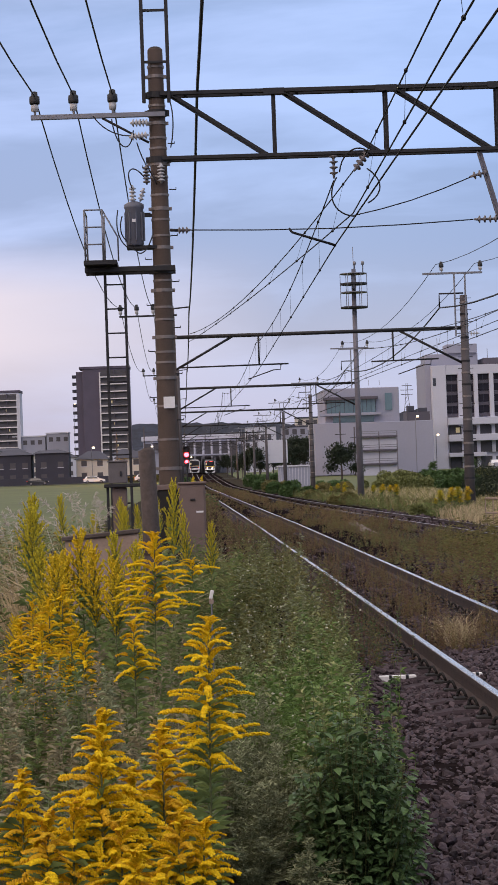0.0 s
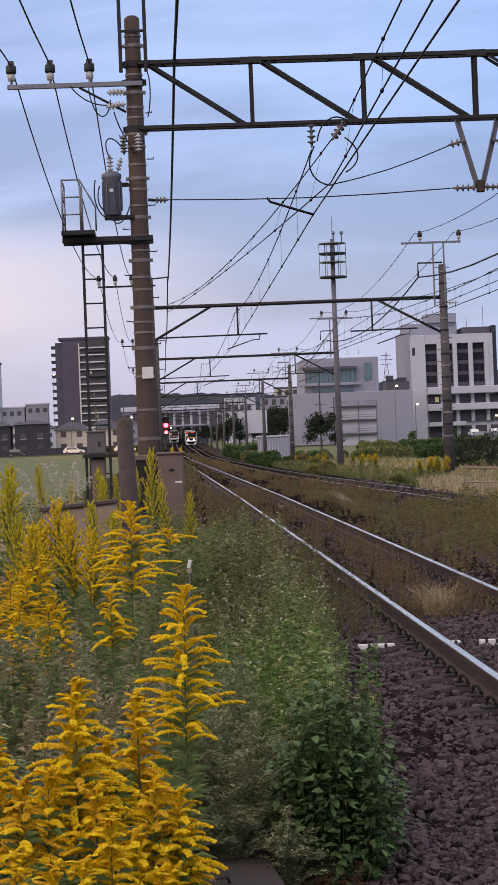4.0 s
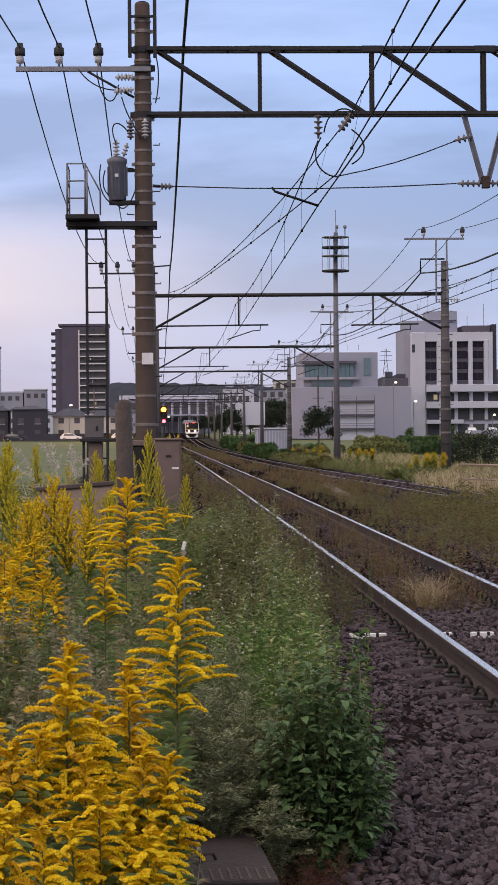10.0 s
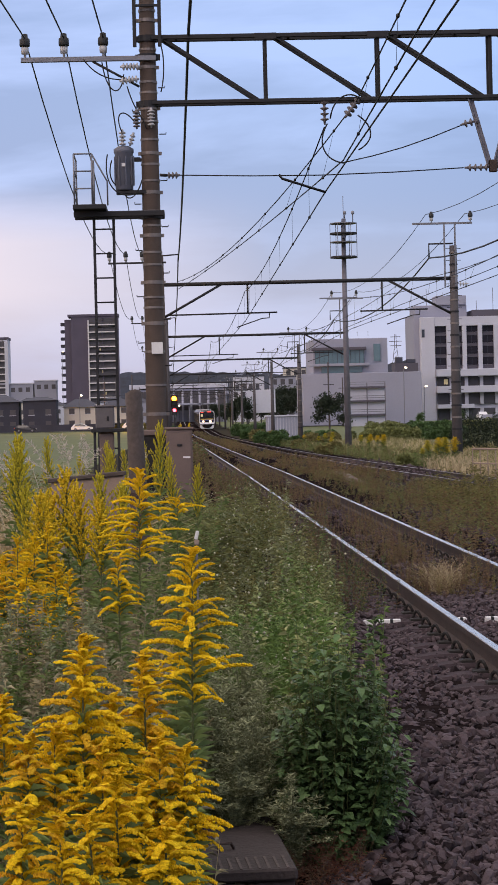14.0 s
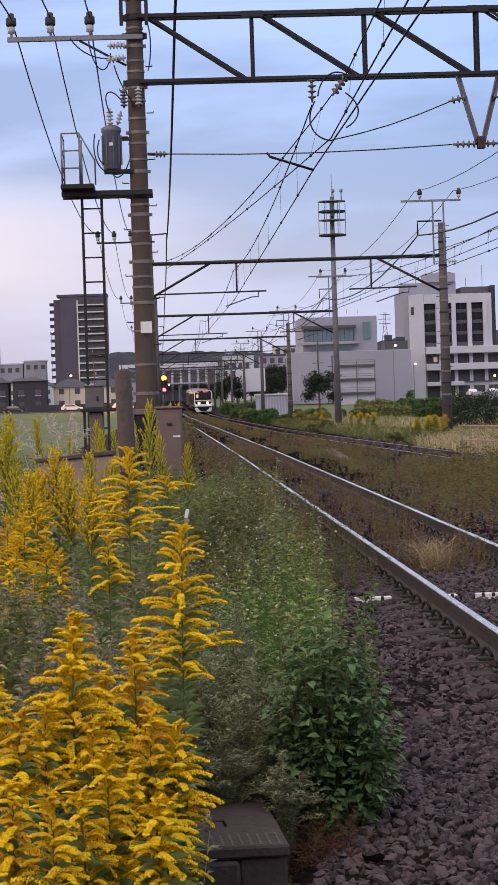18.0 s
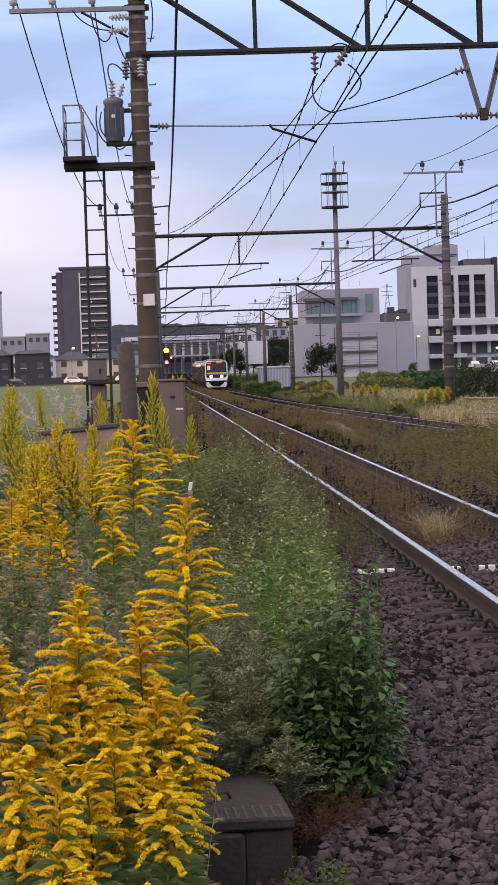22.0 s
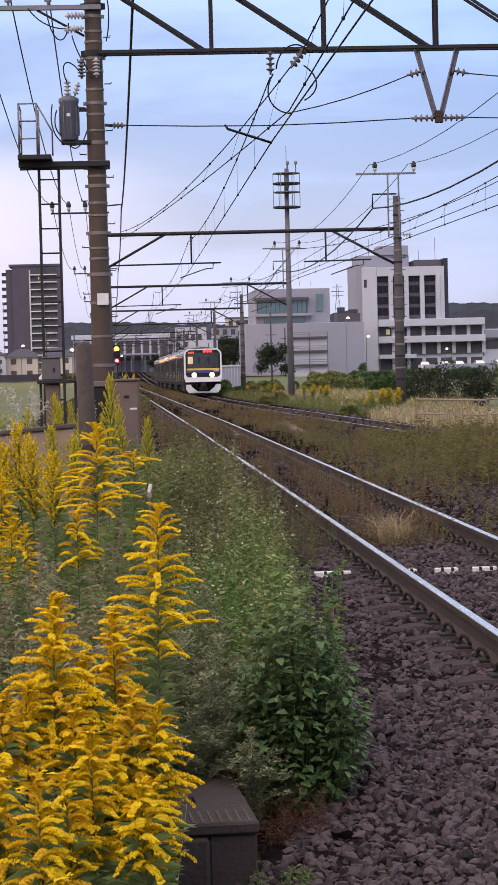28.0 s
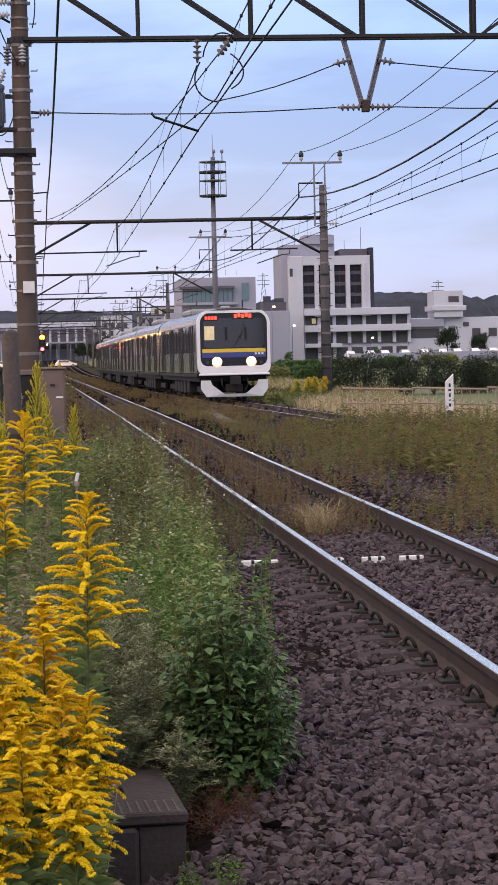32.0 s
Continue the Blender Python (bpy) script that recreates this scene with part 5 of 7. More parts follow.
def office():
    y = 520
    b = thing("office_building", 0, y, rise(y), "white concrete office building with tall dark window bays", "office building")
    zb = 24.4
    part("wall", Geo().box(59.8, 63.15, 0, 20, -1, zb, 0.1).box(63.15, 79.2, 1.2, 20, 10.2, zb - 0.05).box(63.15, 88.5, 2.0, 20, -1, 10.2).box(63.15, 79.2, 0, 1.4, 22.2, zb - 0.02).box(77.2, 79.2, 0, 1.4, 10, 22.2), WALLWHITE, b, "off-white rendered wall")
    part("side_wing", Geo().box(58.5, 59.8, 3, 22, -1, 25.4), WALLGREY, b)
    part("penthouse", Geo().box(59.0, 71.5, 5, 16, zb, 27.4, 0.1), WALLGREY, b, "grey rooftop plant room")
    part("penthouse", Geo().box(64.0, 71.3, 4, 12, 27.4, 29.6, 0.1), WALLGREY, b)
    part("roof_screen", Geo().box(72.5, 79.0, 2, 18, zb, 26.0, 0.05), SPANDREL, b, "dark roof screen")
    part("end_wall", Geo().box(79.2, 80.2, 0.5, 20, 12, 26.2), WALLDARK, b, "dark tiled end wall")
    for k in range(6):
        part("aerial", Geo().tube([(58 + 4 * k, 6, zb), (58 + 4 * k, 6, zb + 4 + (k * 3) % 4)], 0.08, 4), GREYSTEEL, b)
    for k in range(4):
        x0 = 63.15 + 3.75 * k
        part("pier", Geo().box(x0 + 2.75, x0 + 3.75, -0.25, 1.3, 10, zb - 1.8, 0.05), WALLWHITE, b, "projecting white pier")
        for s in range(4):
            z0 = 12.1 + 2.6 * s
            w = part("window", Geo().box(x0, x0 + 2.75, 1.0, 1.25, z0 + 0.85, z0 + 2.6), BAYGLASS, b, "dark tinted window")
            part("frame", Geo().box(x0 + 1.3, x0 + 1.42, 0.93, 1.0, z0 + 0.85, z0 + 2.6), WALLDARK, w)
            part("spandrel", Geo().box(x0, x0 + 2.75, 0.85, 1.2, z0, z0 + 0.8), SPANDREL, b, "grey spandrel panel")
    for z0, z1, xr in ((10.2, 11.9, 88.5), (6.3, 7.9, 88.6), (2.6, 3.6, 72)):
        part("balcony", Geo().box(63.2, xr, -1.6, 1.2, z0, z1, 0.1), WALLWHITE, b, "long white balcony front")
    for z0, z1 in ((7.9, 10.2), (3.6, 6.3), (0, 2.6)):
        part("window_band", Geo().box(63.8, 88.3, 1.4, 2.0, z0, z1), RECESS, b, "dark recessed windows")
        for k in range(7):
            part("column", Geo().box(66.5 + 3.6 * k, 67.3 + 3.6 * k, 0.6, 1.3, z0, z1), WALLWHITE, b)
    part("bright_window", Geo().box(65.2, 66.1, 1.2, 1.38, 8.4, 9.6), SEATLIGHT, b, "lit window")
    part("window", Geo().box(60.0, 60.7, -0.05, 0.05, 19.6, 21.5), GLASSDARK, b)
    # long low wing and its control tower
    w = thing("low_wing", 0, y, rise(y), "long low white wing with ribbon windows and a small tower", "building")
    part("wall", Geo().box(88.6, 130, 2, 20, -1, 9.2, 0.1), WALLWHITE, w)
    part("window_band", Geo().box(88.8, 96, 1.85, 2.1, 4.4, 6.6), RECESS, w)
    part("canopy", Geo().box(88.6, 97, 0.5, 2.2, 7.0, 9.0, 0.1), WALLGREY, w)
    part("tower", Geo().box(94.5, 101.5, 0, 9, 9.2, 15.6, 0.1), WALLWHITE, w, "small white tower")
    part("parapet", Geo().box(93.9, 102.2, -0.6, 9.6, 10.8, 12.0, 0.1), WALLWHITE, w)
    part("window", Geo().box(98.0, 100.5, -0.1, 0.1, 12.8, 14.2), RECESS, w)
    part("window", Geo().box(101.8, 103.2, 1.8, 2.05, 7.0, 8.0), RECESS, w)
    for k in range(6):
        part("window", Geo().box(104 + 4 * k, 106 + 4 * k, 1.8, 2.05, 4.5, 6.5), RECESS, w)


def grey_hall():
    y = 450
    b = thing("grey_hall", 0, y, rise(y), "pale grey clad hall with a band of teal glass", "building")
    part("wall", Geo().box(29.6, 44.9, 0.6, 25, -1, 17.7, 0.1), WALLGREY, b, "pale grey cladding")
    part("lower_block", Geo().box(27.2, 51.6, -1.0, 20, -1, 10.6, 0.1), WALLGREY, b)
    part("glass_band", Geo().box(29.9, 40.0, -0.3, 0.5, 12.6, 15.3), TEAL, b, "teal curtain glass")
    for k in range(12):
        part("mullion", Geo().box(29.9 + k * 0.91, 29.97 + k * 0.91, -0.4, -0.3, 12.6, 15.3), WALLDARK, b)
    part("cornice", Geo().box(29.2, 40.4, -1.4, 0.4, 15.3, 15.9, 0.05), SPANDREL, b)
    part("sill", Geo().box(28.4, 41.0, -1.2, 0.4, 12.05, 12.6, 0.05), WALLGREY, b)
    part("lower_glass", Geo().box(31.2, 39.6, 0.3, 0.58, 10.7, 12.0), TEAL, b, "teal glass under the ledge")
    part("stair_window", Geo().box(42.0, 43.4, 0.3, 0.7, 13.0, 16.5), TEAL, b)
    for k in range(6):
        part("roof_rail", Geo().tube([(30 + k * 2.2, 1, 18.2), (30 + k * 2.2, 1, 19.2)], 0.05, 4), GREYSTEEL, b)
    g = thing("parking_deck", 0, 430, rise(430), "low open steel parking deck with pale railings", "parking deck")
    for z in (1.9, 4.6, 7.3):
        part("deck", Geo().box(35.0, 42.3, 0, 1.4, z, z + 0.35, 0.03), SPANDREL, g, "dark deck edge")
        for h in (0.75, 1.15):
            part("guard_rail", Geo().box(35.0, 42.3, -0.05, 0.05, z + h, z + h + 0.1), GREYSTEEL, g)
    for k in range(3):
        part("column", Geo().box(35 + k * 3.55, 35.2 + k * 3.55, 0.1, 0.3, -1, 8.4), MASTGREY, g)
    part("back_wall", Geo().box(35.2, 42.2, 1.0, 1.4, -1, 7.3), WALLWHITE, g, "pale back wall")
    s = thing("tank_shed", 0, 505, rise(505), "dark service shed with rooftop tanks", "building")
    part("wall", Geo().box(52.0, 57.3, 0, 8, -1, 13.4), SPANDREL, s)
    part("roof_gear", Geo().box(52.2, 53.8, 0.5, 3, 13.4, 14.8, 0.1).box(54.8, 56.8, 0.5, 3, 13.4, 14.3, 0.1), ROOFDARK, s)
    s = thing("storage_shed", 0, 300, rise(300), "white corrugated storage shed", "shed")
    part("wall", Geo().box(13.3, 17.4, 0, 6, -0.6, 2.6, 0.03), WALLGREY, s)
    part("roof", Geo().box(13.1, 17.6, -0.2, 6.2, 2.6, 2.8, 0.03), WALLWHITE, s)
    for k in range(10):
        part("rib", Geo().box(13.4 + 0.4 * k, 13.46 + 0.4 * k, -0.05, 0, -0.4, 2.5), WALLWHITE, s)


def apartment(name, x0, x1, y, top, label, side, floors):
    b = thing(name, 0, y, rise(y), label, "apartment building")
    z0 = rise(y)
    w = x1 - x0
    cut = x0 + w * 0.48
    part("wall", Geo().box(x0 + w * 0.16, x1, 0, 16, -1, top - z0, 0.1), WALLBROWN if side else WALLWHITE, b, "purple-brown tiled wall" if side else "pale wall")
    part("stair_wing", Geo().box(x0 + w * 0.04, x0 + w * 0.2, 2, 16, -1, top - z0 - 1), WALLBROWN if side else WALLGREY, b)
    part("roof_parapet", Geo().box(x0 + w * 0.1, x1 + 0.3, -0.4, 16, top - z0, top - z0 + 0.9), WALLBROWN, b)
    part("end_fin", Geo().box(x1 - 1.2, x1 + 0.2, -1.4, 0, -1, top - z0 - 1), WALLBROWN if side else WALLWHITE, b)
    part("edge_strip", Geo().box(cut - 0.5, cut, -1.6, 0, -1, top - z0 - 1.6), BALCONY, b, "pale vertical strip")
    fh = (top - z0 - 1.0) / floors
    for k in range(floors):
        z = k * fh + 0.4
        # flat dark panel on the wall; its colour stands in for balcony shade
        part("recess", Geo().box(cut, x1 - 1.2, -0.12, 0.0, z + 1.0, z + fh - 0.1), RECESS, b, "dark panel with balcony shade painted in")
        part("balcony", Geo().box(cut, x1 - 1.0, -1.5, -0.1, z - 0.15, z + 0.3), BALCONY, b, "pale balcony slab")
        part("railing", Geo().box(cut, x1 - 1.2, -1.45, -1.38, z + 0.25, z + 1.05), RECESS, b, "dark balcony railing")
        part("divider", Geo().box(cut + (x1 - cut) * 0.45, cut + (x1 - cut) * 0.45 + 0.3, -1.4, 0, z, z + fh), WALLBROWN, b)
        part("side_balcony", Geo().box(x0 - 0.8, x0 + w * 0.1, 3, 9, z + 0.2, z + 1.3), WALLDARK if side else WALLGREY, b)
        if (k * 5) % 3 == 0:
            part("lit_window", Geo().box(cut + 2 + (k * 3) % 5, cut + 2.5 + (k * 3) % 5, -0.2, -0.12, z + 1.2, z + 2.2), SEATLIGHT, b, "lit window")


def house(x, y, w, d, h, wall, roof, label, rh=2.2, name="house"):
    z0 = rise(y)
    b = thing(name, x, y, z0, label, "house")
    part("wall", Geo().box(-w / 2, w / 2, 0, d, -1, h, 0.05), wall, b)
    e = 0.5
    g = Geo()
    v = [(-w / 2 - e, -e, h), (w / 2 + e, -e, h), (w / 2 + e, d + e, h), (-w / 2 - e, d + e, h), (-w / 2 + d * 0.3, d / 2, h + rh), (w / 2 - d * 0.3, d / 2, h + rh)]
    g.add(v, [(0, 1, 5, 4), (1, 2, 5), (2, 3, 4, 5), (3, 0, 4), (3, 2, 1, 0)])
    part("roof", g, roof, b, "dark hipped roof")
    n = max(2, int(w / 2.6))
    for k in range(n):
        for z in ((0.9, 3.5) if h > 4 else (0.9,)):
            xx = -w / 2 + w * (k + 0.5) / n
            win = part("window", Geo().box(xx - 0.6, xx + 0.6, -0.06, 0.02, z, z + 1.2), RECESS, b)
            part("frame", Geo().box(xx - 0.68, xx + 0.68, -0.09, -0.06, z - 0.1, z), WALLWHITE, win)
    return b


def car(name, paint, label):
    """A parked or slowly rolling car seen side-on, 4.4 m long, pointing to +x."""
    c = thing(name, 0, 0, 0, label, "car", "cars on the crossing road")
    prof = [(-2.2, 0.35), (-2.2, 0.85), (-2.0, 1.0), (-1.6, 1.45), (-0.2, 1.52), (0.5, 1.38), (1.1, 0.98), (2.0, 0.82), (2.2, 0.6), (2.2, 0.35)]
    v = [(x, s * (0.84 if z < 1.1 else 0.68), z) for s in (-1, 1) for x, z in prof]
    n = len(prof)
    part("body", Geo().add(v, [tuple(range(n)), tuple(range(n, 2 * n))[::-1]] + [(i, n + i, n + (i + 1) % n, (i + 1) % n) for i in range(n)]), paint, c)
    for s in (-1, 1):
        part("window", Geo().add([(-1.55, s * 0.80, 1.0), (-1.4, s * 0.715, 1.4), (-0.2, s * 0.70, 1.45), (0.45, s * 0.73, 1.34), (0.85, s * 0.80, 1.0)] + [(-1.55, s * 0.86, 1.0), (-1.4, s * 0.735, 1.4), (-0.2, s * 0.72, 1.45), (0.45, s * 0.75, 1.34), (0.85, s * 0.85, 1.0)],
                                [(0, 1, 2, 3, 4), (9, 8, 7, 6, 5)] + [(i, 5 + i, 5 + (i + 1) % 5, (i + 1) % 5) for i in range(5)]), GLASSDARK, c)
        for x in (-1.35, 1.4):
            w = part("wheel", Geo().lathe((x, s * 0.66, 0.32), (0, s, 0), [(0, 0.32), (0.18, 0.32), (0.2, 0.28)], 14), BLACK, c, "", True)
            part("rim", Geo().lathe((x, s * 0.855, 0.32), (0, s, 0), [(0, 0.2), (0.01, 0.2), (0.015, 0.1)], 12), GREYSTEEL, w, "", True)
    part("tail_light", Geo().box(-2.23, -2.19, -0.7, -0.4, 0.75, 0.92), LEDRED, c)
    part("headlight", Geo().box(2.12, 2.2, -0.7, -0.4, 0.62, 0.76), WHITE, c)
    return c


def backdrop():
    office()
    grey_hall()
    apartment("apartment_tower", -42.2, -20.0, 880, 44.8, "tall purple-brown apartment tower with pale balconies", True, 14)
    apartment("apartment_block", -84.0, -65.5, 900, 37.2, "tall pale apartment block with dark balconies", False, 12)
    # street, wall and houses beyond the field
    whole("road", Geo().box(-120, 140, 447, 454, 0.40, 0.46), ROADMAT, "narrow asphalt road across the line", "road", kind="structure")
    whole("low_wall", Geo().box(-60, -5, 470, 470.4, 0.3, 1.9, 0.02), WALLDARK, "long low dark wall behind the road", "wall")
    house(-36.5, 476, 8.0, 8, 6.4, WALLDARK, ROOFDARK, "dark charcoal house with grey roof", 1.2)
    house(-27.9, 474, 7.2, 8, 6.6, WALLDARK, ROOFDARK, "black two-storey house with flat dark roof", 0.8)
    house(-19.6, 480, 6.9, 8, 5.0, WALLCREAM, ROOFDARK, "cream two-storey house with dark hipped roof", 1.8)
    house(-11.6, 484, 6.0, 8, 5.0, WALLCREAM, ROOFDARK, "pale two-storey house with dark hipped roof", 1.8)
    house(-41, 500, 10, 8, 7.5, WALLGREY, ROOFDARK, "grey flat-roofed two-storey house", 0.6)
    for k in range(9):
        house(-70 + 7.5 * k + rnd.uniform(-2, 2), 620 + rnd.uniform(0, 60), rnd.uniform(6, 9), 8, rnd.uniform(5, 8), rnd.choice((WALLCREAM, WALLGREY, WALLWHITE)), ROOFDARK, "small pale suburban house with dark roof", 1.5)
    for x, w, h in ((-62, 13, 15.5), (-50.5, 9, 16.5), (-76, 14, 14)):
        b = thing("far_building", x, 900, rise(900), "long pale flat-roofed block far behind the houses", "building", "far flat-roofed blocks")
        part("wall", Geo().box(-w / 2, w / 2, 0, 10, -1, h, 0.05), WALLGREY, b)
        part("roof_edge", Geo().box(-w / 2 - 0.3, w / 2 + 0.3, -0.3, 10, h, h + 0.5), WALLWHITE, b)
        for j in range(int(w // 3)):
            part("window", Geo().box(-w / 2 + 1 + 3 * j, -w / 2 + 2.6 + 3 * j, -0.08, 0.02, h - 3.2, h - 1.4), RECESS, b)
    # station building
    s = thing("station_building", 0, 660, rise(660), "long white two-storey station building with dark bays", "station")
    part("wall", Geo().box(-11.5, 17, 0, 12, -1, 10.4, 0.1), WALLGREY, s)
    part("roof_edge", Geo().box(-12, 17.5, -0.6, 12, 10.0, 11.4, 0.1), WALLWHITE, s, "white roof fascia")
    for k in range(11):
        part("bay", Geo().box(-11 + 2.55 * k, -9.2 + 2.55 * k, -0.1, 0.05, 3.5, 9.3), RECESS, s, "dark glazed bay")
        part("pier", Geo().box(-9.2 + 2.55 * k, -8.7 + 2.55 * k, -0.3, 0.05, 0, 10), WALLWHITE, s)
    part("canopy", Geo().box(-3, 14, -14, -1, 5.0, 5.5, 0.1), WALLGREY, s, "pale platform canopy")
    for k in range(5):
        part("canopy_post", Geo().box(-2.5 + 4 * k, -2.2 + 4 * k, -13, -12.7, 0, 5), GREYSTEEL, s)
    # small buildings right of the line
    for x, y, w, h, m in ((22, 640, 8, 9, WALLWHITE), (31, 600, 7, 12, WALLGREY), (38, 640, 9, 15, WALLCREAM), (46, 680, 10, 12, WALLGREY), (26, 720, 10, 14, WALLWHITE), (16, 760, 6, 10, WALLCREAM)):
        b = thing("far_building", x, y, rise(y), "small pale block with rows of dark windows", "building", "buildings near the station")
        part("wall", Geo().box(-w / 2, w / 2, 0, 8, -1, h, 0.05), m, b)
        for k in range(int(h // 3)):
            for j in range(int(w // 2.2)):
                part("window", Geo().box(-w / 2 + 0.6 + 2.2 * j, -w / 2 + 1.8 + 2.2 * j, -0.08, 0.02, 1 + 3 * k, 2.5 + 3 * k), RECESS, b)
        part("roof_edge", Geo().box(-w / 2 - 0.2, w / 2 + 0.2, -0.2, 8, h, h + 0.4), ROOFDARK, b)
    # billboards beside the line
    for x, y, w, h in ((17.4, 420, 5.6, 4.4),):
        b = thing("billboard", x, y, rise(y), "blank white billboard on dark posts", "billboard")
        part("board", Geo().box(-w / 2, w / 2, 0, 0.2, 3.0, 3.0 + h, 0.03), WALLWHITE, b)
        for k in (-0.45, 0, 0.45):
            part("post", Geo().box(w * k - 0.1, w * k + 0.1, 0.2, 0.4, -1, 3.2 + h), STEEL, b)
    # street lamps
    for x, y, z in ((-19.5, 478, 7.2), (-41.5, 860, 27), (35, 440, 6.0), (47, 440, 11), (52.5, 470, 7.2), (54.5, 470, 7.4), (-9, 640, 8), (21.5, 470, 8.0), (-30, 890, 28), (76, 500, 4.4)):
        b = thing("street_lamp", x, y, rise(y), "thin street lamp with a small lit head", "street lamp", "street lamps")
        part("pole", Geo().tube([(0, 0, -1), (0, 0, z), (0.4, -0.3, z + 0.3)], 0.08, 5), GREYSTEEL, b)
        part("lamp", Geo().lathe((0.4, -0.3, z + 0.1), (0, 0, 1), [(0, 0.2), (0.1, 0.32), (0.3, 0.25), (0.4, 0.05)], 10), LAMPWHITE, b, "lit lamp head", True)
    b = thing("street_lamp", -7.6, 425, rise(425), "orange street lamp near the level crossing", "street lamp", "street lamps")
    part("pole", Geo().tube([(0, 0, -1), (0, 0, 6.0)], 0.08, 5), GREYSTEEL, b)
    part("lamp", Geo().lathe((0, -0.1, 5.9), (0, 0, 1), [(0, 0.12), (0.1, 0.3), (0.3, 0.3), (0.42, 0.05)], 10), SODIUM, b, "orange glowing lamp head", True)
    # car park in front of the offices
    whole("parking_wall", Geo().box(60.5, 140, 426, 426.4, 0.2, 1.9, 0.03), WALLGREY, "long pale low wall along the car park", "wall")
    base = None
    for k in range(9):
        x = 61.5 + 3.6 * k + rnd.uniform(-0.5, 0.5)
        m = pose(x, 431, 0.95, 0, 0, rnd.choice((90, -90)))
        if base is None:
            base = car("car", CARWHITE, "white car in the car park before the offices")
            base.matrix_basis = m
            base["group"] = "parked cars"
        else:
            copy_thing(base, m)
    # lattice pylons on the hills
    for x, z0, h in ((153.8, 38, 20), (273.6, 33, 18)):
        b = thing("transmission_tower", x, 1490, z0, "thin grey lattice transmission tower on the hills", "pylon", "transmission towers")
        for sx in (-1, 1):
            part("leg", Geo().tube([(sx * 2.2, 0, 0), (sx * 0.7, 0, h * 0.6), (sx * 0.4, 0, h)], 0.22, 4), FARPOLE, b)
        for z, w in ((0.6, 4.0), (0.75, 4.4), (0.9, 3.4)):
            part("crossarm", Geo().box(-w, w, -0.15, 0.15, h * z, h * z + 0.4), FARPOLE, b)
        for k in range(4):
            part("brace", Geo().tube([(-1.9 + 0.3 * k, 0, h * 0.15 * k), (1.6 - 0.3 * k, 0, h * 0.15 * (k + 1))], 0.15, 4), FARPOLE, b)
    # thin line-side poles near the station
    for k in range(12):
        x, y = rnd.choice((-14, -9, 14.5, 19, 27, 33)) + rnd.uniform(-2, 2), rnd.uniform(330, 700)
        b = thing("utility_pole", x, y, rise(y), "thin grey utility pole with a short crossarm", "utility pole", "distant poles")
        part("pole", Geo().tube([(0, 0, -1), (0, 0, rnd.uniform(8, 12))], 0.13, 5), FARPOLE, b)
        part("crossarm", Geo().box(-0.9, 0.9, -0.06, 0.06, 7.4, 7.5), STEEL, b)
    # ridges, hazed only by the blue in their colours
    for name, y, base, amp, m, seed, lab in (("near_ridge", 1500, 36, 7, HILL, 2.0, "low wooded ridge beyond the town"), ("far_ridge", 2600, 56, 9, HAZEHILL, 9.0, "wooded hills on the horizon with haze put into their colour")):
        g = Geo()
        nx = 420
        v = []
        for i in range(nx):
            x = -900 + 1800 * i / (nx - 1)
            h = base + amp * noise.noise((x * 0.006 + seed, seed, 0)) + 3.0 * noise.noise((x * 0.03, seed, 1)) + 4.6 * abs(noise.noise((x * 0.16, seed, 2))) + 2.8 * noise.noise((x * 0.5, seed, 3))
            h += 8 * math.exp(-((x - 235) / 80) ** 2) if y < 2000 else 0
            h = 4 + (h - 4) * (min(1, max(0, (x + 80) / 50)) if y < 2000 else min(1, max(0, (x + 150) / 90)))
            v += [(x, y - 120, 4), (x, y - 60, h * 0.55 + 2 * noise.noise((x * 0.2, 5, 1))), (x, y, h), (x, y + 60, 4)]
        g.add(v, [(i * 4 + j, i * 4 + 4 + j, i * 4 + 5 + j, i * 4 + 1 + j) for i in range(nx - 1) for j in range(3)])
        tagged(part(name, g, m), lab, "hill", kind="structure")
    # hillside houses
    for k in range(16):
        x = rnd.choice((rnd.uniform(20, 90), rnd.uniform(20, 60), rnd.uniform(190, 260)))
        z = rnd.uniform(12, 24)
        b = thing("hillside_house", x, 1395 + z * 2.2, z - 3, "tiny pale house on the wooded hillside", "house", "hillside houses")
        part("wall", Geo().box(-3.5, 3.5, 0, 6, -6, 4, 0.05), rnd.choice((WALLWHITE, WALLCREAM, WALLGREY)), b)
        part("roof", Geo().add([(-4, -0.5, 4), (4, -0.5, 4), (4, 6.5, 4), (-4, 6.5, 4), (-3, 3, 6), (3, 3, 6)], [(0, 1, 5, 4), (1, 2, 5), (2, 3, 4, 5), (3, 0, 4), (3, 2, 1, 0)]), ROOFDARK, b)


backdrop()
CARS = [car("car", CARDARK, "black hatchback waiting on the road beyond the field"),
        car("car", CARWHITE, "white estate car on the road beyond the field"),
        car("car", CARWHITE, "white estate car rolling over the level crossing")]


# ---- plants ----
def leafmat(name, c, c2=None, spread=0.35, trans=0.14, rough=0.6):
    return mat(name, c, rough, 0, spread, 3, 40, 0, rand=0.5, tint=c2, island=True, translucent=trans, spec=0.2)


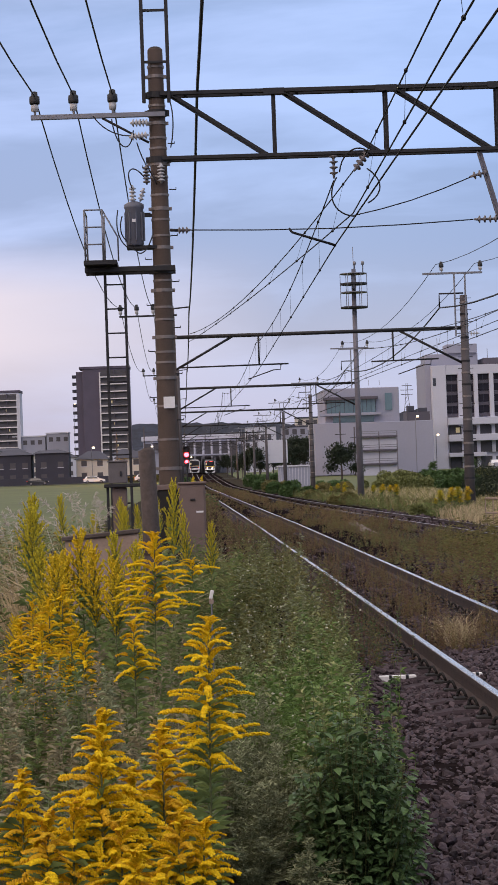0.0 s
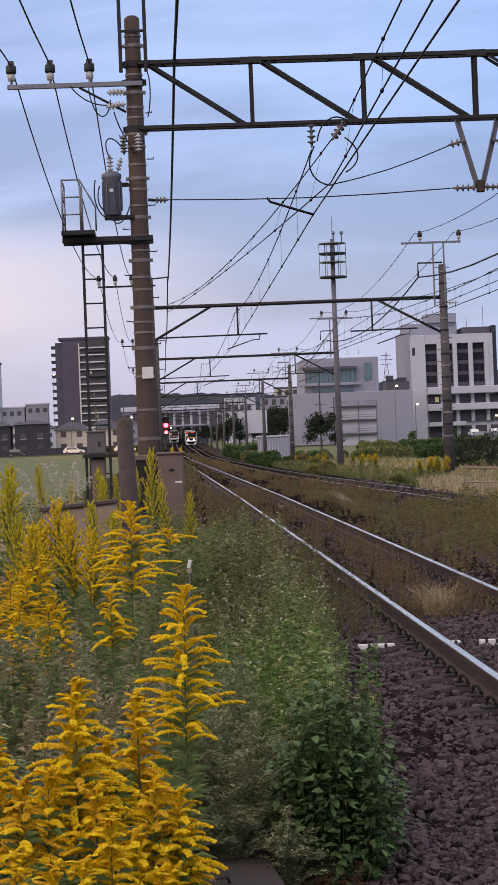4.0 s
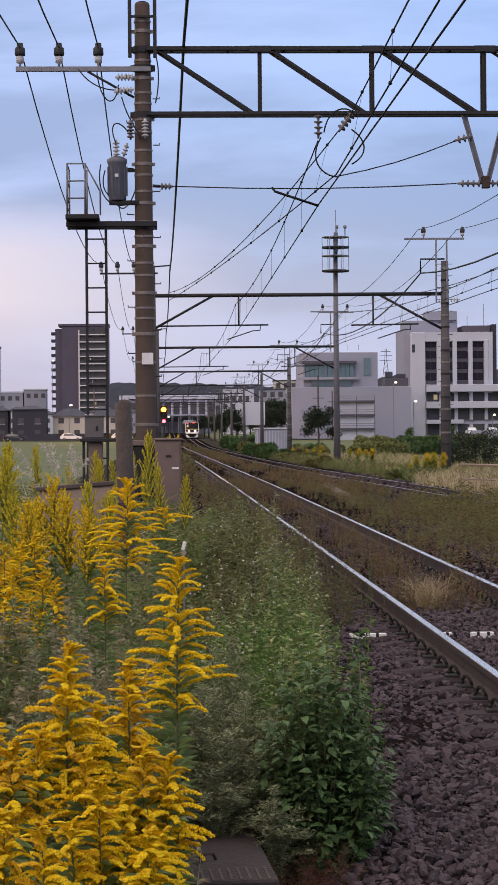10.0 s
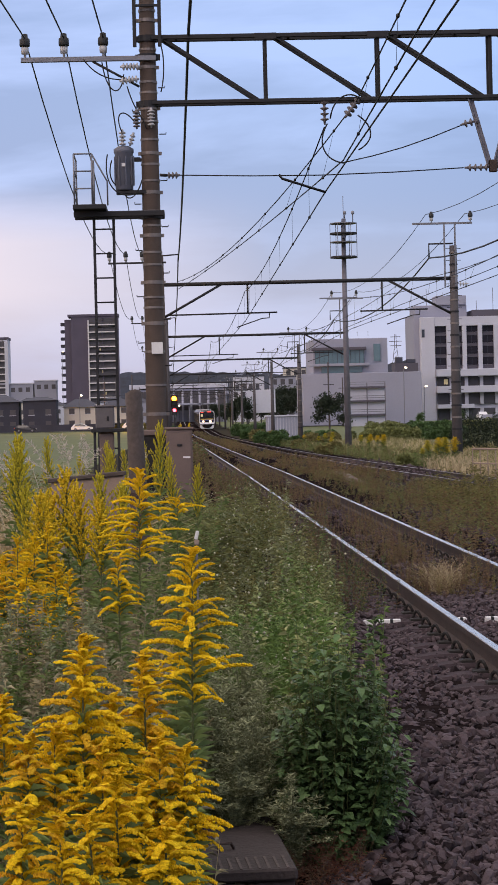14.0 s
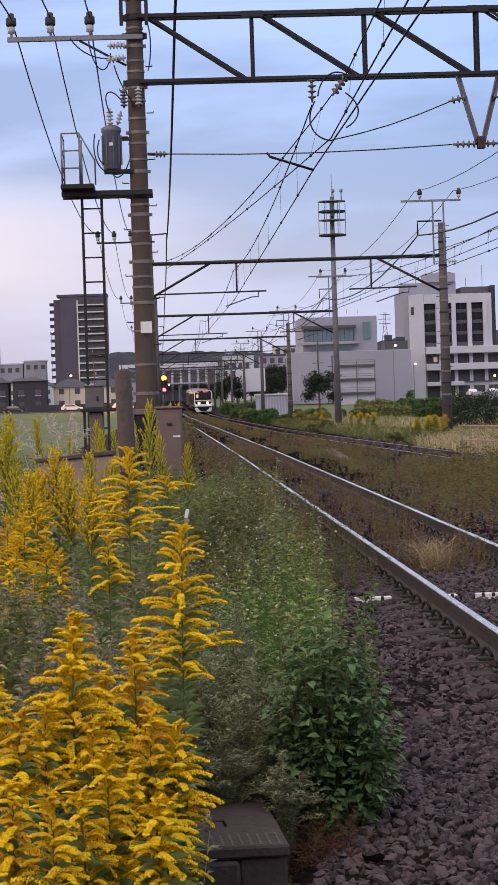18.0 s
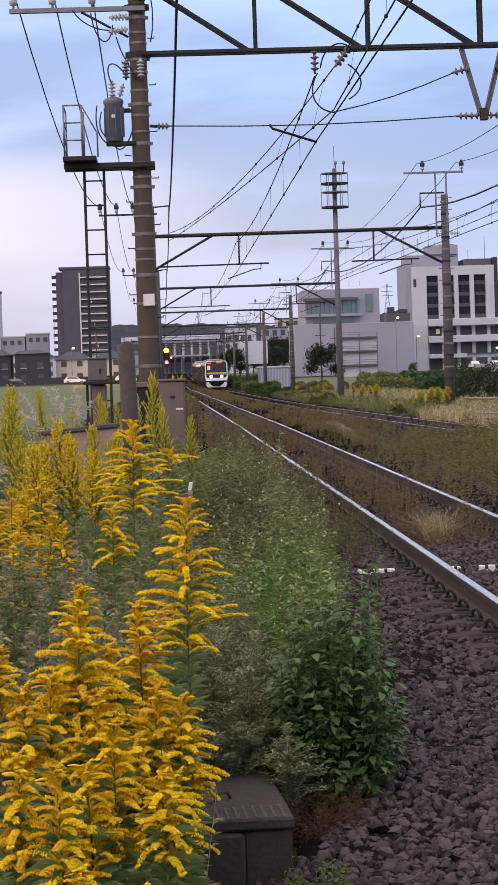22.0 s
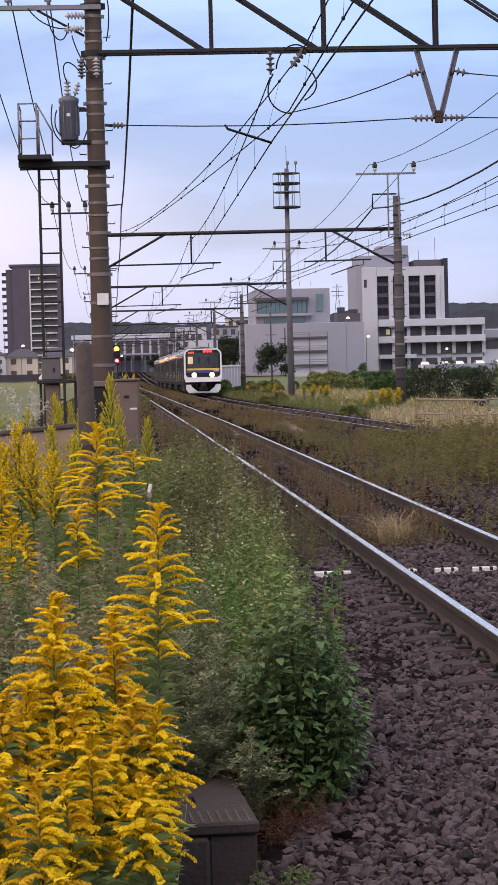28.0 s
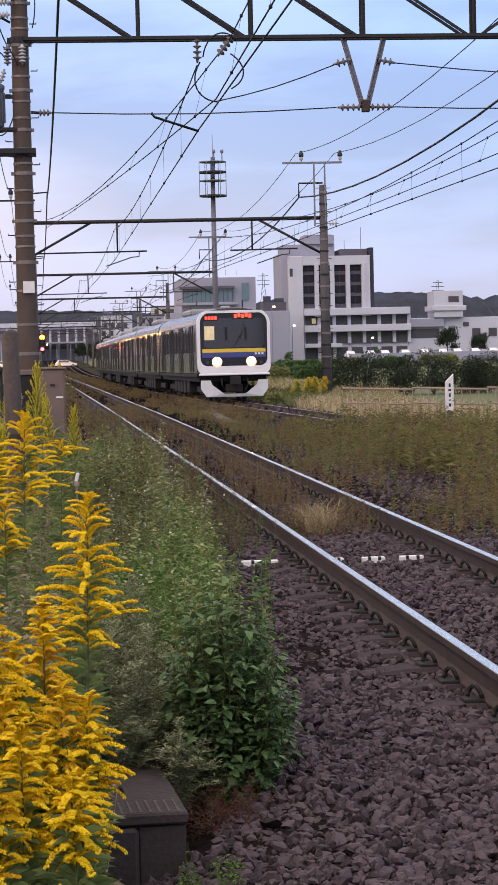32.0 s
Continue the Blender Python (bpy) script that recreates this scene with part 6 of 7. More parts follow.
GOLD = leafmat("goldenrod_flower", (0.66, 0.415, 0.006), (0.90, 0.60, 0.014), 0.18, 0.2, 0.8)
GOLDPALE = leafmat("young_goldenrod_flower", (0.40, 0.31, 0.018), (0.68, 0.48, 0.022), 0.3, 0.2, 0.8)
GOLDBROWN = leafmat("fading_goldenrod_flower", (0.58, 0.33, 0.012), (0.72, 0.44, 0.02), 0.2, 0.2, 0.8)
GOLDGREEN = leafmat("budding_goldenrod_flower", (0.26, 0.25, 0.03), (0.52, 0.43, 0.03), 0.3, 0.2, 0.8)
GLEAF = leafmat("goldenrod_leaf", (0.085, 0.125, 0.042), (0.17, 0.225, 0.075), 0.35)
STEMG = leafmat("green_stem", (0.07, 0.09, 0.035), (0.11, 0.12, 0.05))
WEED = leafmat("mid_green_weed_leaf", (0.076, 0.092, 0.032), (0.20, 0.215, 0.085), 0.45)
DARKLEAF = leafmat("dark_green_leaf", (0.020, 0.046, 0.016), (0.080, 0.135, 0.050), 0.5, 0.15, 0.42)
BRIGHTLEAF = leafmat("bright_green_leaf", (0.060, 0.116, 0.030), (0.145, 0.222, 0.060), 0.3, 0.25)
MUGWORT = leafmat("grey_green_mugwort_leaf", (0.10, 0.118, 0.058), (0.27, 0.285, 0.165), 0.4)
OLIVE = leafmat("olive_weed_leaf", (0.076, 0.073, 0.028), (0.19, 0.17, 0.068), 0.45)
REDWEED = leafmat("reddish_brown_weed", (0.060, 0.038, 0.030), (0.165, 0.105, 0.068), 0.45)
TALLWEED = leafmat("soft_olive_weed", (0.088, 0.086, 0.030), (0.20, 0.185, 0.068), 0.35)
WITHER = leafmat("withered_red_stem", (0.060, 0.026, 0.020), (0.17, 0.072, 0.048), 0.4)
FUZZ = leafmat("brownish_grey_seeding_weed", (0.15, 0.135, 0.078), (0.31, 0.27, 0.165), 0.35)
RUSTGRASS = leafmat("rusty_dry_grass", (0.12, 0.080, 0.038), (0.23, 0.16, 0.075), 0.4)
STRAW = leafmat("dry_straw_grass", (0.26, 0.20, 0.11), (0.48, 0.39, 0.24), 0.3)
PLUME = leafmat("silvery_plume", (0.42, 0.37, 0.33), (0.58, 0.52, 0.47), 0.25)
SEED = leafmat("pale_seed_head", (0.30, 0.29, 0.20), (0.50, 0.49, 0.38), 0.3)
HEDGE = leafmat("dark_hedge_leaf", (0.012, 0.020, 0.014), (0.034, 0.046, 0.030), 0.4)
rng = np.random.default_rng(11)


def mesh_np(name, v, f, material, smooth=False):
    """A mesh from arrays of points and triangles."""
    v, f = np.asarray(v, np.float32), np.asarray(f, np.int32)
    me = bpy.data.meshes.new(name)
    me.vertices.add(len(v))
    me.vertices.foreach_set("co", v.ravel())
    me.loops.add(f.size)
    me.loops.foreach_set("vertex_index", f.ravel())
    me.polygons.add(len(f))
    me.polygons.foreach_set("loop_start", np.arange(0, f.size, 3, dtype=np.int32))
    me.polygons.foreach_set("loop_total", np.full(len(f), 3, np.int32))
    me.materials.append(material)
    me.polygons.foreach_set("use_smooth", [smooth] * len(f))
    me.update(calc_edges=True)
    return me


def unit(a):
    return a / np.maximum(1e-9, np.linalg.norm(a, axis=-1, keepdims=True))


class Leaves:
    """Many small folded leaves, gathered as arrays."""

    def __init__(self):
        self.v, self.f, self.n = [], [], 0

    def put(self, v, f):
        """v: (n, k, 3) points of n pieces; f: triangles of one piece."""
        n, k, _ = v.shape
        self.v.append(v.reshape(-1, 3))
        f = np.asarray(f)
        self.f.append((f[None] + (np.arange(n) * k)[:, None, None] + self.n).reshape(-1, 3))
        self.n += n * k

    def leaves(self, p, d, length, width, fold=0.25, droop=0.15):
        """Folded lance-shaped leaves at p pointing along d."""
        p, d = np.asarray(p, float), unit(np.asarray(d, float))
        n = len(p)
        length, width = np.broadcast_to(length, n)[:, None], np.broadcast_to(width, n)[:, None]
        up = np.array([0, 0, 1.0]) + rng.normal(0, 0.35, (n, 3))
        side = unit(np.cross(d, up))
        nor = np.cross(side, d)
        mid = p + d * length * 0.45
        tip = p + d * length - np.array([0, 0, 1.0]) * length * droop
        self.put(np.stack([p, mid + side * width / 2 + nor * width * fold, tip, mid - side * width / 2 + nor * width * fold], 1), [(0, 1, 2), (0, 2, 3)])

    def broad(self, p, d, length, width):
        """Egg-shaped pointed leaves with a midrib fold."""
        p, d = np.asarray(p, float), unit(np.asarray(d, float))
        n = len(p)
        length, width = np.broadcast_to(length, n)[:, None], np.broadcast_to(width, n)[:, None]
        up = np.array([0, 0, 1.0]) + rng.normal(0, 0.3, (n, 3))
        side = unit(np.cross(d, up))
        nor = np.cross(side, d)
        z = np.array([0, 0, 1.0])
        c1 = p + d * length * 0.35
        c2 = p + d * length * 0.7 - z * length * 0.06
        tip = p + d * length - z * length * 0.2
        w1, w2 = width * 0.5, width * 0.36
        self.put(np.stack([p, c1, c2, tip, c1 + side * w1 + nor * w1 * 0.3, c2 + side * w2 + nor * w2 * 0.25, c1 - side * w1 + nor * w1 * 0.3, c2 - side * w2 + nor * w2 * 0.25], 1),
                 [(0, 4, 1), (1, 4, 5), (1, 5, 2), (2, 5, 3), (0, 1, 6), (1, 7, 6), (1, 2, 7), (2, 3, 7)])

    def blades(self, p, d, length, width, bend=0.5):
        """Grass blades bending over at the tip."""
        p, d = np.asarray(p, float), unit(np.asarray(d, float))
        n = len(p)
        length, width = np.broadcast_to(length, n)[:, None], np.broadcast_to(width, n)[:, None]
        side = unit(np.cross(d, rng.normal(0, 1, (n, 3))))
        out = unit(d * np.array([1, 1, 0.0]) + rng.normal(0, 0.3, (n, 3)) * np.array([1, 1, 0]))
        a = p + d * length * 0.55
        t = p + d * length * 0.9 + out * length * bend * 0.45
        t[:, 2] -= (length * bend * 0.2)[:, 0]
        self.put(np.stack([p - side * width / 2, p + side * width / 2, a + side * width * 0.4, a - side * width * 0.4, t], 1), [(0, 1, 2), (0, 2, 3), (3, 2, 4)])

    def buds(self, p, size):
        """Small eight-sided buds."""
        p = np.asarray(p, float)
        n = len(p)
        size = np.broadcast_to(size, n)[:, None, None]
        o = np.array([(1, 0, 0), (-1, 0, 0), (0, 1, 0), (0, -1, 0), (0, 0, 1), (0, 0, -1.0)])
        jit = 1 + rng.normal(0, 0.25, (n, 6, 1))
        self.put(p[:, None] + o[None] * jit * size, [(0, 2, 4), (2, 1, 4), (1, 3, 4), (3, 0, 4), (2, 0, 5), (1, 2, 5), (3, 1, 5), (0, 3, 5)])

    def stems(self, a, b, r):
        """Thin three-sided stems from a to b."""
        a, b = np.asarray(a, float), np.asarray(b, float)
        n = len(a)
        r = np.broadcast_to(r, n)[:, None]
        d = unit(b - a)
        s = unit(np.cross(d, np.array([0.3, 0.9, 0.1])))
        u = np.cross(d, s)
        ring = [s, -0.5 * s + 0.87 * u, -0.5 * s - 0.87 * u]
        self.put(np.stack([a + q * r for q in ring] + [b + q * r * 0.5 for q in ring], 1), [(0, 1, 4), (0, 4, 3), (1, 2, 5), (1, 5, 4), (2, 0, 3), (2, 3, 5)])

    def mesh(self, name, material):
        return mesh_np(name, np.concatenate(self.v), np.concatenate(self.f), material)


def spray_mesh(k, florets, material, size=0.074):
    """One arching flower branch of a goldenrod along +x; across it is built in units of 0.12 m."""
    L = Leaves()
    t = (np.arange(florets) + rng.random(florets)) / florets
    t = 0.10 + 0.90 * t
    lift, fall = 0.46 + 0.10 * (k % 3), 0.46 + 0.10 * (k % 4)
    sway = 0.12 * (k % 5 - 2)
    thick = size * np.clip(1.1 - 0.35 * t ** 2, 0.4, 1.1) * np.clip(t * 4, 0.35, 1)
    ang = rng.uniform(-1.9, 1.9, florets)
    off = np.stack([rng.normal(0, 0.008, florets), np.sin(ang) * thick * 0.8, np.cos(ang) * thick * 0.55], 1)
    c = np.stack([t, sway * t * t, lift * t - fall * t * t], 1) + off
    n = florets
    r = rng.uniform(0.7, 1.1, n)[:, None, None] * size * 0.52
    o = np.array([(0.75, 0, 0), (-0.75, 0, 0), (0, 1, 0), (0, -1, 0), (0.1, 0, 1.05), (0, 0, -0.8)])
    L.put(c[:, None] + o[None] * (1 + rng.normal(0, 0.12, (n, 6, 1))) * r, [(0, 2, 4), (2, 1, 4), (1, 3, 4), (3, 0, 4), (2, 0, 5), (1, 2, 5), (3, 1, 5), (0, 3, 5)])
    s = np.linspace(0, 1, 6)
    c = np.stack([s, sway * s * s, lift * s - fall * s * s], 1)
    L.stems(c[:-1], c[1:], 0.010)
    return L.mesh("flower_branch", material)


SPRAYS = [spray_mesh(k, 100, GOLD) for k in range(5)] + [spray_mesh(k, 96, GOLDBROWN) for k in range(2)]


def goldenrod_leaves(h, top, n, rad=0.09):
    L = Leaves()
    z = rng.uniform(0.05, top, n)
    a = rng.uniform(0, 6.28, n)
    d = np.stack([np.cos(a), np.sin(a), rng.uniform(0.15, 0.9, n)], 1)
    p = np.stack([np.zeros(n), np.zeros(n), z], 1)
    L.leaves(p, d, rng.uniform(0.06, 0.12, n), rng.uniform(0.012, 0.02, n), 0.2, 0.25)
    return L


def goldenrod(x, y, tip, panicle, reach, count, seed, fade=0.0, lean=(0, 0)):
    """A tall goldenrod with separately built flower branches."""
    r = random.Random(seed)
    z0 = ground_z(x, y)
    h = tip - z0
    g = thing("goldenrod", x - lean[0], y - lean[1], z0, "tall goldenrod in full yellow flower with arching branches", "wild flower", "goldenrods in the foreground")
    bend = lambda z: Vector((lean[0] * (z / h) ** 2, lean[1] * (z / h) ** 2, z))
    part("stem", Geo().tube([bend(h * i / 8) for i in range(9)], 0.0055, 6, 0.002), STEMG, g, "green stem", True)
    L = Leaves()
    n = int(150 + 90 * h)
    z = np.sort(rng.uniform(0.08, h - panicle * 0.45, n))
    a = rng.uniform(0, 6.28, n)
    p = np.stack([lean[0] * (z / h) ** 2, lean[1] * (z / h) ** 2, z], 1)
    L.leaves(p, np.stack([np.cos(a), np.sin(a), rng.uniform(0.2, 1.0, n)], 1), rng.uniform(0.05, 0.095, n), rng.uniform(0.010, 0.016, n), 0.2, 0.3)
    lv = part("leaves", L.mesh("leaves", GLEAF), None, g, "narrow green leaves")
    lv["kind"] = "stuff"
    for i in range(count):
        u = (i + 0.3 + 0.5 * r.random()) / count
        zz = h - 0.012 - panicle * u
        ln = reach * (0.20 + 0.80 * min(1, u * 1.45) ** 0.85) * r.uniform(0.8, 1.15)
        if u > 0.88:
            ln *= 0.75
        if i % 2 and u > 0.2:
            ln *= 0.72
        az = i * 137.5 + r.uniform(-22, 22)
        if abs((az - 270 + 180) % 360 - 180) < 42 and r.random() < 0.55:
            az += r.choice((-1, 1)) * 70
        pitch = -58 * (1 - min(1, u * 3.0)) - 6 + r.uniform(-8, 8)
        pm = r.choice(SPRAYS[:5]) if r.random() > fade else SPRAYS[5 + (i % 2)]
        turn = Euler((r.uniform(-0.25, 0.25), radians(pitch), radians(az)), "XYZ").to_matrix().to_4x4()
        part("flower_branch", pm, None, g, "", place=Matrix.Translation(bend(zz)) @ turn @ Matrix.Diagonal((ln, 0.12, 0.12 * min(1, 0.4 + ln / 0.16), 1)))
    # flowering tip
    tip_turn = Euler((0, radians(-84), 0.5), "XYZ").to_matrix().to_4x4()
    part("flower_branch", SPRAYS[0], None, g, "", place=Matrix.Translation(bend(h - 0.035)) @ tip_turn @ Matrix.Diagonal((0.05, 0.11, 0.07, 1)))
    return g


def far_goldenrod(k, pale):
    """A goldenrod seen further off: stem, leaves and one flower head."""
    h, panicle, reach = 1.0, 0.31 if pale else 0.28, 0.11 if pale else 0.15
    g = thing("goldenrod", 0, 0, 0, "yellow-green goldenrod coming into flower among weeds" if pale else "yellow goldenrod in flower among weeds", "wild flower", "goldenrods in the weeds")
    part("stem", Geo().tube([(0, 0, 0), (0.01, 0.01, 0.5), (0, 0, h)], 0.006, 5, 0.002), STEMG, g)
    L = goldenrod_leaves(h, h - panicle * 0.6, 110)
    part("leaves", L.mesh("leaves", GLEAF), None, g, "narrow green leaves")["kind"] = "stuff"
    F, G2 = Leaves(), Leaves()
    m = 44 if pale else 38
    for i in range(m):
        u = (i + rng.random()) / m
        ln = reach * (0.25 + 0.75 * min(1, u * 1.5)) * rng.uniform(0.7, 1.1)
        az = i * 2.4
        k2 = 17 if pale else 22
        t = np.linspace(0.12, 1, k2)
        up = (1.5 if pale else 0.35) + 1.0 * (1 - min(1, u * 2))
        out = ln * t
        p = np.stack([np.cos(az) * out, np.sin(az) * out, h - panicle * u + up * out - (0.5 if pale else 1.0) * out * t], 1)
        F.buds(p + rng.normal(0, 0.002, p.shape), rng.uniform(0.0062, 0.0088, k2) * (1.2 - 0.5 * t))
        e = np.array([[0, 0, h - panicle * u]])
        G2.leaves(np.repeat(e, 4, 0), np.stack([np.cos(az + np.arange(4)), np.sin(az + np.arange(4)), np.full(4, 1.2)], 1), ln * 0.75, 0.007, 0.2, 0.1)
    part("flower_head", F.mesh("flower_head", GOLDGREEN if k == 2 else GOLDPALE), None, g, "feathery yellow flower head")
    part("upper_leaves", G2.mesh("upper_leaves", WEED), None, g, "short green leaves between the flowers")["kind"] = "stuff"
    return g


def plant_goldenrods():
    # x, y, tip height, flower length, reach, branches, share of faded branches
    for i, (x, y, tip, pan, reach, n, fade) in enumerate((
            (-0.138, 5.0, 1.31, 0.36, 0.115, 54, 0.06), (-0.005, 5.3, 1.25, 0.40, 0.095, 50, 0.35), (0.091, 4.9, 1.075, 0.24, 0.095, 34, 0.2),
            (-0.057, 4.5, 1.085, 0.27, 0.07, 40, 0.05), (0.043, 4.35, 1.005, 0.18, 0.065, 28, 0.0), (-0.152, 4.1, 1.07, 0.30, 0.075, 40, 0.2),
            (-0.239, 4.6, 1.155, 0.19, 0.06, 26, 0.7), (-0.23, 4.2, 1.08, 0.22, 0.06, 30, 0.3), (0.126, 6.1, 1.445, 0.42, 0.145, 42, 0.0),
            (0.074, 6.4, 1.088, 0.06, 0.03, 8, 0.1), (-0.065, 9.5, 1.58, 0.36, 0.19, 40, 0.0), (-0.142, 8.5, 1.285, 0.22, 0.10, 20, 0.1),
            (0.10, 10.5, 1.44, 0.08, 0.12, 9, 0.0), (-0.09, 4.8, 1.10, 0.22, 0.08, 30, 0.3), (-0.34, 5.2, 1.16, 0.28, 0.09, 34, 0.2), (-0.10, 3.85, 0.93, 0.2, 0.07, 26, 0.1), (0.0, 3.9, 0.88, 0.2, 0.07, 26, 0.1),
            (-0.075, 5.1, 1.17, 0.26, 0.09, 32, 0.2), (-0.20, 4.9, 1.13, 0.24, 0.09, 32, 0.1), (0.035, 4.9, 1.10, 0.26, 0.09, 32, 0.35), (-0.005, 4.6, 1.04, 0.24, 0.08, 32, 0.1), (0.075, 4.55, 0.97, 0.18, 0.075, 26, 0.05), (-0.11, 4.4, 1.02, 0.22, 0.07, 28, 0.1))):
        goldenrod(x, y, tip, pan, reach * 1.16, int(n * (2.0 if y < 5.6 else 1.5)), 40 + i, fade, (rnd.uniform(-0.03, 0.03), rnd.uniform(-0.03, 0.03)))
    for i, (x, y, tip) in enumerate(((-0.69, 10.8, 1.25), (-0.63, 11.2, 1.25), (-0.585, 11.6, 1.28), (-0.64, 10.6, 1.15), (-0.51, 10.8, 1.12), (-0.43, 10.6, 1.10), (-0.63, 10.2, 1.07), (-0.54, 10.4, 1.02), (-0.76, 10.9, 1.16))):
        goldenrod(x, y, tip, 0.36, 0.125, 42, 90 + i, 0.3, (rnd.uniform(-0.03, 0.03), rnd.uniform(-0.03, 0.03)))
    base = [far_goldenrod(k, True) for k in range(3)]
    spots = [(-0.54, 13.5, 1.48), (-0.45, 13.0, 1.40), (-0.84, 14.0, 1.36), (-0.72, 13.2, 1.35), (-0.59, 12.5, 1.37), (-0.35, 14.5, 1.43), (-0.28, 14.0, 1.38), (-0.36, 12.8, 1.33),
             (-0.05, 17.0, 1.74), (0.16, 19.0, 1.48), (0.28, 19.0, 1.38), (-1.16, 16.0, 1.68), (-1.03, 15.5, 1.60), (-1.12, 22.0, 1.62), (-0.58, 24.0, 1.55), (-0.65, 23.0, 1.47), (-0.76, 13.5, 1.35)]
    for k in range(8):
        y = rnd.uniform(11.0, 12.6)
        spots.append((rnd.uniform(-0.075 * y, -0.04 * y), y, rnd.uniform(0.94, 1.14)))
    for k in range(9):
        y = rnd.uniform(20, 30)
        spots.append((rnd.uniform(-0.9, 0.1), y, rnd.uniform(1.2, 1.55)))
    for k in range(13):
        spots.append((rnd.gauss(9.45, 0.22), rnd.uniform(75, 79), rnd.uniform(0.6, 1.05)))
    for k in range(6):
        spots.append((rnd.gauss(9.6, 0.3), rnd.uniform(104, 108), rnd.uniform(0.7, 1.0)))
    for k in range(5):
        y = rnd.uniform(112, 150)
        spots.append((far_x(y) + rnd.uniform(1.6, 4.0), y, rnd.uniform(0.7, 1.1)))
    for k in range(3):
        spots.append((0.30 + 0.1 * k, 52 + 3 * k, 1.7))
    for i, (x, y, tip) in enumerate(spots):
        b = base[2] if 13.8 < y < 40 or y > 60 and i % 2 else base[i % 2]
        z0 = ground_z(x, y)
        m = pose(x, y, z0, rnd.uniform(-4, 4), rnd.uniform(-4, 4), rnd.uniform(0, 360))
        c = b if not b.get("used") else copy_thing(b, m)
        b["used"] = 1
        s = tip - z0
        wide = (0.46 if y > 16 else 0.66 if y > 13.8 else 0.80) * s if y < 60 else 1.75 * s
        c.matrix_basis = m @ Matrix.Diagonal((wide, wide, s, 1))
    for b in base:
        del b["used"]


plant_goldenrods()


def patch(name, n, area, height, leaf, per, materials, label, category="weeds", droop=0.3, lean=0.25, upright=(0.1, 1.1), bare=0.12, bias=1.0, wide=False):
    """A stand of leafy weeds: stems with leaves all along. area(i) gives x, y; height(x, y) the height."""
    xy = np.array([area() for _ in range(n)])
    z0 = np.array([ground_z(x, y) for x, y in xy])
    h = np.array([height(x, y) for x, y in xy]) * rng.uniform(0.55, 1.1, n)
    base = np.column_stack([xy, z0 - 0.02])
    top = base + np.column_stack([np.clip(rng.normal(0, lean, (n, 2)), -1.6 * lean, 1.6 * lean) * h[:, None] * 0.5, h])
    for j, m in enumerate(materials):
        sel = np.arange(n) % len(materials) == j
        b, t, hh = base[sel], top[sel], h[sel]
        k = len(b)
        L = Leaves()
        L.stems(b, t, 0.0014 * np.clip(hh / 0.6, 0.6, 2.0))
        u = bare + (1 - bare) * rng.random((k, per)) ** bias
        p = b[:, None] + (t - b)[:, None] * u[..., None]
        a = rng.uniform(0, 6.28, (k, per))
        d = np.stack([np.cos(a), np.sin(a), rng.uniform(*upright, (k, per))], -1)
        ln = rng.uniform(*leaf[0], (k, per)) * (1.15 - 0.5 * u) * np.clip(hh[:, None] / 0.5, 0.7, 1.6)
        if wide:
            L.broad(p.reshape(-1, 3), d.reshape(-1, 3), ln.ravel(), ln.ravel() * leaf[1])
        else:
            L.leaves(p.reshape(-1, 3), d.reshape(-1, 3), ln.ravel(), ln.ravel() * leaf[1], 0.2, droop)
        tagged(part(name, L.mesh(name, m)), label, category, kind="stuff")


def between(x0, x1, y0, y1, power=1.0, clump=0.0):
    """A random spot, thinner further off; with clump the spots gather in uneven groups of that width."""
    def f():
        for _ in range(12):
            y = y0 + (y1 - y0) * rnd.random() ** power
            a, b = (x0(y) if callable(x0) else x0), (x1(y) if callable(x1) else x1)
            x = rnd.uniform(a, b)
            if not clump or noise.noise((x / clump, y / clump / 2.2, 5.3)) > rnd.uniform(-0.25, 0.45):
                break
        return x, y
    return f


def edge(y):
    """Where the weeds give way to bare ballast, left of the near track."""
    return 0.70 + 0.068 * (y - 8) if y < 16 else 1.35 + 0.02 * (min(y, 40) - 16)


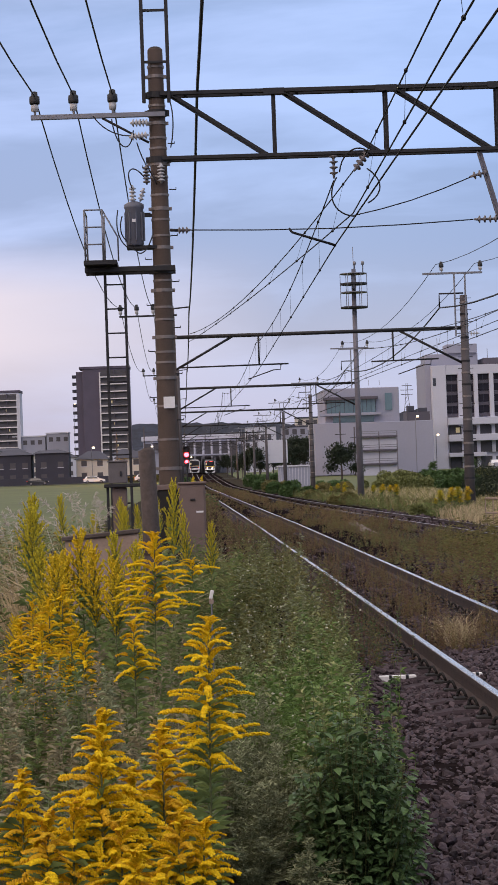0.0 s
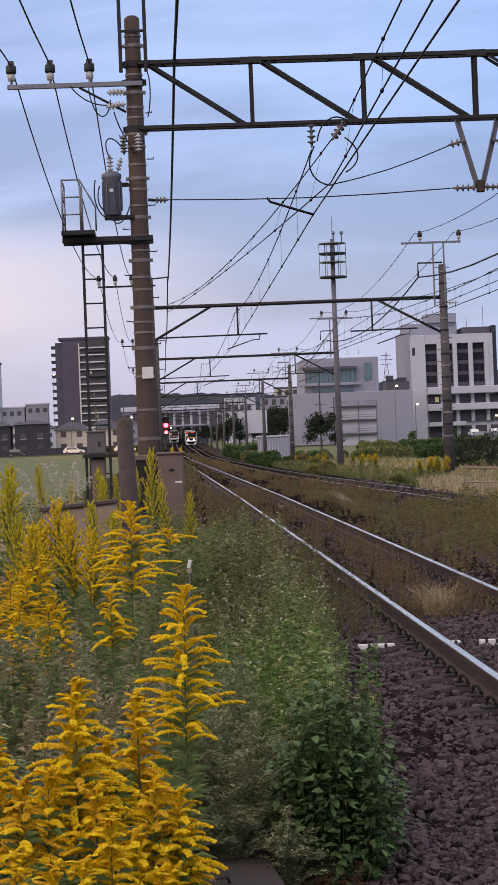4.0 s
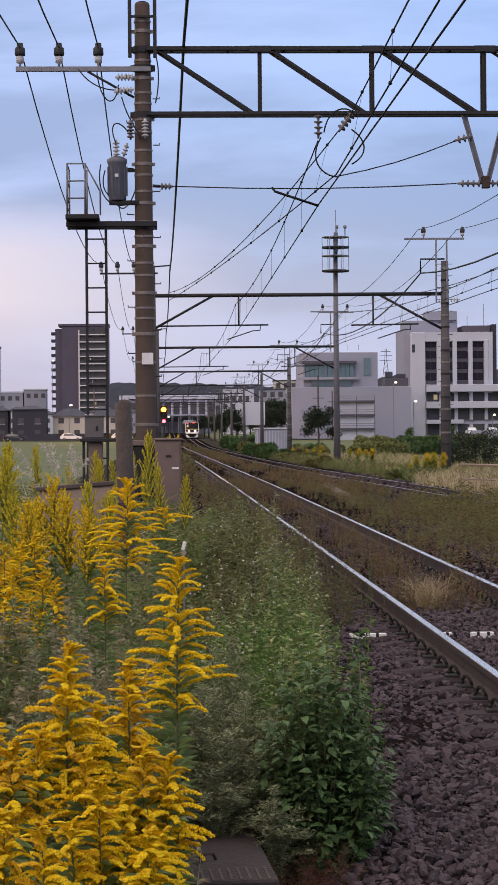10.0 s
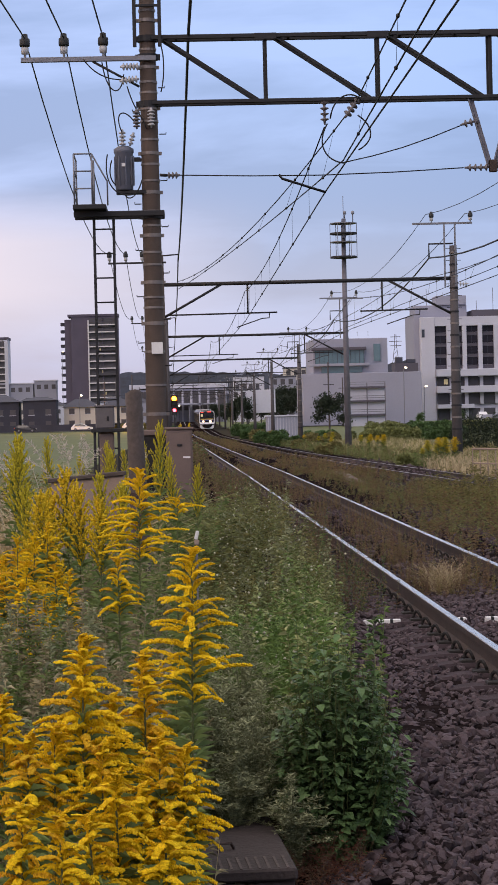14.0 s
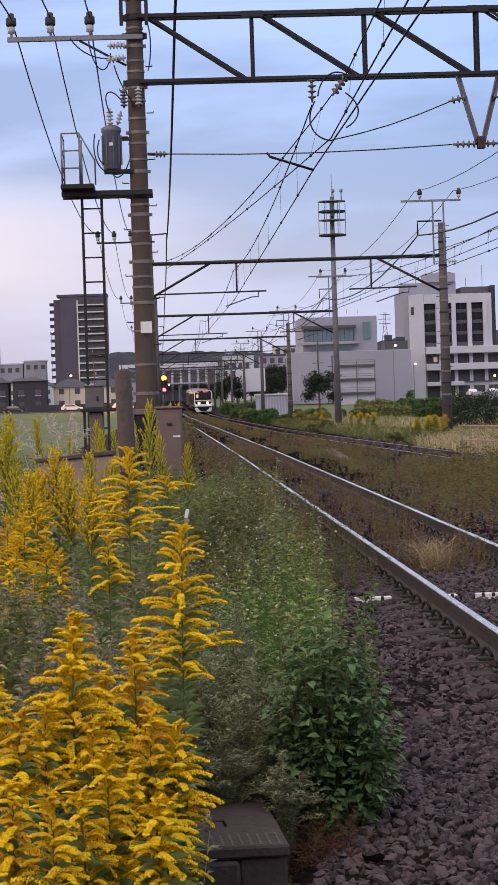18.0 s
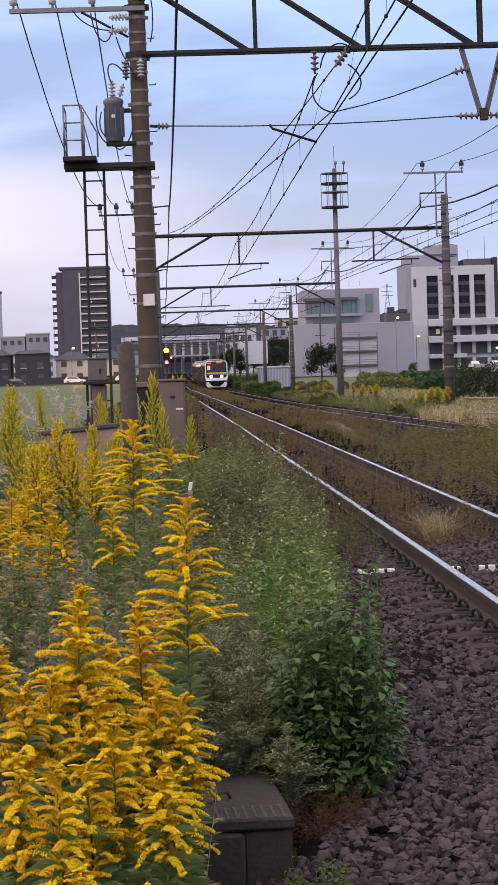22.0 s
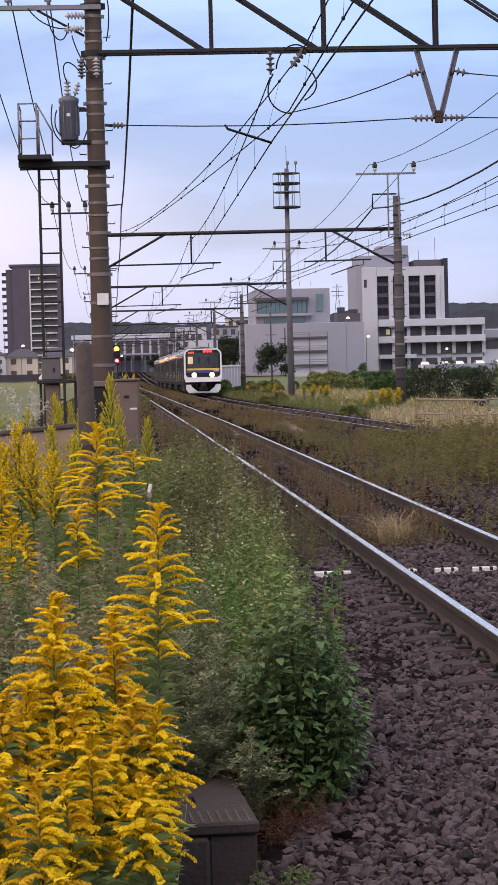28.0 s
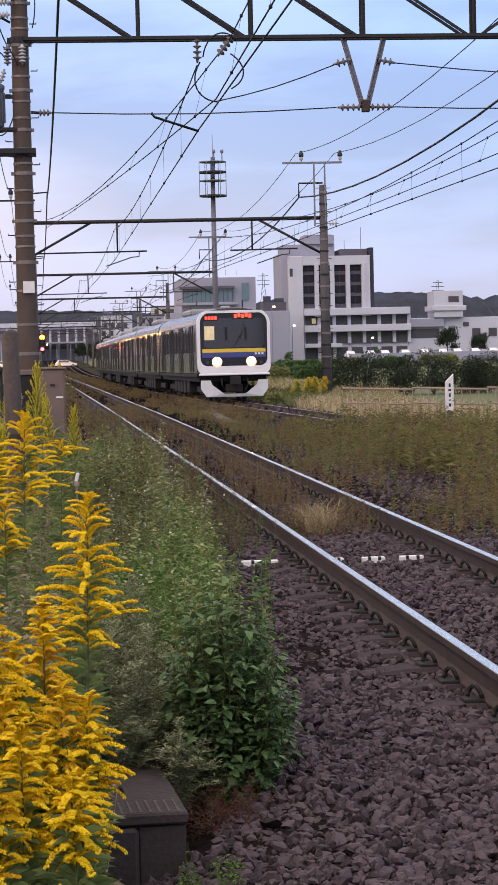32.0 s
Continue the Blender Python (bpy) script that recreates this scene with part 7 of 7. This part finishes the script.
def plant_weeds():
    # undergrowth among and under the goldenrods
    patch("undergrowth", 1500, between(lambda y: -0.15 - 0.09 * y, lambda y: 0.03 + 0.008 * y, 4.2, 18), lambda x, y: 0.74, ((0.03, 0.06), 0.17), 44, (GLEAF, WEED, FUZZ), "dense grey-green undergrowth between the goldenrods")
    patch("undergrowth", 900, between(lambda y: -0.1 - 0.11 * y, lambda y: -0.2, 18, 60), lambda x, y: 0.8, ((0.06, 0.14), 0.16), 16, (OLIVE, GLEAF, STRAW), "mixed green and dry weeds beside the line")
    patch("undergrowth", 420, between(-1.05, -0.02, 14.2, 18.0), lambda x, y: 0.86, ((0.035, 0.07), 0.16), 40, (GLEAF, WEED, FUZZ), "tall grey-green weeds in front of the low wall")
    patch("undergrowth", 760, between(lambda y: -0.1 - 0.1 * y, lambda y: 0.02, 6.4, 9.8), lambda x, y: 0.93 + 0.05 * (y - 7), ((0.018, 0.044), 0.30), 130, (FUZZ, MUGWORT, FUZZ, GLEAF), "dense grey-green undergrowth behind the front goldenrods", bias=0.7)
    patch("undergrowth", 700, between(lambda y: -0.1 - 0.055 * y, 0.45, 21, 30.5), lambda x, y: 0.95, ((0.05, 0.10), 0.18), 30, (WEED, GLEAF, WEED), "tall weeds round the lineside cabinets")
    # green strip along the ballast
    tuft = lambda x, y: 0.35 + 0.75 * abs(noise.noise((x * 2.1, y * 0.9, 4.0))) + 0.25 * noise.noise((x * 6, y * 3, 1.0))
    patch("weed_strip", 1150, between(lambda y: 0.16 - 0.008 * y, edge, 9.3, 18, 1.2, 0.22), tuft, ((0.02, 0.055), 0.42), 44, (WEED, BRIGHTLEAF, GLEAF, WEED), "mid-green weeds with small pale seed heads", upright=(-0.2, 0.7), wide=True)
    patch("weed_strip", 1500, between(lambda y: 0.02, edge, 17, 36, 1.3, 0.3), tuft, ((0.03, 0.075), 0.36), 34, (WEED, TALLWEED, WEED, MUGWORT), "mid-green weeds with small pale seed heads", upright=(-0.2, 0.8))
    patch("weed_strip", 700, between(0.3, lambda y: 1.5, 36, 110, 1.5), lambda x, y: 0.5, ((0.05, 0.12), 0.3), 14, (OLIVE, REDWEED), "dull green and brown weeds beside the track")
    L = Leaves()
    xy = np.array([between(0.2, edge, 9.5, 34, 1.4)() for _ in range(620)])
    L.buds(np.column_stack([xy, [ground_z(x, y) + rng.uniform(0.3, 0.8) for x, y in xy]]), rng.uniform(0.003, 0.009, 620))
    tagged(part("seed_heads", L.mesh("seed_heads", SEED)), "tiny pale seed heads over the green weeds", "seed heads", kind="stuff")
    # bright herbs at the edge
    patch("bright_herbs", 420, between(0.42, 0.86, 9.6, 13.0), lambda x, y: 0.66, ((0.025, 0.06), 0.42), 36, (BRIGHTLEAF,), "fresh bright green herbs at the ballast edge")
    patch("bright_herbs", 34, between(0.40, 0.62, 6.9, 7.4), lambda x, y: 0.13, ((0.022, 0.045), 0.45), 14, (BRIGHTLEAF,), "fresh bright green herbs at the ballast edge")
    # thinning out into the distance
    patch("weed_strip", 1000, between(lambda y: near_x(y) - 3.2, lambda y: near_x(y) - 1.0, 90, 340, 1.2, 2.5), lambda x, y: 0.6, ((0.10, 0.24), 0.3), 14, (OLIVE, REDWEED, DARKLEAF), "dull weeds along the ballast in the distance")
    patch("track_weeds", 700, between(lambda y: near_x(y) - 0.5, lambda y: near_x(y) + 0.5, 70, 260, 1.2, 1.6), lambda x, y: 0.22, ((0.05, 0.12), 0.3), 12, (REDWEED, RUSTGRASS, OLIVE), "low reddish weeds between the rails")
    patch("middle_weeds", 700, between(lambda y: near_x(y) + 0.9, lambda y: far_x(y) - 0.9, 190, 360, 1.1, 2.5), lambda x, y: 0.4, ((0.12, 0.26), 0.3), 12, (REDWEED, OLIVE), "rusty low weeds between the two tracks")
    # between the rails and between the tracks
    patch("track_weeds", 2700, between(2.16, 3.12, 19.6, 75, 1.3, 0.45), lambda x, y: 0.24 + 0.35 * abs(noise.noise((x * 2, y * 0.7, 2.0))), ((0.02, 0.05), 0.25), 24, (REDWEED, OLIVE, REDWEED, RUSTGRASS), "low reddish weeds between the rails")
    patch("track_weeds", 1700, between(1.2, 2.02, 18.2, 65, 1.3, 0.4), lambda x, y: 0.30 + 0.4 * abs(noise.noise((x * 2, y * 0.8, 7.0))), ((0.02, 0.055), 0.3), 22, (OLIVE, REDWEED, DARKLEAF, REDWEED), "low brown and olive weeds beside the rail")
    patch("middle_weeds", 4700, between(lambda y: 3.45 if y < 45 else 3.7, lambda y: max(4.2, far_x(y) - 1.3), 19, 70, 1.2, 0.7), lambda x, y: min(0.72 if y < 42 else 0.28, 0.2 + 0.26 * max(0, x - 3.5)), ((0.04, 0.10), 0.22), 18, (OLIVE, REDWEED, RUSTGRASS, WEED), "olive and rusty weeds between the two tracks")
    patch("middle_weeds", 2600, between(lambda y: near_x(y) + 1.0, lambda y: far_x(y) - 1.1, 66, 200, 1.4, 1.2), lambda x, y: 0.2 + 0.3 * max(0, 1 - abs(x - far_x(y) + 2.0) / 1.2), ((0.06, 0.14), 0.22), 14, (REDWEED, RUSTGRASS, OLIVE, RUSTGRASS), "rusty low weeds between the two tracks")
    patch("tall_weeds", 1500, between(lambda y: far_x(y) - 3.6, lambda y: far_x(y) + 1.4, 26, 44), lambda x, y: 0.80, ((0.05, 0.11), 0.20), 24, (TALLWEED, OLIVE, TALLWEED), "tall olive weeds over the far track")
    # beyond the far track
    patch("verge_weeds", 2300, between(lambda y: far_x(y) + 1.3, lambda y: far_x(y) + 4.0, 62, 190, 1.3), lambda x, y: 0.55, ((0.07, 0.16), 0.28), 18, (WEED, OLIVE, GLEAF), "mixed green verge weeds beyond the far track")
    for k, (n, stuff) in enumerate(((3600, STRAW), (3600, STRAW), (7000, TALLWEED))):
        L = Leaves()
        xy = np.array([between(lambda y: far_x(y) + 2.2, lambda y: min(0.16 * y + 0.4, far_x(y) + 13.0), 64, 190, 1.2)() if k != 1 else between(lambda y: far_x(y) + 1.0, lambda y: far_x(y) + 5.0, 59, 76)() for _ in range(n)])
        p = np.column_stack([xy, [ground_z(x, y) for x, y in xy]])
        L.blades(p, np.column_stack([rng.normal(0, 0.25, (n, 2)), np.ones(n)]), rng.uniform(0.4, 0.85, n), 0.03 if k != 1 else 0.018, 0.6)
        tagged(part("dry_grass", L.mesh("dry_grass", stuff)), "tall olive grass beyond the track" if k == 2 else "tall dry straw-coloured grass beyond the track", "grass", kind="stuff")
    # straw tuft between the rails
    L = Leaves()
    n = 260
    L.blades(np.column_stack([rng.normal(2.55, 0.06, n), rng.normal(20.2, 0.1, n), np.full(n, 0.18)]), np.column_stack([rng.normal(0, 0.45, (n, 2)), np.ones(n)]), rng.uniform(0.2, 0.46, n), 0.005, 0.5)
    whole("grass_tuft", L.mesh("grass_tuft", STRAW), None, "dry pale grass tuft growing between the rails", "grass")
    # silver grass with plumes by the wall
    for x, y, n, s in ((-0.74, 19.6, 36, 1.08), (-0.50, 19.4, 20, 1.0), (-0.95, 20, 22, 1.0), (-1.3, 20.4, 30, 0.98), (-1.45, 21, 22, 0.95)):
        g = thing("silver_grass", x, y, ground_z(x, y), "clump of silver grass with pale drooping plumes", "grass", "silver grass clumps")
        L = Leaves()
        k = n * 8
        L.blades(rng.normal(0, 0.06, (k, 3)) * np.array([1, 1, 0]), np.column_stack([rng.normal(0, 0.28, (k, 2)), np.ones(k)]), rng.uniform(0.9, 1.75, k) * s, 0.012, 0.7)
        part("blades", L.mesh("blades", STRAW), None, g, "long dry blades")["kind"] = "stuff"
        P = Leaves()
        for i in range(n // 6):
            d = Vector((rng.normal(0, 0.22), rng.normal(0, 0.15), 1)).normalized()
            b = d * (1.36 * s)
            t = np.sort(rng.uniform(0, 1, 60))
            c = np.array(b)[None] + np.outer(t, np.array(d) * 0.35) + np.outer(t * t, np.array([d.x, d.y, -0.25]) * 0.4)
            P.leaves(c, rng.normal(0, 0.5, (60, 3)) + np.array([d.x * 2, 0, 0.6]), rng.uniform(0.03, 0.07, 60), 0.006, 0.1, 0.2)
            P.stems(np.zeros((1, 3)), np.array([c[0]]), 0.003)
        part("plumes", P.mesh("plumes", PLUME), None, g, "pale feathery plumes")["kind"] = "stuff"


def plant_shrubs():
    # dark broad-leaved shrub beside the ballast
    s = thing("leafy_shrub", 0.70, 8.55, 0.05, "dense dark green broad-leaved shrub beside the ballast", "shrub")
    L, S = Leaves(), Leaves()
    n = 250
    a, rad = rng.uniform(0, 6.28, n), np.sqrt(rng.random(n))
    base = np.column_stack([rad * np.cos(a) * 0.10, rad * np.sin(a) * 0.14, np.zeros(n) - 0.05])
    top = np.column_stack([rad * np.cos(a) * 0.29, rad * np.sin(a) * 0.36, 0.82 - 0.48 * rad ** 2 + rng.normal(0, 0.08, n)])
    S.stems(base, top, 0.0022)
    part("brushwood", S.mesh("brushwood", STEMG), None, s)["kind"] = "stuff"
    per = 25
    u = 0.12 + 0.88 * rng.random((n, per)) ** 0.8
    p = (base[:, None] + (top - base)[:, None] * u[..., None]).reshape(-1, 3)
    aa = rng.uniform(0, 6.28, n * per)
    d = np.stack([np.cos(aa), np.sin(aa), rng.uniform(-0.5, 0.45, n * per)], 1)
    ln = rng.uniform(0.022, 0.062, n * per)
    L.broad(p + d * 0.02, d, ln, ln * rng.uniform(0.5, 0.68, n * per))
    part("leaves", L.mesh("leaves", DARKLEAF), None, s, "pointed oval dark green leaves")["kind"] = "stuff"
    # slender reddish-stemmed shoots above it
    patch("shoots", 60, between(0.55, 0.93, 8.6, 9.6), lambda x, y: 0.84, ((0.022, 0.05), 0.42), 44, (WEED, BRIGHTLEAF, DARKLEAF), "slender pale-leaved shoots over the shrub", lean=0.1)
    # grey-green mugwort in front of it
    for x, y, n, h, r in ((0.36, 8.5, 60, 0.66, 0.17), (0.50, 8.25, 40, 0.44, 0.12), (0.22, 8.7, 54, 0.84, 0.16), (0.36, 9.6, 50, 0.98, 0.16), (0.28, 8.35, 46, 0.48, 0.13), (0.42, 9.0, 50, 0.80, 0.15)):
        g = thing("mugwort", x, y, 0.04, "feathery grey-green mugwort with arching shoots", "wild plant", "mugwort plants")
        L = Leaves()
        a, rad = rng.uniform(0, 6.28, n), np.sqrt(rng.random(n))
        end = np.column_stack([np.cos(a) * rad * r * 1.5, np.sin(a) * rad * r * 1.5, h * (1 - 0.35 * rad) + rng.normal(0, 0.05, n)])
        per = 120
        u = 0.15 + 0.85 * rng.random((n, per))
        c = end[:, None] * np.stack([u ** 2, u ** 2, u * (1.9 - u)], -1)
        b = rng.uniform(0, 6.28, (n, per))
        d = np.stack([np.cos(b), np.sin(b), rng.uniform(-0.3, 0.6, (n, per))], -1) + end[:, None] * 0.5
        c = c + unit(d) * rng.uniform(0, 0.014, (n, per, 1))
        ln = rng.uniform(0.010, 0.025, n * per)
        L.leaves(c.reshape(-1, 3), d.reshape(-1, 3), ln, ln * 0.32, 0.2, 0.1)
        s = np.linspace(0, 1, 5)
        for i in range(4):
            L.stems(end * np.array([s[i] ** 2, s[i] ** 2, s[i] * (1.9 - s[i])]), end * np.array([s[i + 1] ** 2, s[i + 1] ** 2, s[i + 1] * (1.9 - s[i + 1])]), 0.002)
        part("foliage", L.mesh("foliage", MUGWORT), None, g, "finely cut grey-green leaves")["kind"] = "stuff"
    # reddish withered stems by the trough
    patch("withered_stems", 150, between(0.46, 0.74, 7.95, 8.45), lambda x, y: 0.20, ((0.02, 0.05), 0.14), 12, (WITHER, REDWEED), "withered red-brown stems on the ballast edge", lean=0.9)
    # shrubs and hedges further off
    def clump(x, y, w, d, h, m, label, name="shrub", n=1500, leaf=(0.12, 0.28), group="line-side shrubs"):
        z0 = ground_z(x, y)
        g = thing(name, x, y, z0, label, "shrub", group)
        L = Leaves()
        k = n
        lobes = [(rng.uniform(-0.7, 0.7) * w / 2, rng.uniform(-0.6, 0.6) * d / 2, rng.uniform(0.35, 0.75) * h, rng.uniform(0.28, 0.5) * min(w, h * 1.3)) for _ in range(max(5, int(w * 2.2)))]
        q = rng.integers(0, len(lobes), k)
        cen = np.array([l[:3] for l in lobes])[q]
        rr = np.array([l[3] for l in lobes])[q][:, None]
        dirs = unit(rng.normal(0, 1, (k, 3)))
        p = cen + dirs * rr * rng.uniform(0.65, 1.05, (k, 1))
        p[:, 2] = np.clip(p[:, 2], 0.02, None)
        ln = rng.uniform(*leaf, k)
        L.leaves(p, dirs + rng.normal(0, 0.5, (k, 3)), ln, ln * 0.5, 0.2, 0.2)
        part("foliage", L.mesh("foliage", m), None, g)["kind"] = "stuff"
        S = Leaves()
        S.stems(np.zeros((len(lobes), 3)), np.array([l[:3] for l in lobes]), 0.04)
        part("brushwood", S.mesh("brushwood", STEMG), None, g)["kind"] = "stuff"
    for k in range(13):
        clump(15.2 + 1.35 * k + rnd.uniform(-0.3, 0.3), 108 + rnd.uniform(-2, 2), 2.0, 2.0, rnd.uniform(1.45, 2.05), HEDGE, "dark evergreen shrub in a loose hedge row", "hedge_shrub", 4600, (0.06, 0.14), "hedge shrubs beside the field")
    for x, y, w, h, m in ((8.8, 118, 2.2, 1.3, OLIVE), (9.6, 150, 3.0, 1.5, OLIVE), (10.8, 98, 2.4, 1.2, OLIVE), (9.3, 82, 1.8, 0.9, WEED), (10.4, 74, 1.7, 0.9, WEED), (8.4, 165, 3, 1.6, DARKLEAF), (9.0, 200, 4, 2.0, DARKLEAF), (10.5, 230, 5, 2.2, OLIVE),
                          (12.2, 180, 4, 1.6, OLIVE), (14.5, 210, 5, 2.0, DARKLEAF), (0.9, 120, 1.5, 1.3, OLIVE), (0.6, 150, 2, 1.4, WEED), (0.4, 220, 3, 2.2, DARKLEAF), (0.0, 300, 4, 3.0, DARKLEAF), (13.5, 190, 4, 1.9, OLIVE), (17, 190, 5, 2.2, WEED), (21, 200, 5, 2.4, WEED), (26, 210, 6, 2.4, DARKLEAF), (9.8, 260, 4, 2.4, DARKLEAF), (11.5, 310, 6, 3.6, DARKLEAF),
                          (-9, 468, 12, 2.2, OLIVE), (30, 300, 8, 3.0, WEED), (38, 320, 8, 3.0, DARKLEAF), (46, 330, 8, 3.2, WEED), (55, 340, 8, 3.4, DARKLEAF), (64, 350, 8, 3.4, WEED)):
        clump(x, y, w, w * 0.8, h * (0.36 if y < 160 else 0.42), m, "loose leafy shrub beside the railway", n=int(1500 + 600 * w), leaf=(0.06 + y * 0.0006, 0.12 + y * 0.0011))


def tree(x, y, h, m, label, spread=0.36, n=2600):
    z0 = rise(y)
    t = thing("tree", x, y, z0, label, "tree", "trees near the station")
    tr = Geo().tube([(0, 0, -0.5), (0.1, 0, h * 0.3), (0, 0.1, h * 0.75)], h * 0.028, 7, h * 0.008)
    limbs = []
    for k in range(9):
        a, zz = k * 2.4, h * (0.3 + 0.05 * k)
        e = (math.cos(a) * h * spread * rnd.uniform(0.5, 1), math.sin(a) * h * spread * rnd.uniform(0.5, 1), zz + h * rnd.uniform(0.08, 0.25))
        tr.tube([(0, 0, zz), (e[0] * 0.5, e[1] * 0.5, (zz + e[2]) / 2 + 0.2), e], h * 0.01, 5, h * 0.004)
        limbs.append(e)
    part("trunk", tr, TIMBER, t, "", True)
    limbs += [(0, 0, h * 0.85), (h * 0.1, 0, h * 0.7), (-h * 0.12, 0, h * 0.6)]
    L = Leaves()
    q = rng.integers(0, len(limbs), n)
    p = np.array(limbs)[q] + rng.normal(0, 1, (n, 3)) * h * np.array([0.085, 0.085, 0.065])
    ln = rng.uniform(0.35, 0.8, n) * (h / 9)
    L.leaves(p, rng.normal(0, 1, (n, 3)), ln, ln * 0.6, 0.2, 0.2)
    part("crown", L.mesh("crown", m), None, t, "uneven dark crown")["kind"] = "stuff"


def plant_trees():
    for x, y, h in ((21.7, 300, 5.6), (13.6, 420, 6.5), (16.5, 430, 5.5), (12.8, 470, 4.5), (20.5, 440, 6.5), (23.5, 460, 6.5), (10.6, 520, 5), (27, 520, 9), (58, 440, 2.6), (63, 440, 2.0), (69, 445, 2.4), (49, 430, 2.2), (90, 480, 6.5), (95, 470, 5), (115, 500, 8), (36, 560, 12), (42, 580, 12), (-6.5, 700, 7), (3, 760, 7)):
        tree(x, y, h, HEDGE if h > 4 else DARKLEAF, "dark leafy tree with an uneven crown")


plant_weeds()
plant_shrubs()
plant_trees()


# ---- ballast stones ----
def stones(n, area, size, name, sink=0.3):
    xy = np.array([area() for _ in range(n)])
    z = np.array([ground_z(x, y) for x, y in xy])
    s = rng.uniform(size[0], size[1], n) * np.exp(rng.normal(0, 0.16, n))
    # crushed stones: twenty-sided blocks with skewed corners, lying mostly flat
    g = (1 + math.sqrt(5)) / 2
    ico = unit(np.array([(-1, g, 0), (1, g, 0), (-1, -g, 0), (1, -g, 0), (0, -1, g), (0, 1, g), (0, -1, -g), (0, 1, -g), (g, 0, -1), (g, 0, 1), (-g, 0, -1), (-g, 0, 1)], float))
    tri = np.array([(0, 11, 5), (0, 5, 1), (0, 1, 7), (0, 7, 10), (0, 10, 11), (1, 5, 9), (5, 11, 4), (11, 10, 2), (10, 7, 6), (7, 1, 8),
                    (3, 9, 4), (3, 4, 2), (3, 2, 6), (3, 6, 8), (3, 8, 9), (4, 9, 5), (2, 4, 11), (6, 2, 10), (8, 6, 7), (9, 8, 1)])
    v = ico[None] * rng.uniform(0.64, 1.26, (n, 12, 1)) + rng.uniform(-0.22, 0.22, (n, 12, 3))
    v = v * np.stack([s * rng.uniform(0.95, 1.35, n), s * rng.uniform(0.75, 1.1, n), s * rng.uniform(0.5, 0.85, n)], -1)[:, None]
    q = unit(rng.normal(0, 1, (n, 4)) * np.array([1.0, 0.42, 0.42, 1.0]))
    w, x, y, zq = q.T
    R = np.stack([1 - 2 * (y * y + zq * zq), 2 * (x * y - w * zq), 2 * (x * zq + w * y), 2 * (x * y + w * zq), 1 - 2 * (x * x + zq * zq), 2 * (y * zq - w * x),
                  2 * (x * zq - w * y), 2 * (y * zq + w * x), 1 - 2 * (x * x + y * y)], -1).reshape(n, 3, 3)
    v = np.einsum("nij,nkj->nki", R, v)
    v += np.column_stack([xy, z + s * (rng.uniform(-1.0, 1.3, n) - sink)])[:, None]
    f = (tri[None] + (np.arange(n) * 12)[:, None, None]).reshape(-1, 3)
    tagged(part(name, mesh_np(name, v.reshape(-1, 3), f, STONE)), "angular dark grey-brown ballast stones", "ballast", kind="stuff")


stones(34000, between(lambda y: (0.25 if y < 7.7 else 0.50) + 0.05 * (y - 6), lambda y: 0.6 + 0.34 * y, 5.6, 11), (0.012, 0.0255), "ballast_stones")
stones(27000, between(lambda y: 0.75 + 0.05 * (y - 8), 4.4, 11, 20), (0.014, 0.028), "ballast_stones", 0.5)
stones(7000, between(1.1, 4.4, 20, 42, 1.3), (0.020, 0.034), "ballast_stones", 0.4)
stones(5000, between(4.3, lambda y: 5.2 + 0.06 * (y - 19), 18, 42, 1.2), (0.020, 0.034), "ballast_stones", 0.3)
stones(2500, between(lambda y: far_x(y) - 1.6, lambda y: far_x(y) + 1.5, 46, 100), (0.035, 0.06), "ballast_stones", 0.2)
stones(4000, between(0.9, 4.4, -8, 5.6), (0.018, 0.034), "ballast_stones")


# ---- what moves ----
def motions():
    def arriving_y(t):
        return 84 + 11 * (32 - t) + 0.15 * (1024 - t * t)

    def on_track(xf, z0, y, length, flip):
        """The pose of a car whose front end is at y and whose rear lies further off."""
        a, b = y + 2.9, y + length - 2.9
        pa, pb = Vector((xf(a), a, z0 + rise(a))), Vector((xf(b), b, z0 + rise(b)))
        d = (pb - pa).normalized()
        p = pa - d * 2.9
        return Matrix.Translation(p) @ Euler((math.asin(d.z), 0, math.atan2(-d.x, d.y))).to_matrix().to_4x4()

    for i, c in enumerate(ARRIVING):
        walk(c, [(t, on_track(far_x, FAR_Z, arriving_y(t) + 20.0 * i, 19.5, False)) for t in range(33)])
    for i, c in enumerate(LEAVING):
        walk(c, [(t, on_track(near_x, NEAR_Z, 590 + 12.0 * t + 20.0 * i, 19.5, False)) for t in range(33)])
    # added disc that blocks one signal lens: from the amber to the red lens
    amber, red = pose(-0.03, -0.08, 4.97), pose(-0.03, -0.08, 4.42)
    walk(LENSCOVER, [(0, amber), (8.1, amber), (8.3, red), (32, red)])
    # cars on the crossing road
    rows = [[(0, -29.5), (23, -29.4), (25, -28.2), (28, -25.0), (32, -17.0)],
            [(0, -18.0), (22.5, -17.9), (24.5, -16.9), (26.5, -14.4), (27.5, -13.3), (30.5, -9.2), (32, -6.5)],
            [(0, -7.6), (25, -7.4), (27, -6.2), (29, -3.6), (30.5, 0.3), (31.5, 3.9), (32, 5.7)]]
    for c, rs in zip(CARS, rows):
        walk(c, [(t, pose(x, 450.3, 0.46)) for t, x in rs])


motions()
